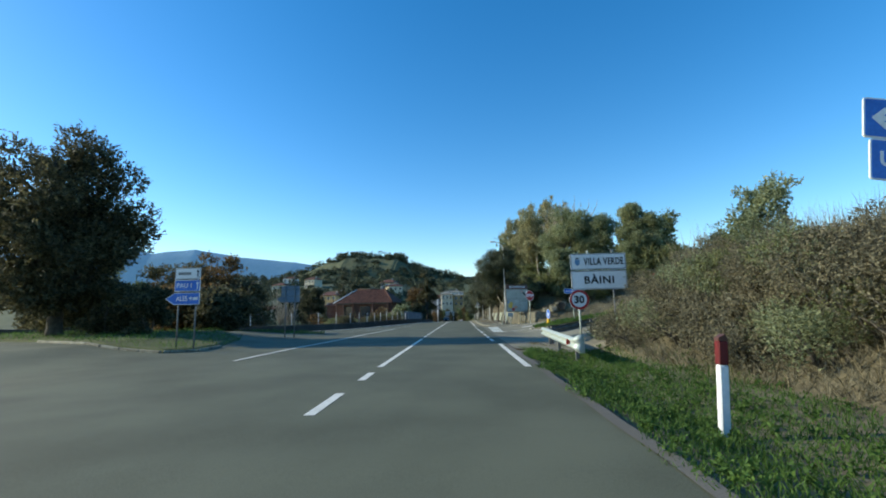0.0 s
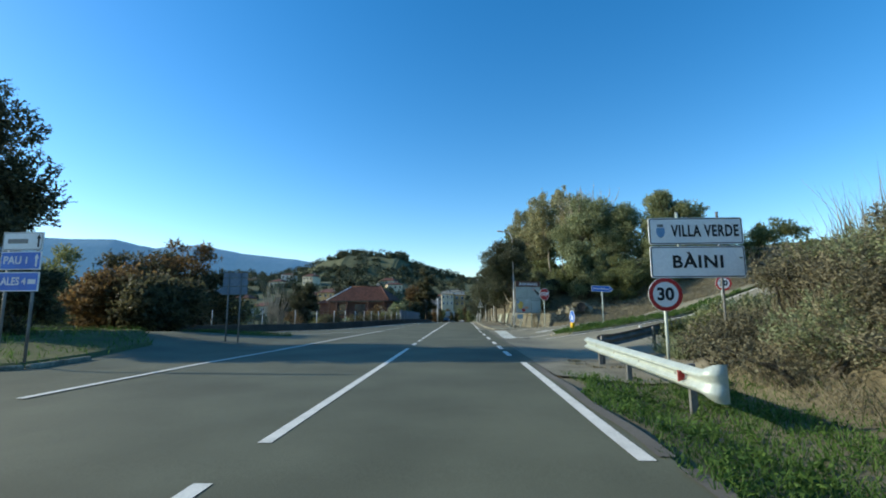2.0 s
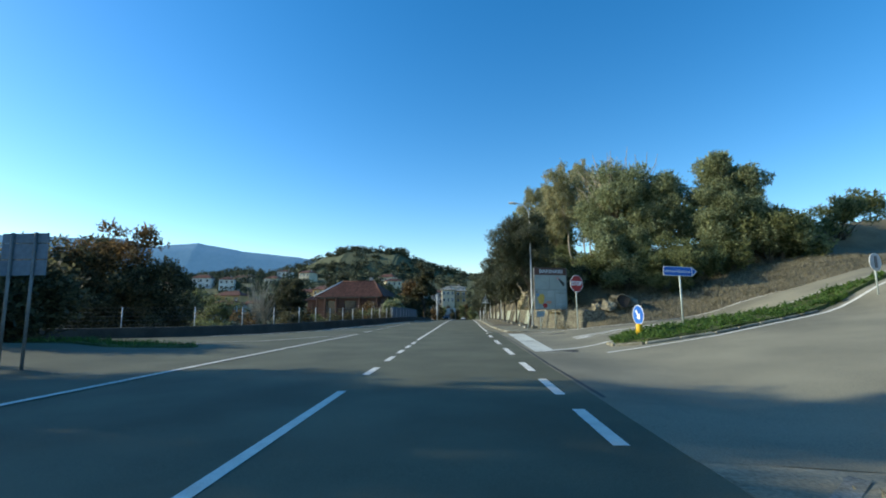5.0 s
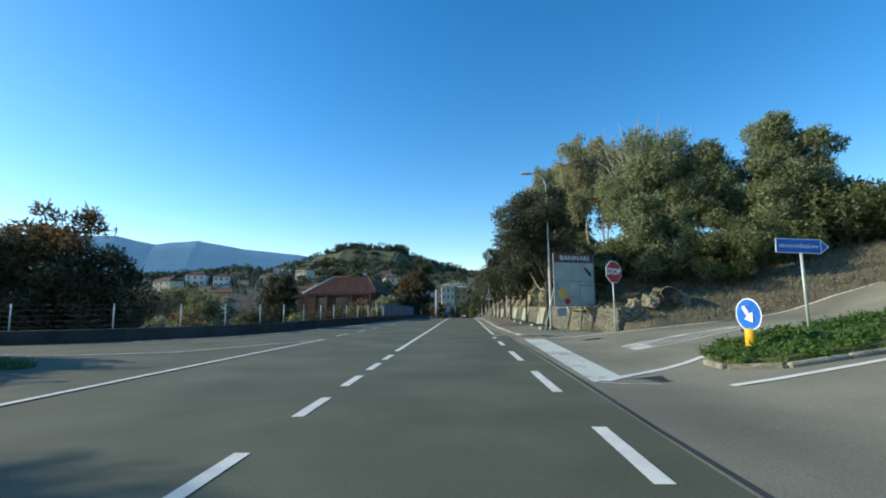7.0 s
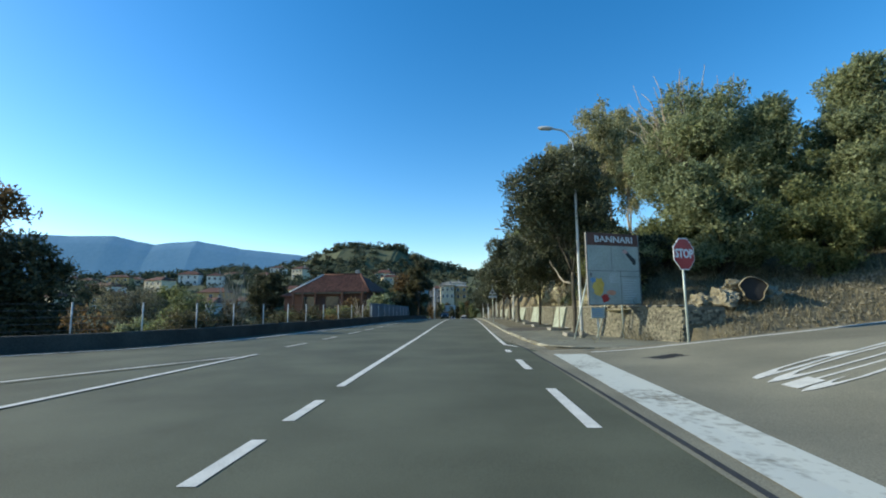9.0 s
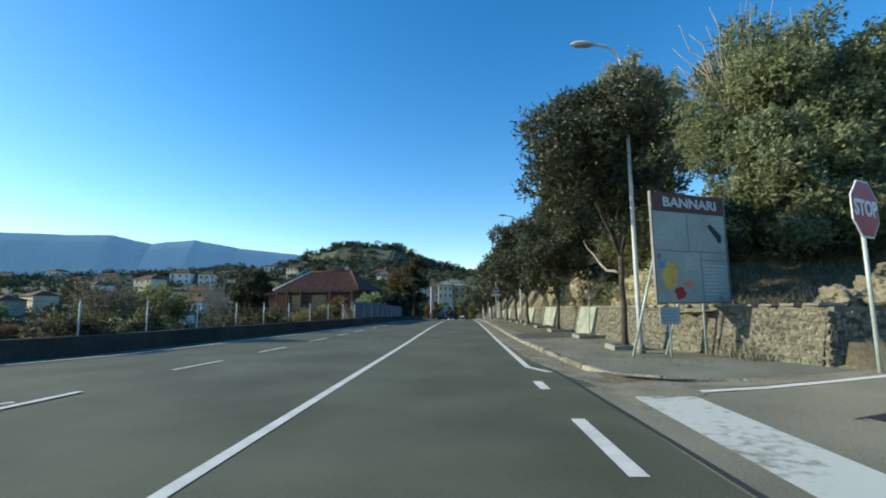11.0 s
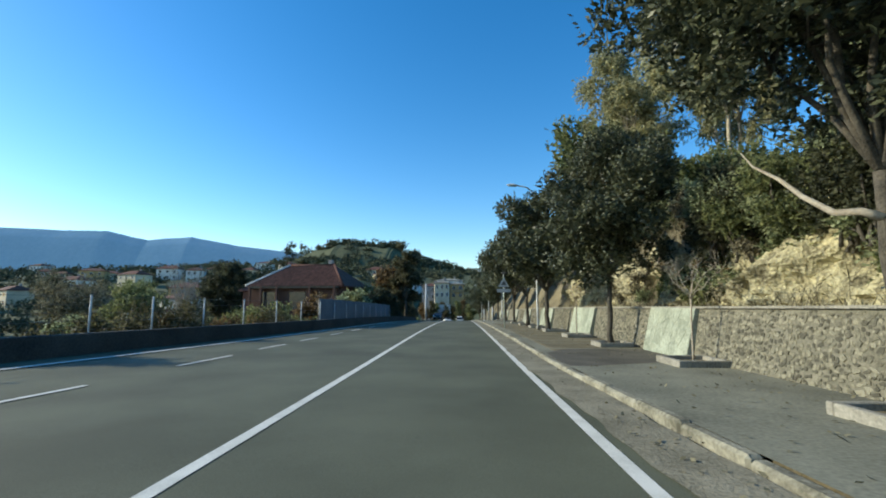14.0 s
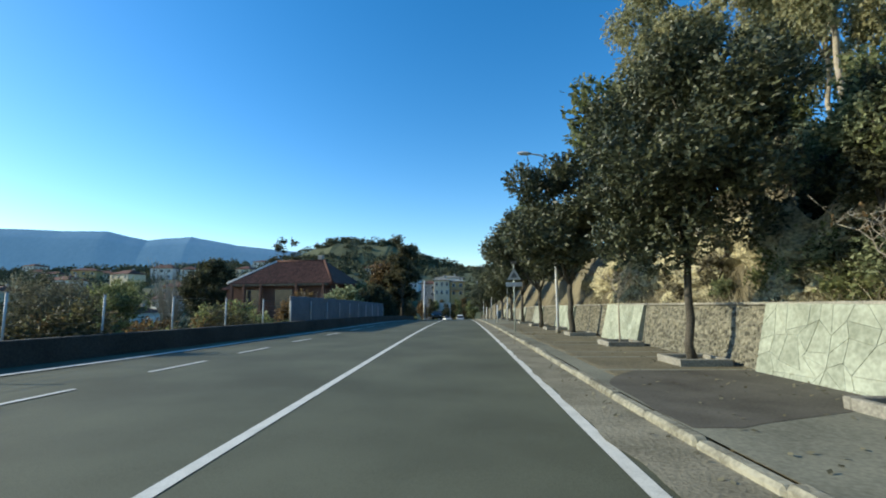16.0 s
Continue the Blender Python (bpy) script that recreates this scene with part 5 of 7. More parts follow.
def sapling(x, y, seed):
    """A thin stem that forks at head height into a flat, twiggy crown."""
    rng = np.random.default_rng(seed)
    t = thing("sapling", pose(x, y, road_z(y) + PZ), "thin bare sapling in a pavement planter", "tree", "saplings along the pavement")
    part("trunk", tube(limb_path(rng, (0, 0, 0), (0.02, 0, 1.38), 5, 0.03), [0.026, 0.022, 0.02, 0.019, 0.018, 0.015], 8), M["pale_bark"], t)
    lumps = []
    for k in range(7):
        a = 6.283 * (k + rng.uniform(-0.3, 0.3)) / 7
        r, zz = rng.uniform(0.3, 0.62), rng.uniform(1.85, 2.1)
        e = (r * math.cos(a), r * math.sin(a), zz)
        p0 = limb_path(rng, (0.02, 0, rng.uniform(1.28, 1.4)), e, 5, 0.16)
        bm = [tube(p0, [0.012, 0.010, 0.008, 0.007, 0.005, 0.003], 5)]
        for q in (2, 3, 3, 4, 4, 4, 5, 5):
            tip = [p0[q][i] + rng.normal() * (0.15, 0.15, 0.05)[i] + (0, 0, 0.1)[i] for i in range(3)]
            p1 = limb_path(rng, p0[q], tip, 3, 0.25)
            bm.append(tube(p1, [0.005, 0.004, 0.003, 0.002], 3))
            for _ in range(2):
                bm.append(tube([p1[2], [p1[2][i] + rng.normal() * 0.07 + (0, 0, 0.04)[i] for i in range(3)]], [0.003, 0.0015], 3))
        part("branch", join_bm(bm), M["pale_bark"], t)
        lumps.append((*e, 0.18, 0.18, 0.1))
    part("leaves", quads_mesh("leaves", leaf_cloud(rng, lumps, 120, 0.025, shell=0.2), M["rust_leaf"]), M["rust_leaf"], t)


sapling(6.82, 44.66, 5)
sapling(6.6, 52.8, 6)

# ---------------------------------------------------------------- valley trees
def vz(x, y):
    return rise_z(x, y) if y > 112 else land(x, y)


for k, (x, y, h, r, m, lab) in enumerate((
        (-72.5, 120, 13.0, 8.0, "bramble", "round yellowing tree in the valley"),
        (-36.5, 108, 15.0, 3.6, "dark_leaf", "tall dark cypress-like tree in the valley"),
        (-33, 100, 14.0, 3.2, "dark_leaf", "dark evergreen tree in the valley"),
        (-54, 110, 12.0, 5.5, "tree_leaf", "broad green tree in the valley"),
        (-62, 108, 7.0, 4.0, "olive_leaf", "grey-green olive tree in the valley"),
        (-48, 96, 6.0, 3.6, "tree_leaf", "green orchard tree in the valley"),
        (-88, 112, 7.5, 4.2, "rust_leaf", "rusty autumn tree in the valley"),
        (-100, 118, 8, 5.0, "tree_leaf", "broad green tree in the valley"),
        (-118, 120, 8, 5.0, "olive_leaf", "grey-green tree in the valley"),
        (-24, 88, 5.2, 3.0, "tree_leaf", "green garden tree beside the house"),
        (-29, 100, 6.5, 3.2, "tree_leaf", "green garden tree behind the house"),
        (-13.5, 84, 6.5, 3.0, "rust_leaf", "half-bare brown tree by the road"),
        (-10.5, 86, 5.5, 2.6, "olive_leaf", "pale green roadside tree"),
        (-5.9, 101, 12.0, 2.6, "plane_leaf", "tall dark conifer by the road"),
        (-8.8, 104, 9.5, 3.4, "rust_leaf", "half-bare brown tree by the road"),
        (-12, 97, 8.2, 3.6, "tree_leaf", "green tree behind the blue fence"),
        (-7.8, 88, 4.2, 2.2, "dark_leaf", "dark clipped hedge tree by the road"),
        (-8.5, 114, 7, 3.0, "dark_leaf", "dark evergreen by the road"),
        (-17, 80, 4.6, 2.8, "olive_leaf", "pale olive tree near the house"),
        (-8, 128, 7, 3.2, "tree_leaf", "green tree along the village street"),
        (-26, 150, 9, 4.5, "tree_leaf", "green tree at the village edge"),
        (-44, 160, 9, 5, "dark_leaf", "dark tree at the village edge"),
        (-66, 170, 9, 5, "dark_leaf", "dark tree among the village houses"),
        (-95, 165, 10, 6, "tree_leaf", "green tree among the village houses"),
        (-130, 175, 10, 6, "dark_leaf", "dark tree among the village houses"))):
    tree("valley_tree", x, y, vz(x, y), lab, (0, 0, h * 0.55, r, r, h * 0.45), 30, r * 0.34, 14000, 0.08 + 0.001 * y, m, 200 + k, (0.12 + 0.01 * h, h * 0.25), limbs=5, twigs=5, top=1.0)


def bare_tree(x, y, h, seed, lab="leafless pale grey tree in the valley"):
    rng = np.random.default_rng(seed)
    t = thing("bare_tree", pose(x, y, vz(x, y)), lab, "tree")
    part("trunk", tube(limb_path(rng, (0, 0, -0.2), (0, 0, h * 0.35), 4, 0.05), [0.16, 0.15, 0.14, 0.13, 0.11], 8), M["pale_bark"], t)
    tw = []
    for k in range(46):
        a, r = rng.random() * 6.28, h * rng.uniform(0.08, 0.3)
        b = (0, 0, h * rng.uniform(0.2, 0.4))
        e = (r * math.cos(a), r * math.sin(a), h * rng.uniform(0.55, 1.0))
        thick = 0.005 * h + 0.02
        tw.append(tube(limb_path(rng, b, e, 5), [thick * q for q in (1.0, 0.84, 0.68, 0.52, 0.36, 0.16)], 4))
    tagged(part("branchwork", join_bm(tw), M["pale_bark"], t), kind="stuff")


for k, (x, y, top) in enumerate(((-30.1, 118, 13.0), (-27.4, 118, 11.9))):
    h = top - vz(x, y)
    tree("pine", x, y, vz(x, y), "tall thin pine standing above the tiled roof", (0, 0, h * 0.68, 1.7, 1.7, h * 0.33), 30, 0.6, 3000, 0.22, "dark_leaf", 260 + k, (0.24, h * 0.5), limbs=7, twigs=4)
bare_tree(-44, 108, 15.0, 1)
bare_tree(-40.5, 105, 14.0, 2)
bare_tree(-11.5, 80, 5.5, 3, "leafless brown tree near the road")
bare_tree(-15.5, 88, 6.5, 4, "leafless brown tree near the house")

rv = random.Random(77)
for k in range(44):
    y = rv.uniform(46, 108)
    x = edge_left(y) - rv.uniform(2.5, 7 + (y - 40) * 0.75)
    if -26 < x < -12 and 84 < y < 104:
        continue
    h = rv.uniform(1.6, 3.4)
    m = rv.choice(("plane_leaf", "plane_leaf", "rust_leaf", "plane_leaf", "tree_leaf"))
    shrub("orchard_shrub", x, y, {"bramble": "grey-brown bramble below the parapet", "dry_leaf": "dry brown scrub below the parapet", "plane_leaf": "dull green shrub below the parapet", "rust_leaf": "rusty autumn shrub below the parapet", "tree_leaf": "green shrub below the parapet"}[m], rv.uniform(1.4, 2.6), 1.6, h, 4200, 0.075, m, 300 + k, 0.6, 11, stems=4)
for k in range(20):
    y = rv.uniform(33, 60)
    x = edge_left(y) - rv.uniform(1.0, 2.6)
    shrub("dry_scrub", x, y, "dry brown scrub growing behind the parapet", 1.0, 0.8, rv.uniform(1.5, 2.2), 1500, 0.06, rv.choice(("plane_leaf", "plane_leaf", "rust_leaf")), 400 + k, 0.5, 8, stems=4, z=land(x, y) - 0.2)


# ---------------------------------------------------------------- houses
def window(parent, x, z, w, h, y):
    wd = part("window", boxed(x - w / 2, x + w / 2, y - 0.03, y + 0.08, z, z + h), M["glass"], parent)
    part("frame", join_bm([boxed(x - w / 2 - 0.07, x - w / 2, y - 0.06, y + 0.05, z - 0.07, z + h + 0.07), boxed(x + w / 2, x + w / 2 + 0.07, y - 0.06, y + 0.05, z - 0.07, z + h + 0.07), boxed(x - w / 2, x + w / 2, y - 0.06, y + 0.05, z + h, z + h + 0.07), boxed(x - 0.03, x + 0.03, y - 0.06, y + 0.05, z, z + h)]), M["white"], wd)
    part("sill", boxed(x - w / 2 - 0.12, x + w / 2 + 0.12, y - 0.14, y + 0.02, z - 0.13, z - 0.075), M["concrete"], wd)


def hip_roof(w, d, eave, rise, over=0.5, ridge=0.35):
    bm = bmesh.new()
    x, y = w / 2 + over, d / 2 + over
    r = max(0.02, w / 2 - d / 2 * (1 - ridge)) if w > d else 0.05
    b = [bm.verts.new(c) for c in ((-x, -y, eave), (x, -y, eave), (x, y, eave), (-x, y, eave))]
    lo = [bm.verts.new((c.co.x, c.co.y, eave - 0.15)) for c in b]
    t = [bm.verts.new((-r, 0, eave + rise)), bm.verts.new((r, 0, eave + rise))]
    bm.faces.new((b[0], b[1], t[1], t[0]))
    bm.faces.new((b[2], b[3], t[0], t[1]))
    bm.faces.new((b[1], b[2], t[1]))
    bm.faces.new((b[3], b[0], t[0]))
    for k in range(4):
        bm.faces.new((lo[k], lo[(k + 1) % 4], b[(k + 1) % 4], b[k]))
    bm.faces.new(lo)
    bmesh.ops.recalc_face_normals(bm, faces=bm.faces)
    return bm, r


def house(x, y, z, w, d, h, rise, wall, label, turn=0.0, floors=2, cols=3, roof="roof", down=4.0, tiles=False, name="house"):
    t = thing(name, pose(x, y, z, 0, 0, turn), label, "house")
    part("wall", boxed(-w / 2, w / 2, -d / 2, d / 2, -down, h), M[wall], t)
    bm, r = hip_roof(w, d, h + 0.16, rise)
    ro = part("roof", bm, M[roof], t, "clay tile roof")
    if tiles:
        # courses of rounded tiles on the slope that faces the road
        rows_ = 16
        bm = bmesh.new()
        for k in range(rows_):
            f = k / rows_
            x0 = -(w / 2 + 0.5) * (1 - f) + -r * f
            yy, zz = -(d / 2 + 0.5) * (1 - f), h + 0.16 + rise * f
            y1, z1 = -(d / 2 + 0.5) * (1 - f - 1 / rows_), h + 0.16 + rise * (f + 1 / rows_)
            n = int(-2 * x0 / 0.3)
            for i in range(n):
                xa = x0 + i * 0.3
                v = [bm.verts.new(c) for c in ((xa, yy - 0.03, zz + 0.02), (xa + 0.13, yy - 0.03, zz + 0.09), (xa + 0.26, yy - 0.03, zz + 0.02), (xa + 0.26, y1, z1 + 0.015), (xa + 0.13, y1, z1 + 0.06), (xa, y1, z1 + 0.015))]
                bm.faces.new((v[0], v[1], v[4], v[5]))
                bm.faces.new((v[1], v[2], v[3], v[4]))
        tagged(part("tile_course", bm, M["roof"], ro), kind="stuff")
        for s in (-1, 1):
            part("hip_ridge", tube([(s * (w / 2 + 0.5), -d / 2 - 0.5, h + 0.2), (s * r, 0, h + rise + 0.2)], 0.15, 6), M["render_white" if s < 0 else "roof"], ro, "pale mortared hip tiles" if s < 0 else "")
        part("ridge", tube([(-r, 0, h + rise + 0.2), (r, 0, h + rise + 0.2)], 0.13, 6), M["roof"], ro)
    part("chimney", boxed(w * 0.18, w * 0.18 + 0.6, 0.3, 0.9, h + 0.3, h + rise + 0.9, 0.03), M["render_grey"], ro)
    fh = h / floors
    for f in range(floors):
        for c in range(cols):
            window(t, -w / 2 + w * (c + 0.5) / cols, f * fh + fh * 0.32, min(1.1, w / cols * 0.4), fh * 0.45, -d / 2)
    return t


hz = land(-19.5, 95)
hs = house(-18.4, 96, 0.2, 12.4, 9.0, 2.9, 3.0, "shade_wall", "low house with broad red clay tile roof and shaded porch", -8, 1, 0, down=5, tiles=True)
# solid dark panels stand for the shade inside the open porch
for dx in (-3.4, 0.4):
    part("porch_shade", boxed(dx - 1.1, dx + 1.1, -4.53, -4.4, 0.1, 2.3), M["glass"], hs)
part("porch_beam", boxed(-6.2, 6.2, -5.15, -4.95, 2.72, 3.0, 0.02), M["bark"], hs)
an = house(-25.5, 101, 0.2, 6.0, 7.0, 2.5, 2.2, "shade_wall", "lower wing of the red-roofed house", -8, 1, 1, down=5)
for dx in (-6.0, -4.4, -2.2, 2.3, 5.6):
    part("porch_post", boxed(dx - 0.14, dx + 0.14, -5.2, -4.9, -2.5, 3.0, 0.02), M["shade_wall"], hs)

# buildings at the foot of the street
house(-3.5, 170, 2.3, 4.4, 6, 4.6, 0.8, "render_cream", "cream village house at the street's end", 4, 2, 3, roof="concrete", down=8, name="village_house")
yh = house(0.9, 171, 2.2, 4.0, 6, 4.3, 0.7, "render_ochre", "yellow village house with a long balcony at the street's end", 4, 2, 2, roof="concrete", down=8, name="village_house")
bal = part("balcony", boxed(-2.0, 2.0, -3.9, -3.0, 2.0, 2.15, 0.02), M["concrete"], yh)
for k in range(14):
    part("baluster", boxed(-1.95 + 0.3 * k - 0.02, -1.95 + 0.3 * k + 0.02, -3.88, -3.84, 2.15, 2.95), M["dull_steel"], bal)
part("balcony_rail", boxed(-2.0, 2.0, -3.9, -3.82, 2.95, 3.01), M["dull_steel"], bal)
house(-1.6, 186, 3.6, 8.4, 7, 4.8, 0.6, "render_white", "long white village house above the street's end", 4, 2, 5, roof="concrete", down=8, name="village_house")
house(-7.5, 182, 2.0, 5.0, 6, 4.4, 1.0, "render_grey", "grey village house beside the street's end", -6, 2, 2, down=8, name="village_house")
gw = thing("garden_wall", pose(-2.6, 161.5, road_z(161.5), 0, 0, 6), "white rendered garden wall at the street's end", "wall")
part("wall", boxed(-1.9, 1.9, -0.12, 0.12, -0.3, 5.3, 0.02), M["render_white"], gw)
part("coping", boxed(-2.0, 2.0, -0.18, 0.18, 5.3, 5.4, 0.01), M["concrete"], gw)
for k, (x, y, h) in enumerate(((-5.4, 150, 5.4), (-5.0, 160, 6.4), (-6.4, 140, 5.2), (3.9, 158, 6.0), (4.6, 148, 4.8), (-2.9, 165, 7.0), (-0.6, 164, 6.2), (1.4, 163, 6.6), (3.0, 165, 6.8), (-1.6, 159, 4.6))):
    shrub("street_hedge", x, y, "grey-green bush at the foot of the village street", 1.4, 1.4, h, 4600, 0.15, ("plane_leaf", "tree_leaf", "rust_leaf")[k % 3], 1500 + k, 0.6, 16, stems=4, z=road_z(y))

rh = random.Random(41)
k = 0
while k < 42:
    y = rh.uniform(145, 300)
    x = -rh.uniform(16, 60 + (y - 100) * 1.35)
    w, d, h = rh.uniform(7, 12), rh.uniform(7, 9), rh.choice((3.0, 3.2, 5.4))
    wall = rh.choice(("render_white", "render_cream", "render_white", "render_grey", "render_cream", "render_ochre"))
    lab = {"render_white": "white rendered village house with a tiled roof", "render_cream": "cream village house with a tiled roof", "render_grey": "grey unrendered village house", "render_ochre": "ochre village house with a tiled roof"}[wall]
    house(x, y, rise_z(x, y) - 0.3, w, d, h, rh.uniform(1.2, 2.0), wall, lab, rh.uniform(-25, 25), 2 if h > 4 else 1, 3, name="village_house")
    k += 1
mid = []
rm = random.Random(6)
for _ in range(330):
    y = rm.uniform(118, 255)
    x = -rm.uniform(8, 60 + (y - 90) * 1.4)
    mid.append((x, y, rise_z(x, y)))
far_wood("village_trees", "garden trees among the village houses", 33, mid, 2.5, 0.42, 240)

# blue sheeting fence and dark hedge along the valley side further down
bf = thing("sheet_fence", pose(0, 0, 0), "faded blue sheeting fence above the parapet", "fence")
for k in range(10):
    y0 = 62 + 2.4 * k
    x0, x1 = edge_left(y0) - 0.7, edge_left(y0 + 2.4) - 0.7
    a = math.degrees(math.atan2(-(x1 - x0), 2.4))
    part("panel", boxed(-0.02, 0.02, 0.02, 2.38, 0.3, 1.75, 0.005), M["slate_blue"], bf, at=pose(x0, y0, road_z(y0), 0, 0, a))
    part("post", tube([(x0 - 0.05, y0, road_z(y0) - 0.2), (x0 - 0.05, y0, road_z(y0) + 1.8)], 0.04, 6), M["dull_steel"], bf)
for k in range(8):
    shrub("roadside_hedge", -7.0, 87 + 4.5 * k, "dark clipped hedge beside the road", 1.5, 2.6, 3.2, 2600, 0.13, "dark_leaf", 500 + k, 0.7, 10, stems=3)

# utility pole and cars at the foot of the street
gp = thing("utility_pole", pose(-4.5, 121, road_z(121)), "pale concrete utility pole beside the village street", "pole")
part("shaft", tube([(0, 0, -0.2), (0, 0, 7.1)], [0.2, 0.13], 12), M["render_white"], gp)
part("crossarm", boxed(-0.7, 0.7, -0.05, 0.05, 6.6, 6.72, 0.01), M["dull_steel"], gp)
for dx in (-0.6, 0.0, 0.6):
    part("insulator", tube([(dx, 0, 6.72), (dx, 0, 6.9)], [0.05, 0.03], 8), M["glass"], gp)


def car(x, y, turn, paint, label):
    t = thing("car", pose(x, y, road_z(y), math.degrees(math.atan2(road_z(y + 2) - road_z(y - 2), 4)), 0, turn), label, "car")
    bm = bmesh.new()
    sec = [(-2.05, 0.45, 0.62, 0.80), (-1.95, 0.35, 0.85, 0.86), (-1.0, 0.25, 0.98, 0.88), (0.9, 0.25, 1.0, 0.88), (1.9, 0.3, 0.95, 0.86), (2.05, 0.45, 0.75, 0.8)]
    rings = [[bm.verts.new(c) for c in ((-w, yy, zb), (-w, yy, zt), (w, yy, zt), (w, yy, zb))] for yy, zb, zt, w in sec]
    for a, b in zip(rings, rings[1:]):
        for k in range(4):
            bm.faces.new((a[k], a[(k + 1) % 4], b[(k + 1) % 4], b[k]))
    bm.faces.new(rings[0])
    bm.faces.new(rings[-1][::-1])
    bmesh.ops.recalc_face_normals(bm, faces=bm.faces)
    bmesh.ops.bevel(bm, geom=bm.edges[:], offset=0.05, segments=2, affect="EDGES")
    part("body", bm, M[paint], t)
    bm = bmesh.new()
    lo = [bm.verts.new(c) for c in ((-0.8, -1.1, 0.98), (0.8, -1.1, 0.98), (0.8, 1.9, 0.98), (-0.8, 1.9, 0.98))]
    hi = [bm.verts.new(c) for c in ((-0.62, -0.4, 1.45), (0.62, -0.4, 1.45), (0.62, 1.4, 1.45), (-0.62, 1.4, 1.45))]
    for k in range(4):
        bm.faces.new((lo[k], lo[(k + 1) % 4], hi[(k + 1) % 4], hi[k]))
    bm.faces.new(hi)
    bmesh.ops.recalc_face_normals(bm, faces=bm.faces)
    part("cabin_glass", bm, M["glass"], t)
    part("roof", boxed(-0.64, 0.64, -0.42, 1.42, 1.45, 1.49, 0.015), M[paint], t)
    for sx in (-1, 1):
        part("headlight", boxed(sx * 0.62 - 0.14, sx * 0.62 + 0.14, -2.08, -1.98, 0.62, 0.76, 0.02), M["white"], t)
        for yy in (-1.3, 1.3):
            wh = part("wheel", tube([(sx * 0.62, yy, 0.32), (sx * 0.86, yy, 0.32)], 0.32, 16), M["rubber"], t)
            part("rim", tube([(sx * 0.865, yy, 0.32), (sx * 0.875, yy, 0.32)], 0.2, 12), M["steel"], wh)


car(-2.0, 118, 0, "car_paint", "dark car on the opposite lane down the road")
car(1.9, 148, 180, "render_white", "small white car at the street's end")
car(-1.6, 156, 20, "render_white", "white car turning at the street's end")
for k, (x, y, h) in enumerate(((14.2, 46.5, 8.9), (16.4, 47.5, 9.2))):
    bare_tree(x, y, h, 40 + k, "bare grey branches rising out of the hillside wood")
for k, (x, y, h, m) in enumerate(((-23.5, 88.5, 3.6, "dark_leaf"), (-20.5, 87.0, 2.6, "tree_leaf"), (-17.0, 88, 3.8, "dark_leaf"), (-15, 86, 3.0, "bramble"), (-12.5, 84, 3.6, "bramble"), (-26, 90, 4.0, "tree_leaf"))):
    shrub("garden_shrub", x, y, "overgrown garden shrub before the red-roofed house", 2.0, 1.6, h, 4200, 0.13, m, 900 + k, 0.8, 12, stems=4, z=land(x, y) + 0.2)

# ---------------------------------------------------------------- verge, bank and slope growth
def blades(name, n, area, h, width, material, label, seed, lean=0.5, clump=0.0):
    """Single blades scattered where area(rng) says."""
    rng = np.random.default_rng(seed)
    base = []
    while len(base) < n:
        p = area(rng)
        if p is not None:
            base.append((p[0], p[1], land(p[0], p[1]) - 0.03))
    base = np.array(base)
    hh = h * (0.35 + 0.9 * rng.random(n) ** 1.3)
    patch = np.array([0.55 + 0.9 * noise.noise((b[0] * 0.9, b[1] * 0.9, seed)) for b in base])
    hh = hh * np.clip(0.75 + 0.7 * patch, 0.35, 1.6)
    a = rng.random(n) * 6.283
    side = np.stack([np.cos(a), np.sin(a), 0 * a], 1) * (width * (0.6 + 0.8 * rng.random(n)))[:, None]
    tip = rng.normal(size=(n, 3)) * (hh * lean)[:, None]
    tip[:, 2] = hh
    mid = tip * 0.5
    mid[:, 2] = hh * 0.62
    q1 = np.stack([base - side, base + side, base + mid + side * 0.8, base + mid - side * 0.8], 1)
    q2 = np.stack([base + mid - side * 0.8, base + mid + side * 0.8, base + tip + side * 0.1, base + tip - side * 0.1], 1)
    ob = part(name, quads_mesh(name, np.concatenate([q1, q2]), M[material]), M[material], None)
    return tagged(ob, label, "grass", kind="stuff")


def verge_area(rng):
    x, y = rng.uniform(3.75, 7.6), rng.uniform(-4, 12.5)
    edge = 3.88 + 0.01 * y + 0.14 * math.sin(y * 2.1) + 0.25 * smooth(y, 6, 12)
    if x < edge or y > 11.6 or (y > 9.8 and rng.random() < (y - 9.8) / 1.6) or (x > 6.6 and rng.random() < 0.5):
        return None
    return x, y


def in_poly(x, y, poly):
    c = False
    for (ax, ay), (bx, by) in zip(poly, poly[1:] + poly[:1]):
        if (ay > y) != (by > y) and x < (bx - ax) * (y - ay) / (by - ay) + ax:
            c = not c
    return c


ISLAND = [(7.0, 25.3), (7.0, 24.75), (7.6, 24.35), (9.6, 24.45), (14, 26.2), (20, 29.0), (14, 28.7), (9.2, 27.6), (7.2, 26.4)]
ISLAND_L = [(-14.7, 13.0), (-10.2, 10.7), (-7.6, 10.0), (-7.0, 10.7), (-7.2, 12.5), (-8.3, 16.5), (-12, 21), (-20, 24), (-26, 24), (-26, 17)]
ISLAND_B = [(-9.0, 24.0), (-6.9, 25.1), (-7.1, 25.7), (-9.5, 26.6), (-14, 27.0), (-16, 26.2)]


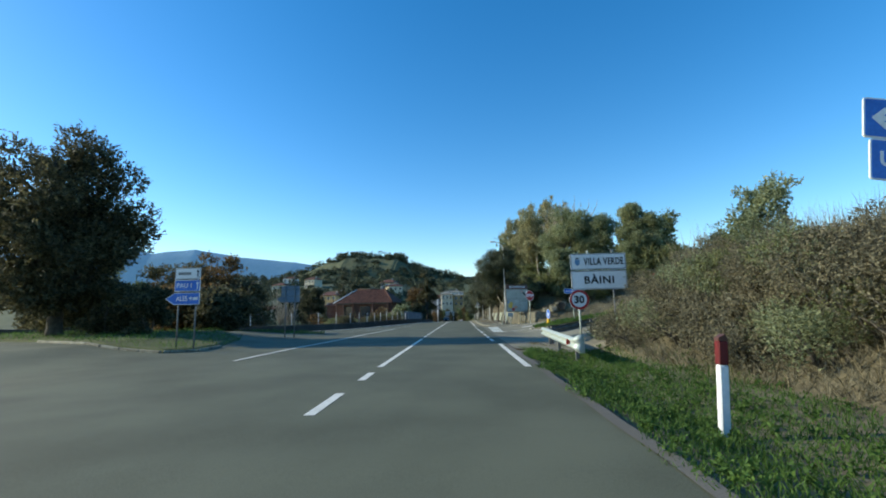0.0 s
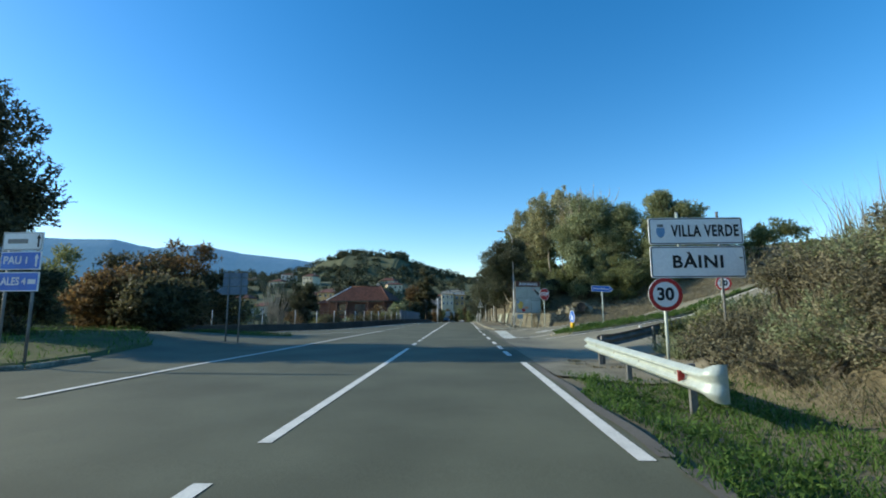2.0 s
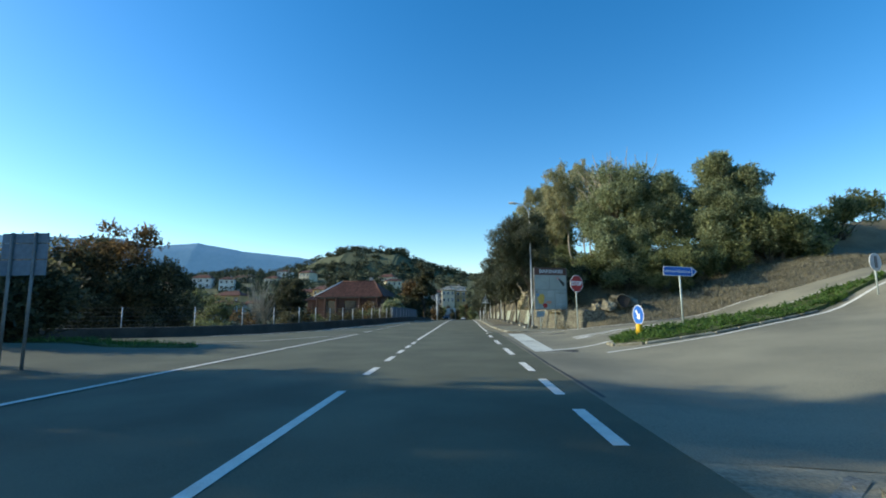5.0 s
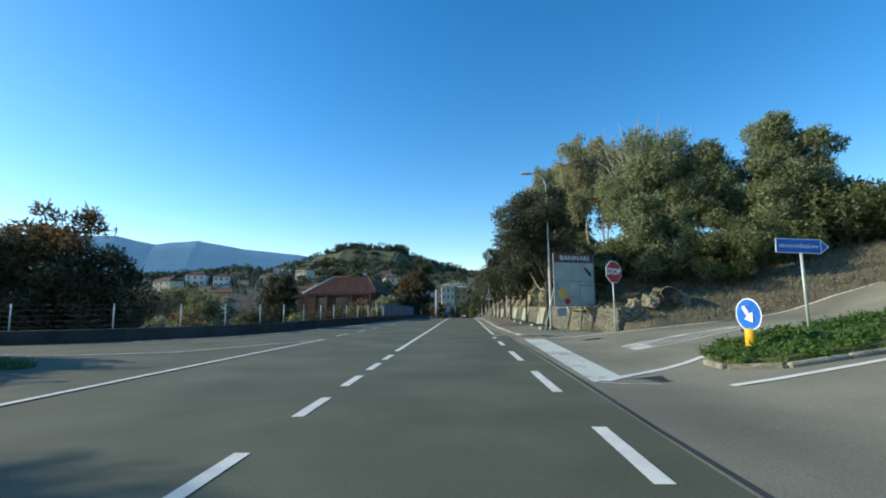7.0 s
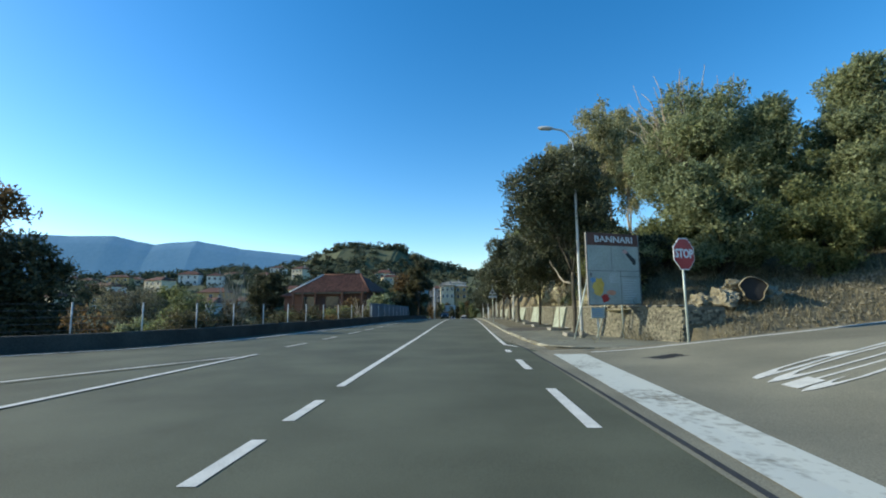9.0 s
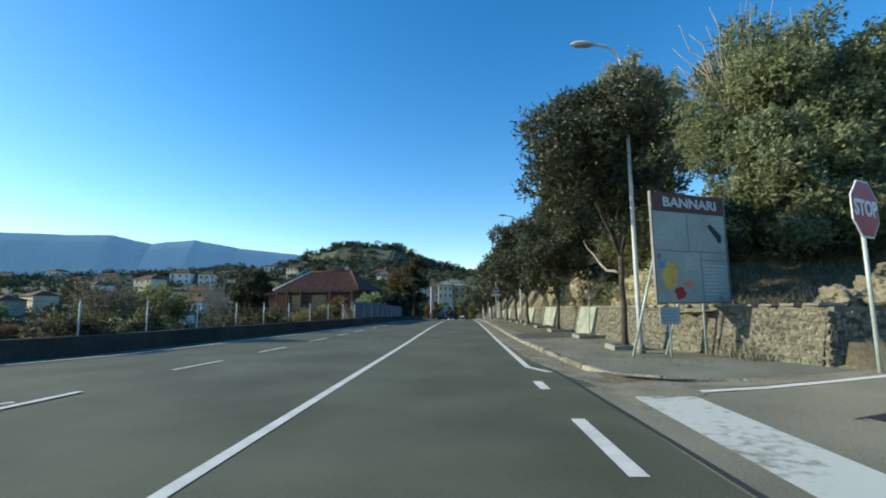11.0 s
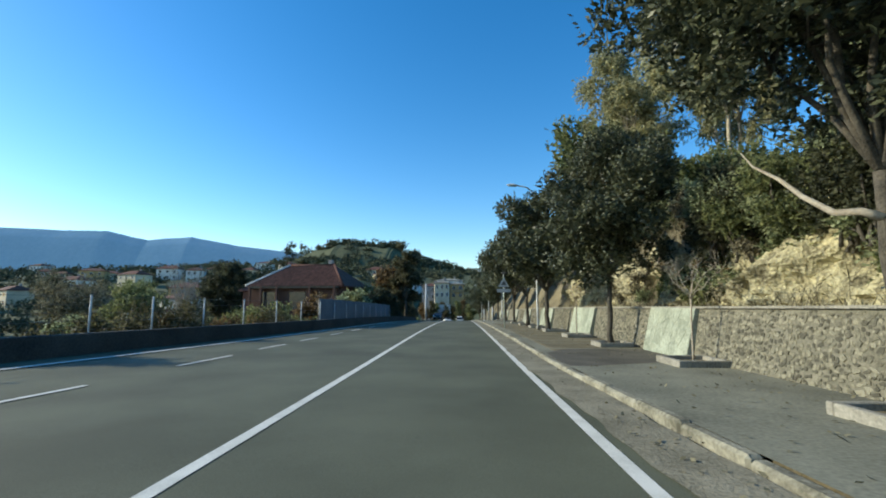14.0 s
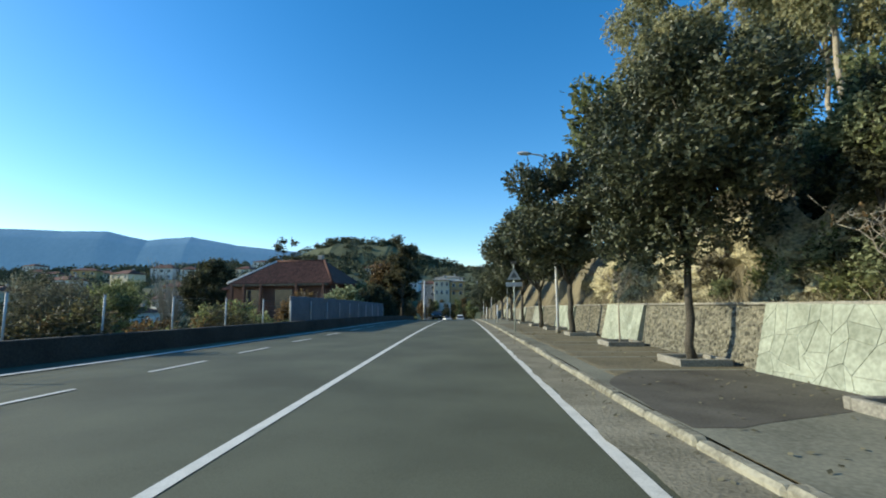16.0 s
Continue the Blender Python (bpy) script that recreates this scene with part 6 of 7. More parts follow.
def island_top(name, poly, lift, label):
    c = (sum(p[0] for p in poly) / len(poly), sum(p[1] for p in poly) / len(poly))
    fine = []
    for (ax, ay), (bx, by) in zip(poly, poly[1:] + poly[:1]):
        n = max(1, int(math.hypot(bx - ax, by - ay) / 0.7))
        fine += [(ax + (bx - ax) * k / n, ay + (by - ay) * k / n) for k in range(n)]
    vs, fs = [], []
    rings = (1.0, 0.97, 0.8, 0.55, 0.28)
    for r in rings:
        for x, y in fine:
            px, py = c[0] + (x - c[0]) * r, c[1] + (y - c[1]) * r
            vs.append((px, py, land(px, py) + (0.0 if r == 1.0 else lift)))
    n = len(fine)
    vs.append((c[0], c[1], land(*c) + lift + 0.04))
    for k in range(len(rings) - 1):
        fs += [(k * n + i, k * n + (i + 1) % n, (k + 1) * n + (i + 1) % n, (k + 1) * n + i) for i in range(n)]
    fs += [((len(rings) - 1) * n + i, (len(rings) - 1) * n + (i + 1) % n, len(vs) - 1) for i in range(n)]
    ob = part(name, mesh_of(name, vs, fs, M["grass"]), M["grass"], None)
    return tagged(ob, label, "traffic island", kind="structure")


def island_kerb(pts, label):
    t = thing("island_kerb", pose(0, 0, 0), label, "kerb", kind="structure")
    for (ax, ay), (bx, by) in zip(pts, pts[1:]):
        n = max(1, round(math.hypot(bx - ax, by - ay)))
        for k in range(n):
            p = (ax + (bx - ax) * k / n, ay + (by - ay) * k / n)
            q = (ax + (bx - ax) * (k + 1) / n, ay + (by - ay) * (k + 1) / n)
            l = math.hypot(q[0] - p[0], q[1] - p[1])
            za, zb = land(*p), land(*q)
            ob = part("kerb_stone", kme, None, t)
            ob.matrix_basis = pose(p[0], p[1], za - 0.02, math.degrees(math.atan2(zb - za, l)), 0, math.degrees(math.atan2(-(q[0] - p[0]), q[1] - p[1]))) @ Matrix.Diagonal((0.8, l, 1, 1))


island_top("island", ISLAND, 0.12, "raised grass island between the two arms of the side road")
island_kerb([(6.86, 25.4), (6.82, 24.7), (7.5, 24.22), (9.6, 24.35), (14, 26.1)], "rough concrete kerb of the grass island")
island_top("island", ISLAND_L, 0.1, "raised grass island at the junction")
island_kerb([(-14.7, 12.9), (-10.2, 10.6), (-7.6, 9.9), (-6.95, 10.7), (-7.15, 12.5)], "pale concrete kerb of the junction island")
island_top("island", ISLAND_B, 0.06, "low grass patch beyond the junction")


def poly_area(poly):
    x0, x1 = min(p[0] for p in poly), max(p[0] for p in poly)
    y0, y1 = min(p[1] for p in poly), max(p[1] for p in poly)

    def f(rng):
        x, y = rng.uniform(x0, x1), rng.uniform(y0, y1)
        return (x, y) if in_poly(x, y, poly) else None
    return f


blades("verge_grass", 30000, verge_area, 0.085, 0.006, "grass_blade", "fresh green grass on the verge", 1)
weed_spots = []
rw2 = np.random.default_rng(51)
while len(weed_spots) < 420:
    p = verge_area(rw2)
    if p:
        weed_spots.append((p[0], p[1], land(*p) + 0.04, 0.09, 0.09, 0.05))
tagged(part("verge_weeds", quads_mesh("verge_weeds", leaf_cloud(rw2, weed_spots, 15000, 0.026, shell=0.1, tri=False), M["grass_blade"]), M["grass_blade"], None), "low broad-leaved weeds among the verge grass", "weeds", kind="stuff")
weed_spots = []
island_pick = poly_area(ISLAND)
while len(weed_spots) < 260:
    p = island_pick(rw2)
    if p:
        weed_spots.append((p[0], p[1], land(*p) + 0.14, 0.2, 0.2, 0.07))
tagged(part("island_weeds", quads_mesh("island_weeds", leaf_cloud(rw2, weed_spots, 16000, 0.045, shell=0.1, tri=False), M["grass_blade"]), M["grass_blade"], None), "bushy green weeds on the grass island", "weeds", kind="stuff")
blades("island_grass", 16000, poly_area([(x, y) for x, y in ISLAND]), 0.17, 0.010, "grass_blade", "thick green grass and weeds on the island", 2)
blades("junction_grass", 9000, poly_area(ISLAND_L), 0.22, 0.012, "grass_blade", "short grass on the junction island", 3)
blades("junction_grass", 3000, poly_area(ISLAND_B), 0.2, 0.012, "grass_blade", "short grass patch beyond the junction", 4)


def bank_area(rng):
    x, y = rng.uniform(7.0, 14.5), rng.uniform(-4, 12.8)
    if x + 0.12 * (y - 6) < 7.1 or (y > 11 and x < 7.6 + (y - 11) * 0.9):
        return None
    return x, y


blades("dry_stalks", 34000, bank_area, 0.36, 0.006, "dry_leaf", "tall dry stalks and brambles covering the bank", 5, 0.9)
def reed_area(rng):
    p = bank_area(rng)
    return p if p and p[0] + 0.12 * (p[1] - 6) > 8.1 and noise.noise((p[0] * 0.8, p[1] * 0.8, 2)) > -0.15 else None


blades("tall_stalks", 20000, reed_area, 1.0, 0.006, "dry_leaf", "tall upright dry stalks on the bank", 15, 0.16)
def slope_area(rng):
    x, y = rng.uniform(8.3, 26), rng.uniform(35.4, 43)
    return (x, y) if x > 8.1 + wall_bend(y) else None


blades("dry_grass", 20000, slope_area, 0.2, 0.010, "dry_leaf", "dry grass on the stony slope", 6)
WEEDS = [(5.05, 13.6, 0.10), (5.0, 12.9, 0.13), (5.34, 12.47, 0.10), (5.9, 12.7, 0.10)]


def tuft_area(rng):
    x, y, s = WEEDS[int(rng.integers(len(WEEDS)))]
    return rng.normal(x, s), rng.normal(y, s * 0.7)


blades("roadside_weeds", 620, tuft_area, 0.06, 0.014, "dry_leaf", "sparse weeds on the gravel by the barrier", 7)

gravel_patch = sheet("gravel_patch", 3.95, 7.6, 10.6, 14.25, 0.0, M["gravel"], "dusty gravel patch behind the barrier's end", "gravel", 0.4, 0.4)
blades("barrier_weeds", 9000, poly_area([(7.6, 14.7), (13.2, 18.9), (15, 18), (12, 14.5), (7.4, 13)]), 0.4, 0.012, "olive_leaf", "rank weeds behind the side road's barrier", 17, 0.6)
for k, (x, y, r, h) in enumerate(((8.5, 14.75, 0.7, 0.85), (9.5, 15.4, 0.8, 1.0), (10.6, 16.3, 0.8, 0.95), (9.7, 14.6, 0.8, 1.1), (11.5, 16.6, 0.9, 1.1))):
    shrub("barrier_shrub", x, y, "pale green shrub growing behind the barrier", r, r * 0.8, h, 5200, 0.05, "olive_leaf" if k % 2 else "tree_leaf", 760 + k, 0.36, 12)
rb = random.Random(21)
for k in range(116):
    y = rb.uniform(-3, 11.5)
    x = rb.choice((rb.uniform(7.5, 9.6), rb.uniform(8.0, 13.5))) - 0.12 * (y - 6)
    if y > 11.2:
        continue
    m = rb.choice(("dry_leaf", "bramble", "bramble", "olive_leaf", "bramble", "dry_leaf", "tree_leaf") if x > 9.4 else ("bramble", "bramble", "bramble", "olive_leaf", "tree_leaf"))
    shrub("bank_bramble", x, y, "tangled dry bramble on the bank" if m != "olive_leaf" else "grey-green shrub on the bank", rb.uniform(0.7, 1.3), rb.uniform(0.8, 1.4), rb.uniform(0.8, 1.6) * (1.0 if x > 8.6 else 0.7), 4000, 0.027, m, 600 + k, 0.40, 14, stems=6, group="brambles on the bank")
tree("wild_olive", 11.2, 9.0, land(11.2, 9.0), "young grey-green wild olive on top of the bank", (0, 0, 1.7, 1.0, 0.9, 1.55), 22, 0.42, 9000, 0.05, "olive_leaf", 701, (0.05, 0.5), limbs=6, twigs=12)
tree("wild_olive", 12.6, 3.2, land(12.6, 3.2), "bushy wild olive on top of the bank", (0, 0, 1.3, 1.6, 1.4, 1.4), 26, 0.5, 12000, 0.05, "tree_leaf", 702, (0.06, 0.4), limbs=6, twigs=12)
for k, (x, y, r, h) in enumerate(((8.6, 12.4, 1.2, 1.0), (10.2, 13.6, 1.3, 1.2), (11.8, 14.6, 1.3, 1.2), (13.6, 15.4, 1.4, 1.5), (9.4, 11.2, 1.1, 1.3), (15.5, 16.3, 1.6, 1.8), (18, 17.4, 1.8, 2.0), (21, 19.4, 2.0, 2.2))):
    shrub("barrier_shrub", x, y, "green shrub growing behind the barrier", r, r * 0.8, h, 5200, 0.055, "olive_leaf" if k % 2 else "tree_leaf", 720 + k, 0.42, 12)
for k, (x, y, r, h) in enumerate(((13.5, 42.0, 2.0, 2.6), (11.6, 43.2, 1.6, 2.2), (19.0, 40.6, 2.4, 2.8), (22.5, 40.8, 2.6, 3.0), (29, 43, 3, 3.4), (10.4, 48, 1.2, 1.4), (10.8, 52, 1.4, 1.6), (34, 47, 3, 2.6), (11.2, 58, 1.8, 3))):
    shrub("slope_shrub", x, y, "green shrub on the rocky slope", r, r * 0.8, h, 9000, 0.08, "tree_leaf" if k % 3 else "olive_leaf", 740 + k, 0.7, 18)

blades("hill_grass", 16000, lambda r: (r.uniform(9.6, 18), r.uniform(43.5, 62)), 0.6, 0.012, "dry_leaf", "dry grass under the trees above the cutting", 19, 0.4)
rg = random.Random(12)
for k in range(26):
    x, y = rg.uniform(9.9, 14.5), rg.uniform(45, 62)
    shrub("crest_shrub", x, y, "low scrub along the crest of the cutting", 0.9, 0.9, rg.uniform(0.9, 1.7), 2600, 0.06, rg.choice(("olive_leaf", "tree_leaf", "bramble", "dark_leaf")), 900 + k, 0.4, 12, stems=4)

# rock faces above the wall
def rock(x, y, z, sx, sy, sz, seed, label, material="rock"):
    bm = bmesh.new()
    bmesh.ops.create_icosphere(bm, subdivisions=4, radius=1)
    for v in bm.verts:
        d = v.co.normalized()
        k = 1 + 0.45 * noise.noise(d * 1.7 + Vector((seed, 0, 0))) + 0.35 * abs(noise.noise(d * 3.3 + Vector((0, seed, 0)))) - 0.25 * abs(noise.noise(d * 7 + Vector((0, 0, seed))))
        v.co = Vector((d.x * sx * k, d.y * sy * k, d.z * sz * k))
    t = part("rock_outcrop", bm, M[material], None, at=pose(x, y, z))
    return tagged(t, label, "rock", kind="structure")


# the cut face: one weathered sheet of yellow rock from the wall's back up to the wood
cys = steps((38.5, 64, 0.11))
vs, fs = [], []
for j, y in enumerate(cys):
    top = 2.5 * smooth(y, 39.5, 42.6) + 0.25
    top *= 0.75 + 0.35 * noise.noise((y * 0.45, 2, 0)) + 0.12 * noise.noise((y * 1.6, 5, 0))
    for i in range(31):
        u = i / 30
        z = road_z(y) + 1.0 + top * u
        bulge = 0.9 * noise.noise((y * 0.5, u * 1.6, 7)) + 0.45 * abs(noise.noise((y * 1.4, u * 4.0, 3))) + 0.5 * abs(noise.noise((y * 2.3, u * 5.0, 1))) + 0.16 * abs(noise.noise((y * 7.3, u * 15.0, 4)))
        vs.append((8.05 + 0.75 * u ** 1.4 + bulge * (0.25 + 0.75 * math.sin(math.pi * min(1, u + 0.15))), y, z))
    if j:
        fs += [(31 * j - 31 + i, 31 * j + i, 31 * j + i + 1, 31 * j - 30 + i) for i in range(30)]
tagged(part("rock_face", mesh_of("rock_face", vs, fs, M["rock"]), M["rock"], None), "weathered yellow rock cutting above the stone wall", "rock", kind="structure")
blades("ledge_grass", 3500, lambda r: (r.uniform(7.8, 8.9), r.uniform(37, 62)), 0.45, 0.008, "dry_leaf", "dry grass behind the wall's coping", 9)
rr = random.Random(4)
for k in range(58):
    y = rr.choice((rr.uniform(40.5, 42.6), rr.uniform(46.2, 49.6), rr.uniform(46.2, 49.6), rr.uniform(54, 62)))
    u = rr.random()
    shrub("ledge_shrub", 8.6 + 1.6 * u, y, "small grey-green shrub clinging to the rock face", 0.8, 0.8, 1.1, 1900, 0.05, rr.choice(("olive_leaf", "dark_leaf", "tree_leaf", "dark_leaf")), 800 + k, 0.32, 8, z=road_z(y) + 1.0 + 2.6 * u, stems=4)
for k in range(26):
    y = rr.uniform(41.5, 47)
    shrub("crest_shrub", 8.75 + rr.uniform(-0.2, 0.7), y, "scrub hanging over the edge of the cutting", 0.75, 0.7, 1.3, 2600, 0.05, rr.choice(("olive_leaf", "dark_leaf", "tree_leaf", "dark_leaf")), 1400 + k, 0.38, 10, z=road_z(y) + 2.3 + rr.uniform(-0.1, 1.5), stems=4)
for k in range(16):
    y = rr.choice((rr.uniform(42.8, 46), rr.uniform(49.8, 54)))
    u = rr.random()
    shrub("ledge_shrub", 8.25 + 0.6 * u, y, "dry tuft clinging to the rock face", 0.4, 0.4, 0.55, 700, 0.045, rr.choice(("olive_leaf", "dry_leaf", "bramble")), 1600 + k, 0.2, 6, z=road_z(y) + 1.05 + 1.9 * u, stems=3)
rock(10.6, 37.2, land(10.6, 37.2) + 0.2, 0.36, 0.5, 0.36, 40, "pale rough rock beside a drain hole on the slope", "gravel")
rock(10.0, 37.45, land(10.0, 37.45) + 0.1, 0.30, 0.45, 0.28, 43, "pale rough rock beside a drain hole on the slope", "gravel")
rock(12.1, 37.15, land(12.1, 37.15) + 0.1, 0.3, 0.3, 0.3, 47, "pale rocks round a drain hole on the slope", "gravel")
rock(11.45, 37.45, land(11.45, 37.2) + 0.55, 0.6, 0.3, 0.22, 49, "pale rocks round a drain hole on the slope", "gravel")
pp = thing("drain_pipe", pose(11.35, 36.75, 1.62, 0, 0, -25), "dark mouth of a drain hole in the slope", "pipe")
mouth = [(0.34 * math.cos(a) * (1 + 0.16 * math.sin(3 * a) + 0.08 * math.sin(7 * a)), 0.40 * math.sin(a) * (1 + 0.1 * math.cos(2 * a + 1))) for a in [2 * math.pi * k / 22 for k in range(22)]]
bm = bmesh.new()
ra, rb_, rc = [[bm.verts.new((x * f, y, z * f)) for x, z in mouth] for f, y in ((1.05, 0.05), (1.0, 0.0), (0.97, 0.7))]
for k in range(22):
    bm.faces.new((ra[k], ra[(k + 1) % 22], rb_[(k + 1) % 22], rb_[k]))
    bm.faces.new((rb_[k], rb_[(k + 1) % 22], rc[(k + 1) % 22], rc[k]))
part("pipe", bm, M["gravel"], pp)
# black plate closes the hole, standing for the darkness within
part("mouth", plate([(x * 0.96, z * 0.96) for x, z in mouth], 0.16, 0.2), M["black"], pp, "black plate for the dark inside of the hole")
rs = np.random.default_rng(8)
q = []
for _ in range(1500):
    x, y = rs.uniform(9.3, 24), rs.uniform(35.2, 41)
    s = rs.uniform(0.02, 0.085)
    z = land(x, y)
    q.append(((x, y, z), s))
vs, fs = [], []
for (x, y, z), s in q:
    b = len(vs)
    for dx, dy, dz in ((1, 0, 0), (0, 1, 0), (-1, 0, 0), (0, -1, 0), (0, 0, 0.8), (0, 0, -0.5)):
        vs.append((x + dx * s * rs.uniform(0.7, 1.3), y + dy * s * rs.uniform(0.7, 1.3), z + dz * s))
    fs += [(b, b + 1, b + 4), (b + 1, b + 2, b + 4), (b + 2, b + 3, b + 4), (b + 3, b, b + 4), (b + 1, b, b + 5), (b + 2, b + 1, b + 5), (b + 3, b + 2, b + 5), (b, b + 3, b + 5)]
tagged(part("slope_stones", mesh_of("slope_stones", vs, fs, M["gravel"]), M["gravel"], None), "loose pale stones on the slope", "stones", kind="stuff")

# fallen leaves on the pavement and in the gutter
rl = np.random.default_rng(3)
n = 1500
p = np.stack([rl.uniform(3.75, 7.2, n), rl.uniform(36.5, 62, n), np.zeros(n)], 1)
keep = (p[:, 0] > 6.5) | (p[:, 0] < 4.3) | (rl.random(n) < 0.45)
p = p[keep]
p[:, 2] = [road_z(b) + (0.102 if a > 4.6 else 0.02) + 0.01 * rl.random() for a, b in p[:, :2]]
a = rl.random(len(p)) * 6.28
u = np.stack([np.cos(a), np.sin(a), rl.normal(size=len(p)) * 0.3], 1) * 0.035
w = np.stack([-np.sin(a), np.cos(a), rl.normal(size=len(p)) * 0.3], 1) * 0.018
tagged(part("fallen_leaves", quads_mesh("fallen_leaves", np.stack([p - u, p + w, p + u, p - w], 1), M["bramble"]), M["bramble"], None), "brown fallen leaves on pavement and gutter", "leaves", kind="stuff")

# ---------------------------------------------------------------- stone retaining wall
WX = 7.18


def wall_top(y):
    return road_z(y) + 1.20 - 0.0 * y


def wall_face(y, h, slab=False):
    """x of the wall's face at height h above its foot."""
    return WX + (0.42 if slab else 0.20) * h / 1.1 - (0.12 if slab else 0.0)


SLABS = [(45.5, 47.8), (52.9, 56.0), (60.6, 64.1), (68.5, 71.5), (76, 79), (84, 87), (92, 95)]
wall = thing("stone_wall", pose(0, 0, 0), "rubble stone retaining wall with pale slab-faced buttresses", "wall", kind="structure")
vs, fs = [], []
wy = steps((36.4, 41.2, 0.25), (41.2, 70, 0.5), (70, 150, 4))
for j, y in enumerate(wy):
    z = road_z(y)
    for x, h in ((WX + 0.05, -0.2), (WX + 0.06, 0.1), (WX + 0.26, 1.16), (WX + 0.26, 1.2), (WX + 0.62, 1.2), (WX + 0.62, -0.2)):
        vs.append((x + wall_bend(y), y, z + h))
    if j:
        fs += [(6 * j - 6 + i, 6 * j + i, 6 * j + i + 1, 6 * j - 5 + i) for i in range(5)]
fs += [tuple(range(6)), tuple(6 * (len(wy) - 1) + i for i in range(5, -1, -1))]
part("core", mesh_of("core", vs, fs, M["mortar"]), M["mortar"], wall)
cop = bmesh.new()
for k in range(130):
    y = 36.4 + k * 0.4
    o = wall_bend(y + 0.2)
    box(cop, WX + 0.2 + o, WX + 0.66 + o, y + 0.002, y + 0.398, road_z(y + 0.2) + 1.2, road_z(y + 0.2) + 1.24 + 0.008 * noise.noise((k * 0.7, 0, 0)))
part("coping", cop, M["concrete"], wall, "thin mortar coping")
# end face toward the side road
part("end_face", plate([(WX + 0.06, -0.1), (WX + 0.25, 1.17), (WX + 1.4, 1.17), (WX + 1.4, -0.1)], 36.25, 36.4), M["mortar"], wall, at=pose(wall_bend(36.35), 0, road_z(36.4)))

rz_ = random.Random(17)


def stone_data(seed, depth=0.014):
    r = random.Random(seed)
    n = r.choice((4, 5, 5, 6))
    pts = [(0.5 * math.cos(2 * math.pi * (k + 0.55 * r.random()) / n) * r.uniform(0.82, 1.2), 0.5 * math.sin(2 * math.pi * (k + 0.55 * r.random()) / n) * r.uniform(0.82, 1.2)) for k in range(n)]
    v = [(0.05, a, b) for a, b in pts] + [(-depth * 0.55, a * 0.96, b * 0.96) for a, b in pts] + [(-depth * r.uniform(0.7, 1.2), a * 0.86, b * 0.86) for a, b in pts]
    f = []
    for ring in range(2):
        f += [(ring * n + k, ring * n + (k + 1) % n, ring * n + n + (k + 1) % n, ring * n + n + k) for k in range(n)]
    f.append(tuple(2 * n + k for k in range(n)))
    return v, f


def in_slab(y):
    return any(a - 0.05 < y < b + 0.05 for a, b in SLABS)


kinds = [stone_data(s) for s in range(9)]
stone_meshes = [mesh_of("stone", v, f, M["stone"]) for v, f in kinds]
singles, rest_v, rest_f = 0, [], []
h = 0.04
course = 0
spots = []
while h < 1.14:
    ch = rz_.uniform(0.045, 0.09)
    y = 36.25
    while y < 75:
        w = rz_.choice((rz_.uniform(0.04, 0.09), rz_.uniform(0.07, 0.17)))
        spots.append((y + w / 2, h + ch / 2 + rz_.uniform(-0.035, 0.035), w * rz_.uniform(0.85, 1.15), ch * rz_.uniform(0.85, 1.35)))
        y += w * math.cos(math.atan(wall_bend(y) - wall_bend(y + 1)))
    h += ch
for y, h, w, ch in spots:
    if in_slab(y):
        continue
    k = rz_.randrange(9)
    x, z = WX + wall_bend(y) + 0.045 + 0.19 * h, road_z(y) + h
    turn = math.atan((wall_bend(y - 0.1) - wall_bend(y + 0.1)) / 0.2)
    m = Matrix.Translation((x, y, z)) @ Matrix.Rotation(turn, 4, "Z") @ Matrix.Rotation(radians(10), 4, "Y") @ Matrix.Rotation(radians(rz_.uniform(-25, 25)), 4, "X") @ Matrix.Diagonal((rz_.uniform(0.6, 1.3), w, ch, 1))
    if 44.3 < y < 45.4 and singles < 150 or 47.9 < y < 49.1 and singles < 290:
        ob = part("stone", stone_meshes[k], None, wall)
        ob.matrix_basis = m
        singles += 1
    else:
        b = len(rest_v)
        v, f = kinds[k]
        rest_v += [tuple(m @ Vector(c)) for c in v]
        rest_f += [tuple(b + i for i in ff) for ff in f]
tagged(part("rubble_stones", mesh_of("rubble_stones", rest_v, rest_f, M["stone_many"]), M["stone_many"], wall), kind="stuff")
ends_v, ends_f = [], []
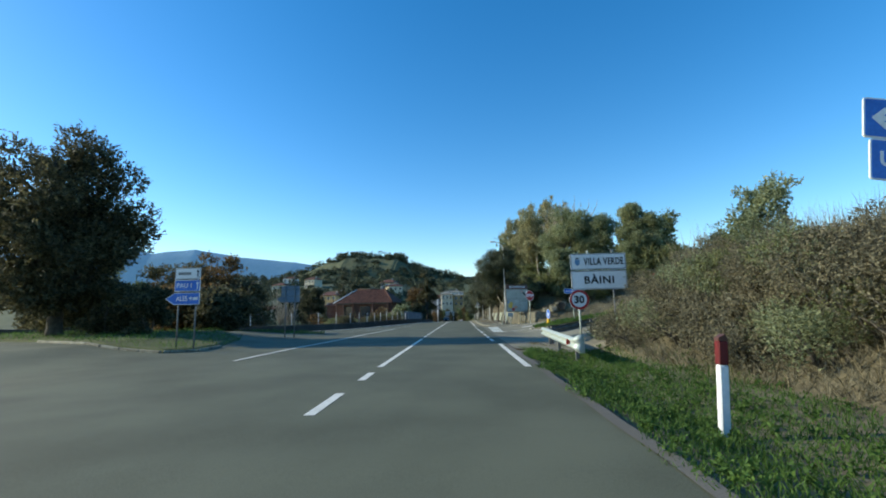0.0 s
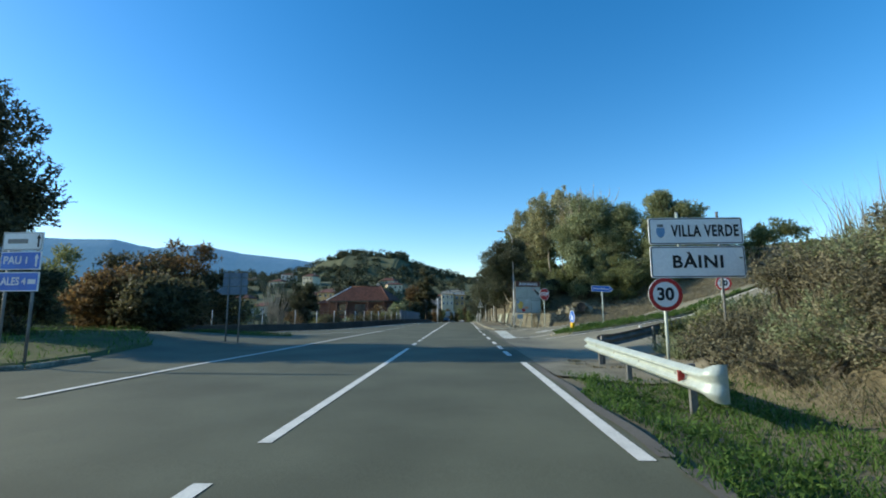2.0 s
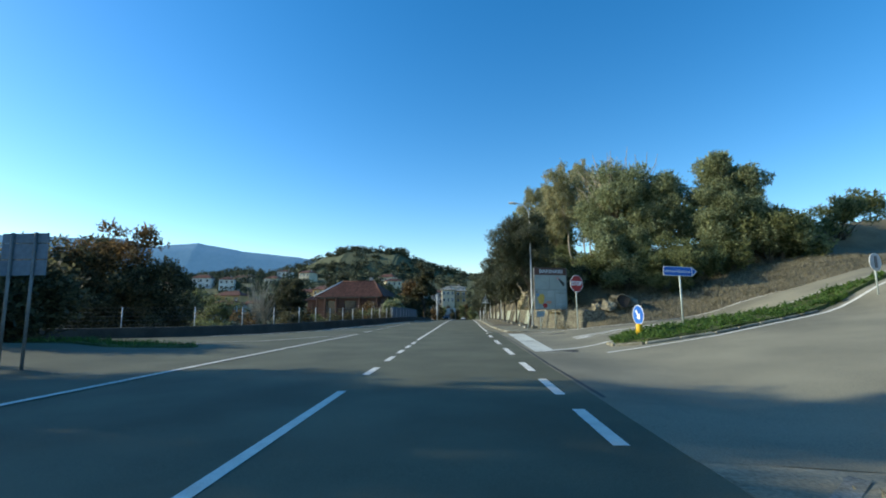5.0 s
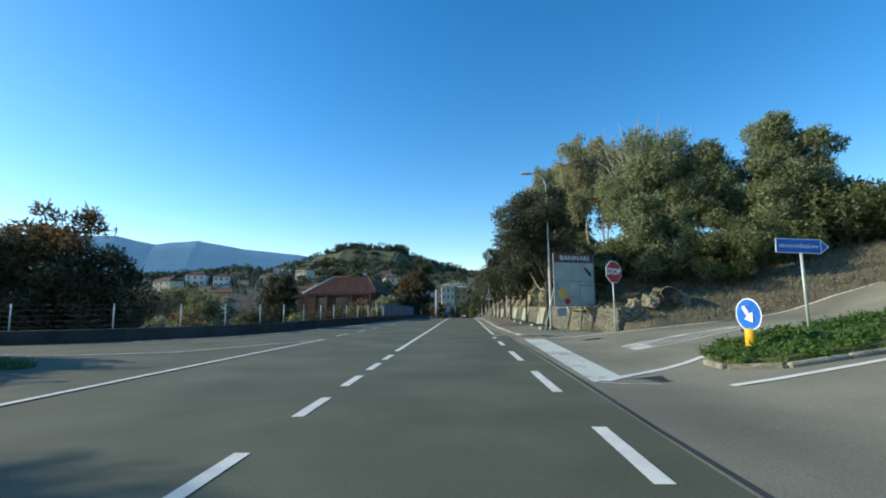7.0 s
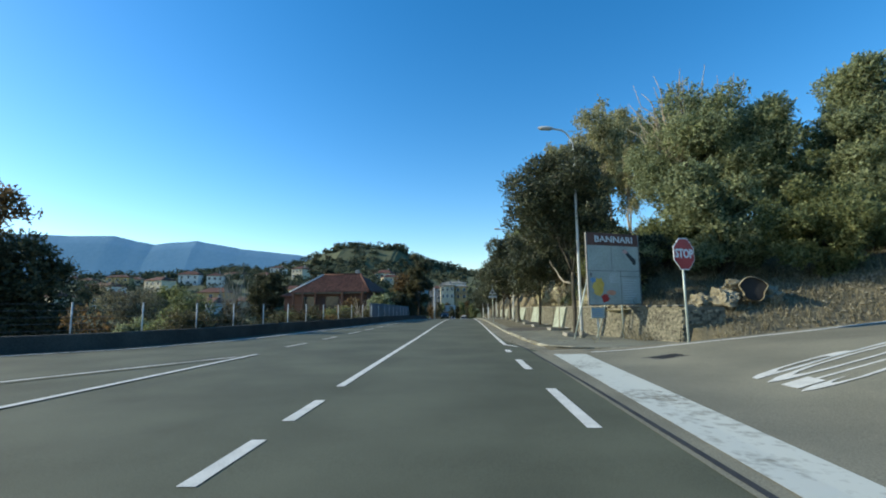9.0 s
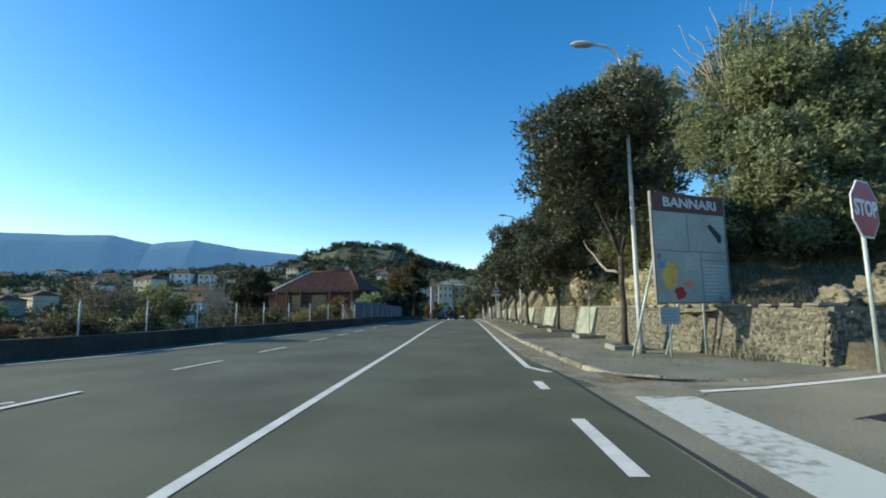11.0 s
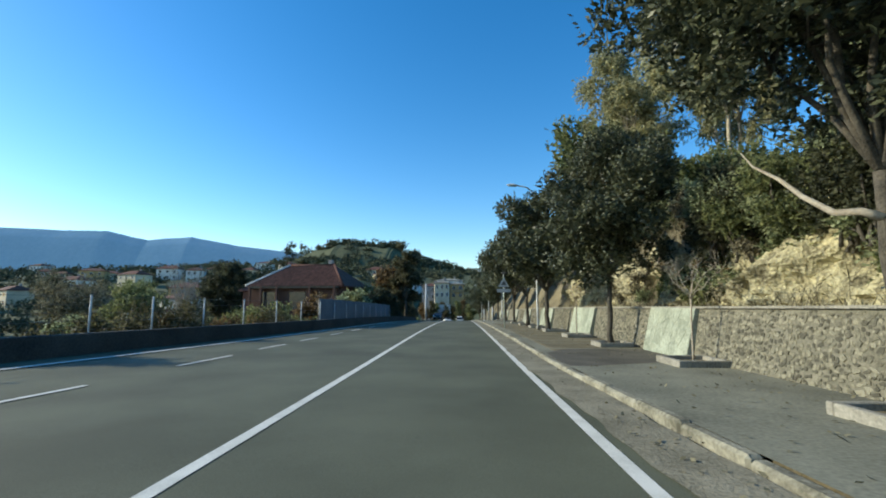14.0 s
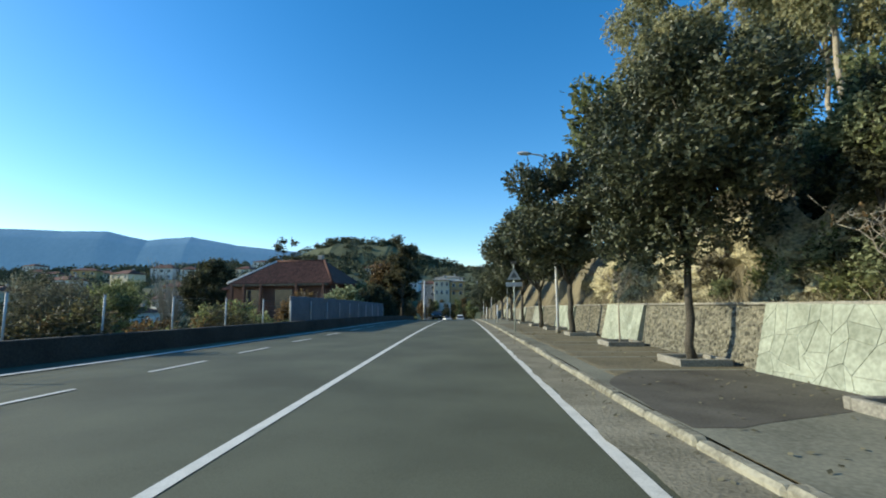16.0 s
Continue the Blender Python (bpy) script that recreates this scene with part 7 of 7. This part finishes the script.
for q in range(150):
    k = rz_.randrange(9)
    v, f = kinds[k]
    m = Matrix.Translation((WX + wall_bend(36.35) + 0.12 + 0.088 * (q % 15) + rz_.uniform(-0.02, 0.02), 36.24, road_z(36.3) + 0.05 + 0.108 * (q // 15) + rz_.uniform(-0.03, 0.03))) @ Matrix.Rotation(radians(90), 4, "Z") @ Matrix.Diagonal((rz_.uniform(0.6, 1.3), rz_.uniform(0.08, 0.14), rz_.uniform(0.09, 0.14), 1))
    b = len(ends_v)
    ends_v += [tuple(m @ Vector(c)) for c in v]
    ends_f += [tuple(b + i for i in ff) for ff in f]
tagged(part("rubble_stones", mesh_of("rubble_stones", ends_v, ends_f, M["stone_many"]), M["stone_many"], wall), kind="stuff")

# slab-faced buttresses: irregular flagstones over a sloping backing
for a, b in SLABS:
    bt = part("buttress", plate([(WX - 0.14, -0.1), (WX + 0.18, 1.21), (WX + 0.5, 1.21), (WX + 0.5, -0.1)], a, b), M["pale_mortar"], wall, "sloping slab-faced buttress", at=pose(0, 0, road_z((a + b) / 2)))
    if a > 64:
        continue
    sl = math.atan2(0.32, 1.31)
    rows_n, cols_n = 5, max(2, round((b - a) / 0.30))
    for i in range(rows_n):
        for j in range(cols_n):
            off = 0.2 * (i % 2)
            y0, y1 = a + (b - a) * j / cols_n, a + (b - a) * (j + 1) / cols_n
            h0, h1 = 1.345 * i / rows_n, 1.345 * (i + 1) / rows_n
            jig = lambda p, q, s: 0.2 * noise.noise((p * 3.73 + s, q * 5.17 + 0.4, a))
            pts = []
            for yy, hh, ii, jj in ((y0, h0, i, j), (y1, h0, i, j + 1), (y1, h1, i + 1, j + 1), (y0, h1, i + 1, j)):
                gy = 0 if jj in (0, cols_n) else jig(ii, jj, 1) * 1.6
                gh = 0 if ii in (0, rows_n) else jig(ii, jj, 9) * 1.6
                pts.append([yy + gy, hh + gh])
            cy, chh = sum(p[0] for p in pts) / 4, sum(p[1] for p in pts) / 4
            pts = [(cy + (p[0] - cy) * 0.98, chh + (p[1] - chh) * 0.98) for p in pts]
            v = []
            for dep, shr in ((0.0, 1.0), (-0.014, 0.985)):
                for yy, hh in pts:
                    yy, hh = cy + (yy - cy) * shr, chh + (hh - chh) * shr
                    v.append((WX - 0.138 + math.sin(sl) * hh + dep * math.cos(sl), yy, -0.1 + math.cos(sl) * hh - dep * math.sin(sl) * -1))
            f = [(4, 5, 6, 7), (0, 1, 5, 4), (1, 2, 6, 5), (2, 3, 7, 6), (3, 0, 4, 7)]
            part("flagstone", mesh_of("flagstone", v, f, M["slab_stone"]), M["slab_stone"], bt)
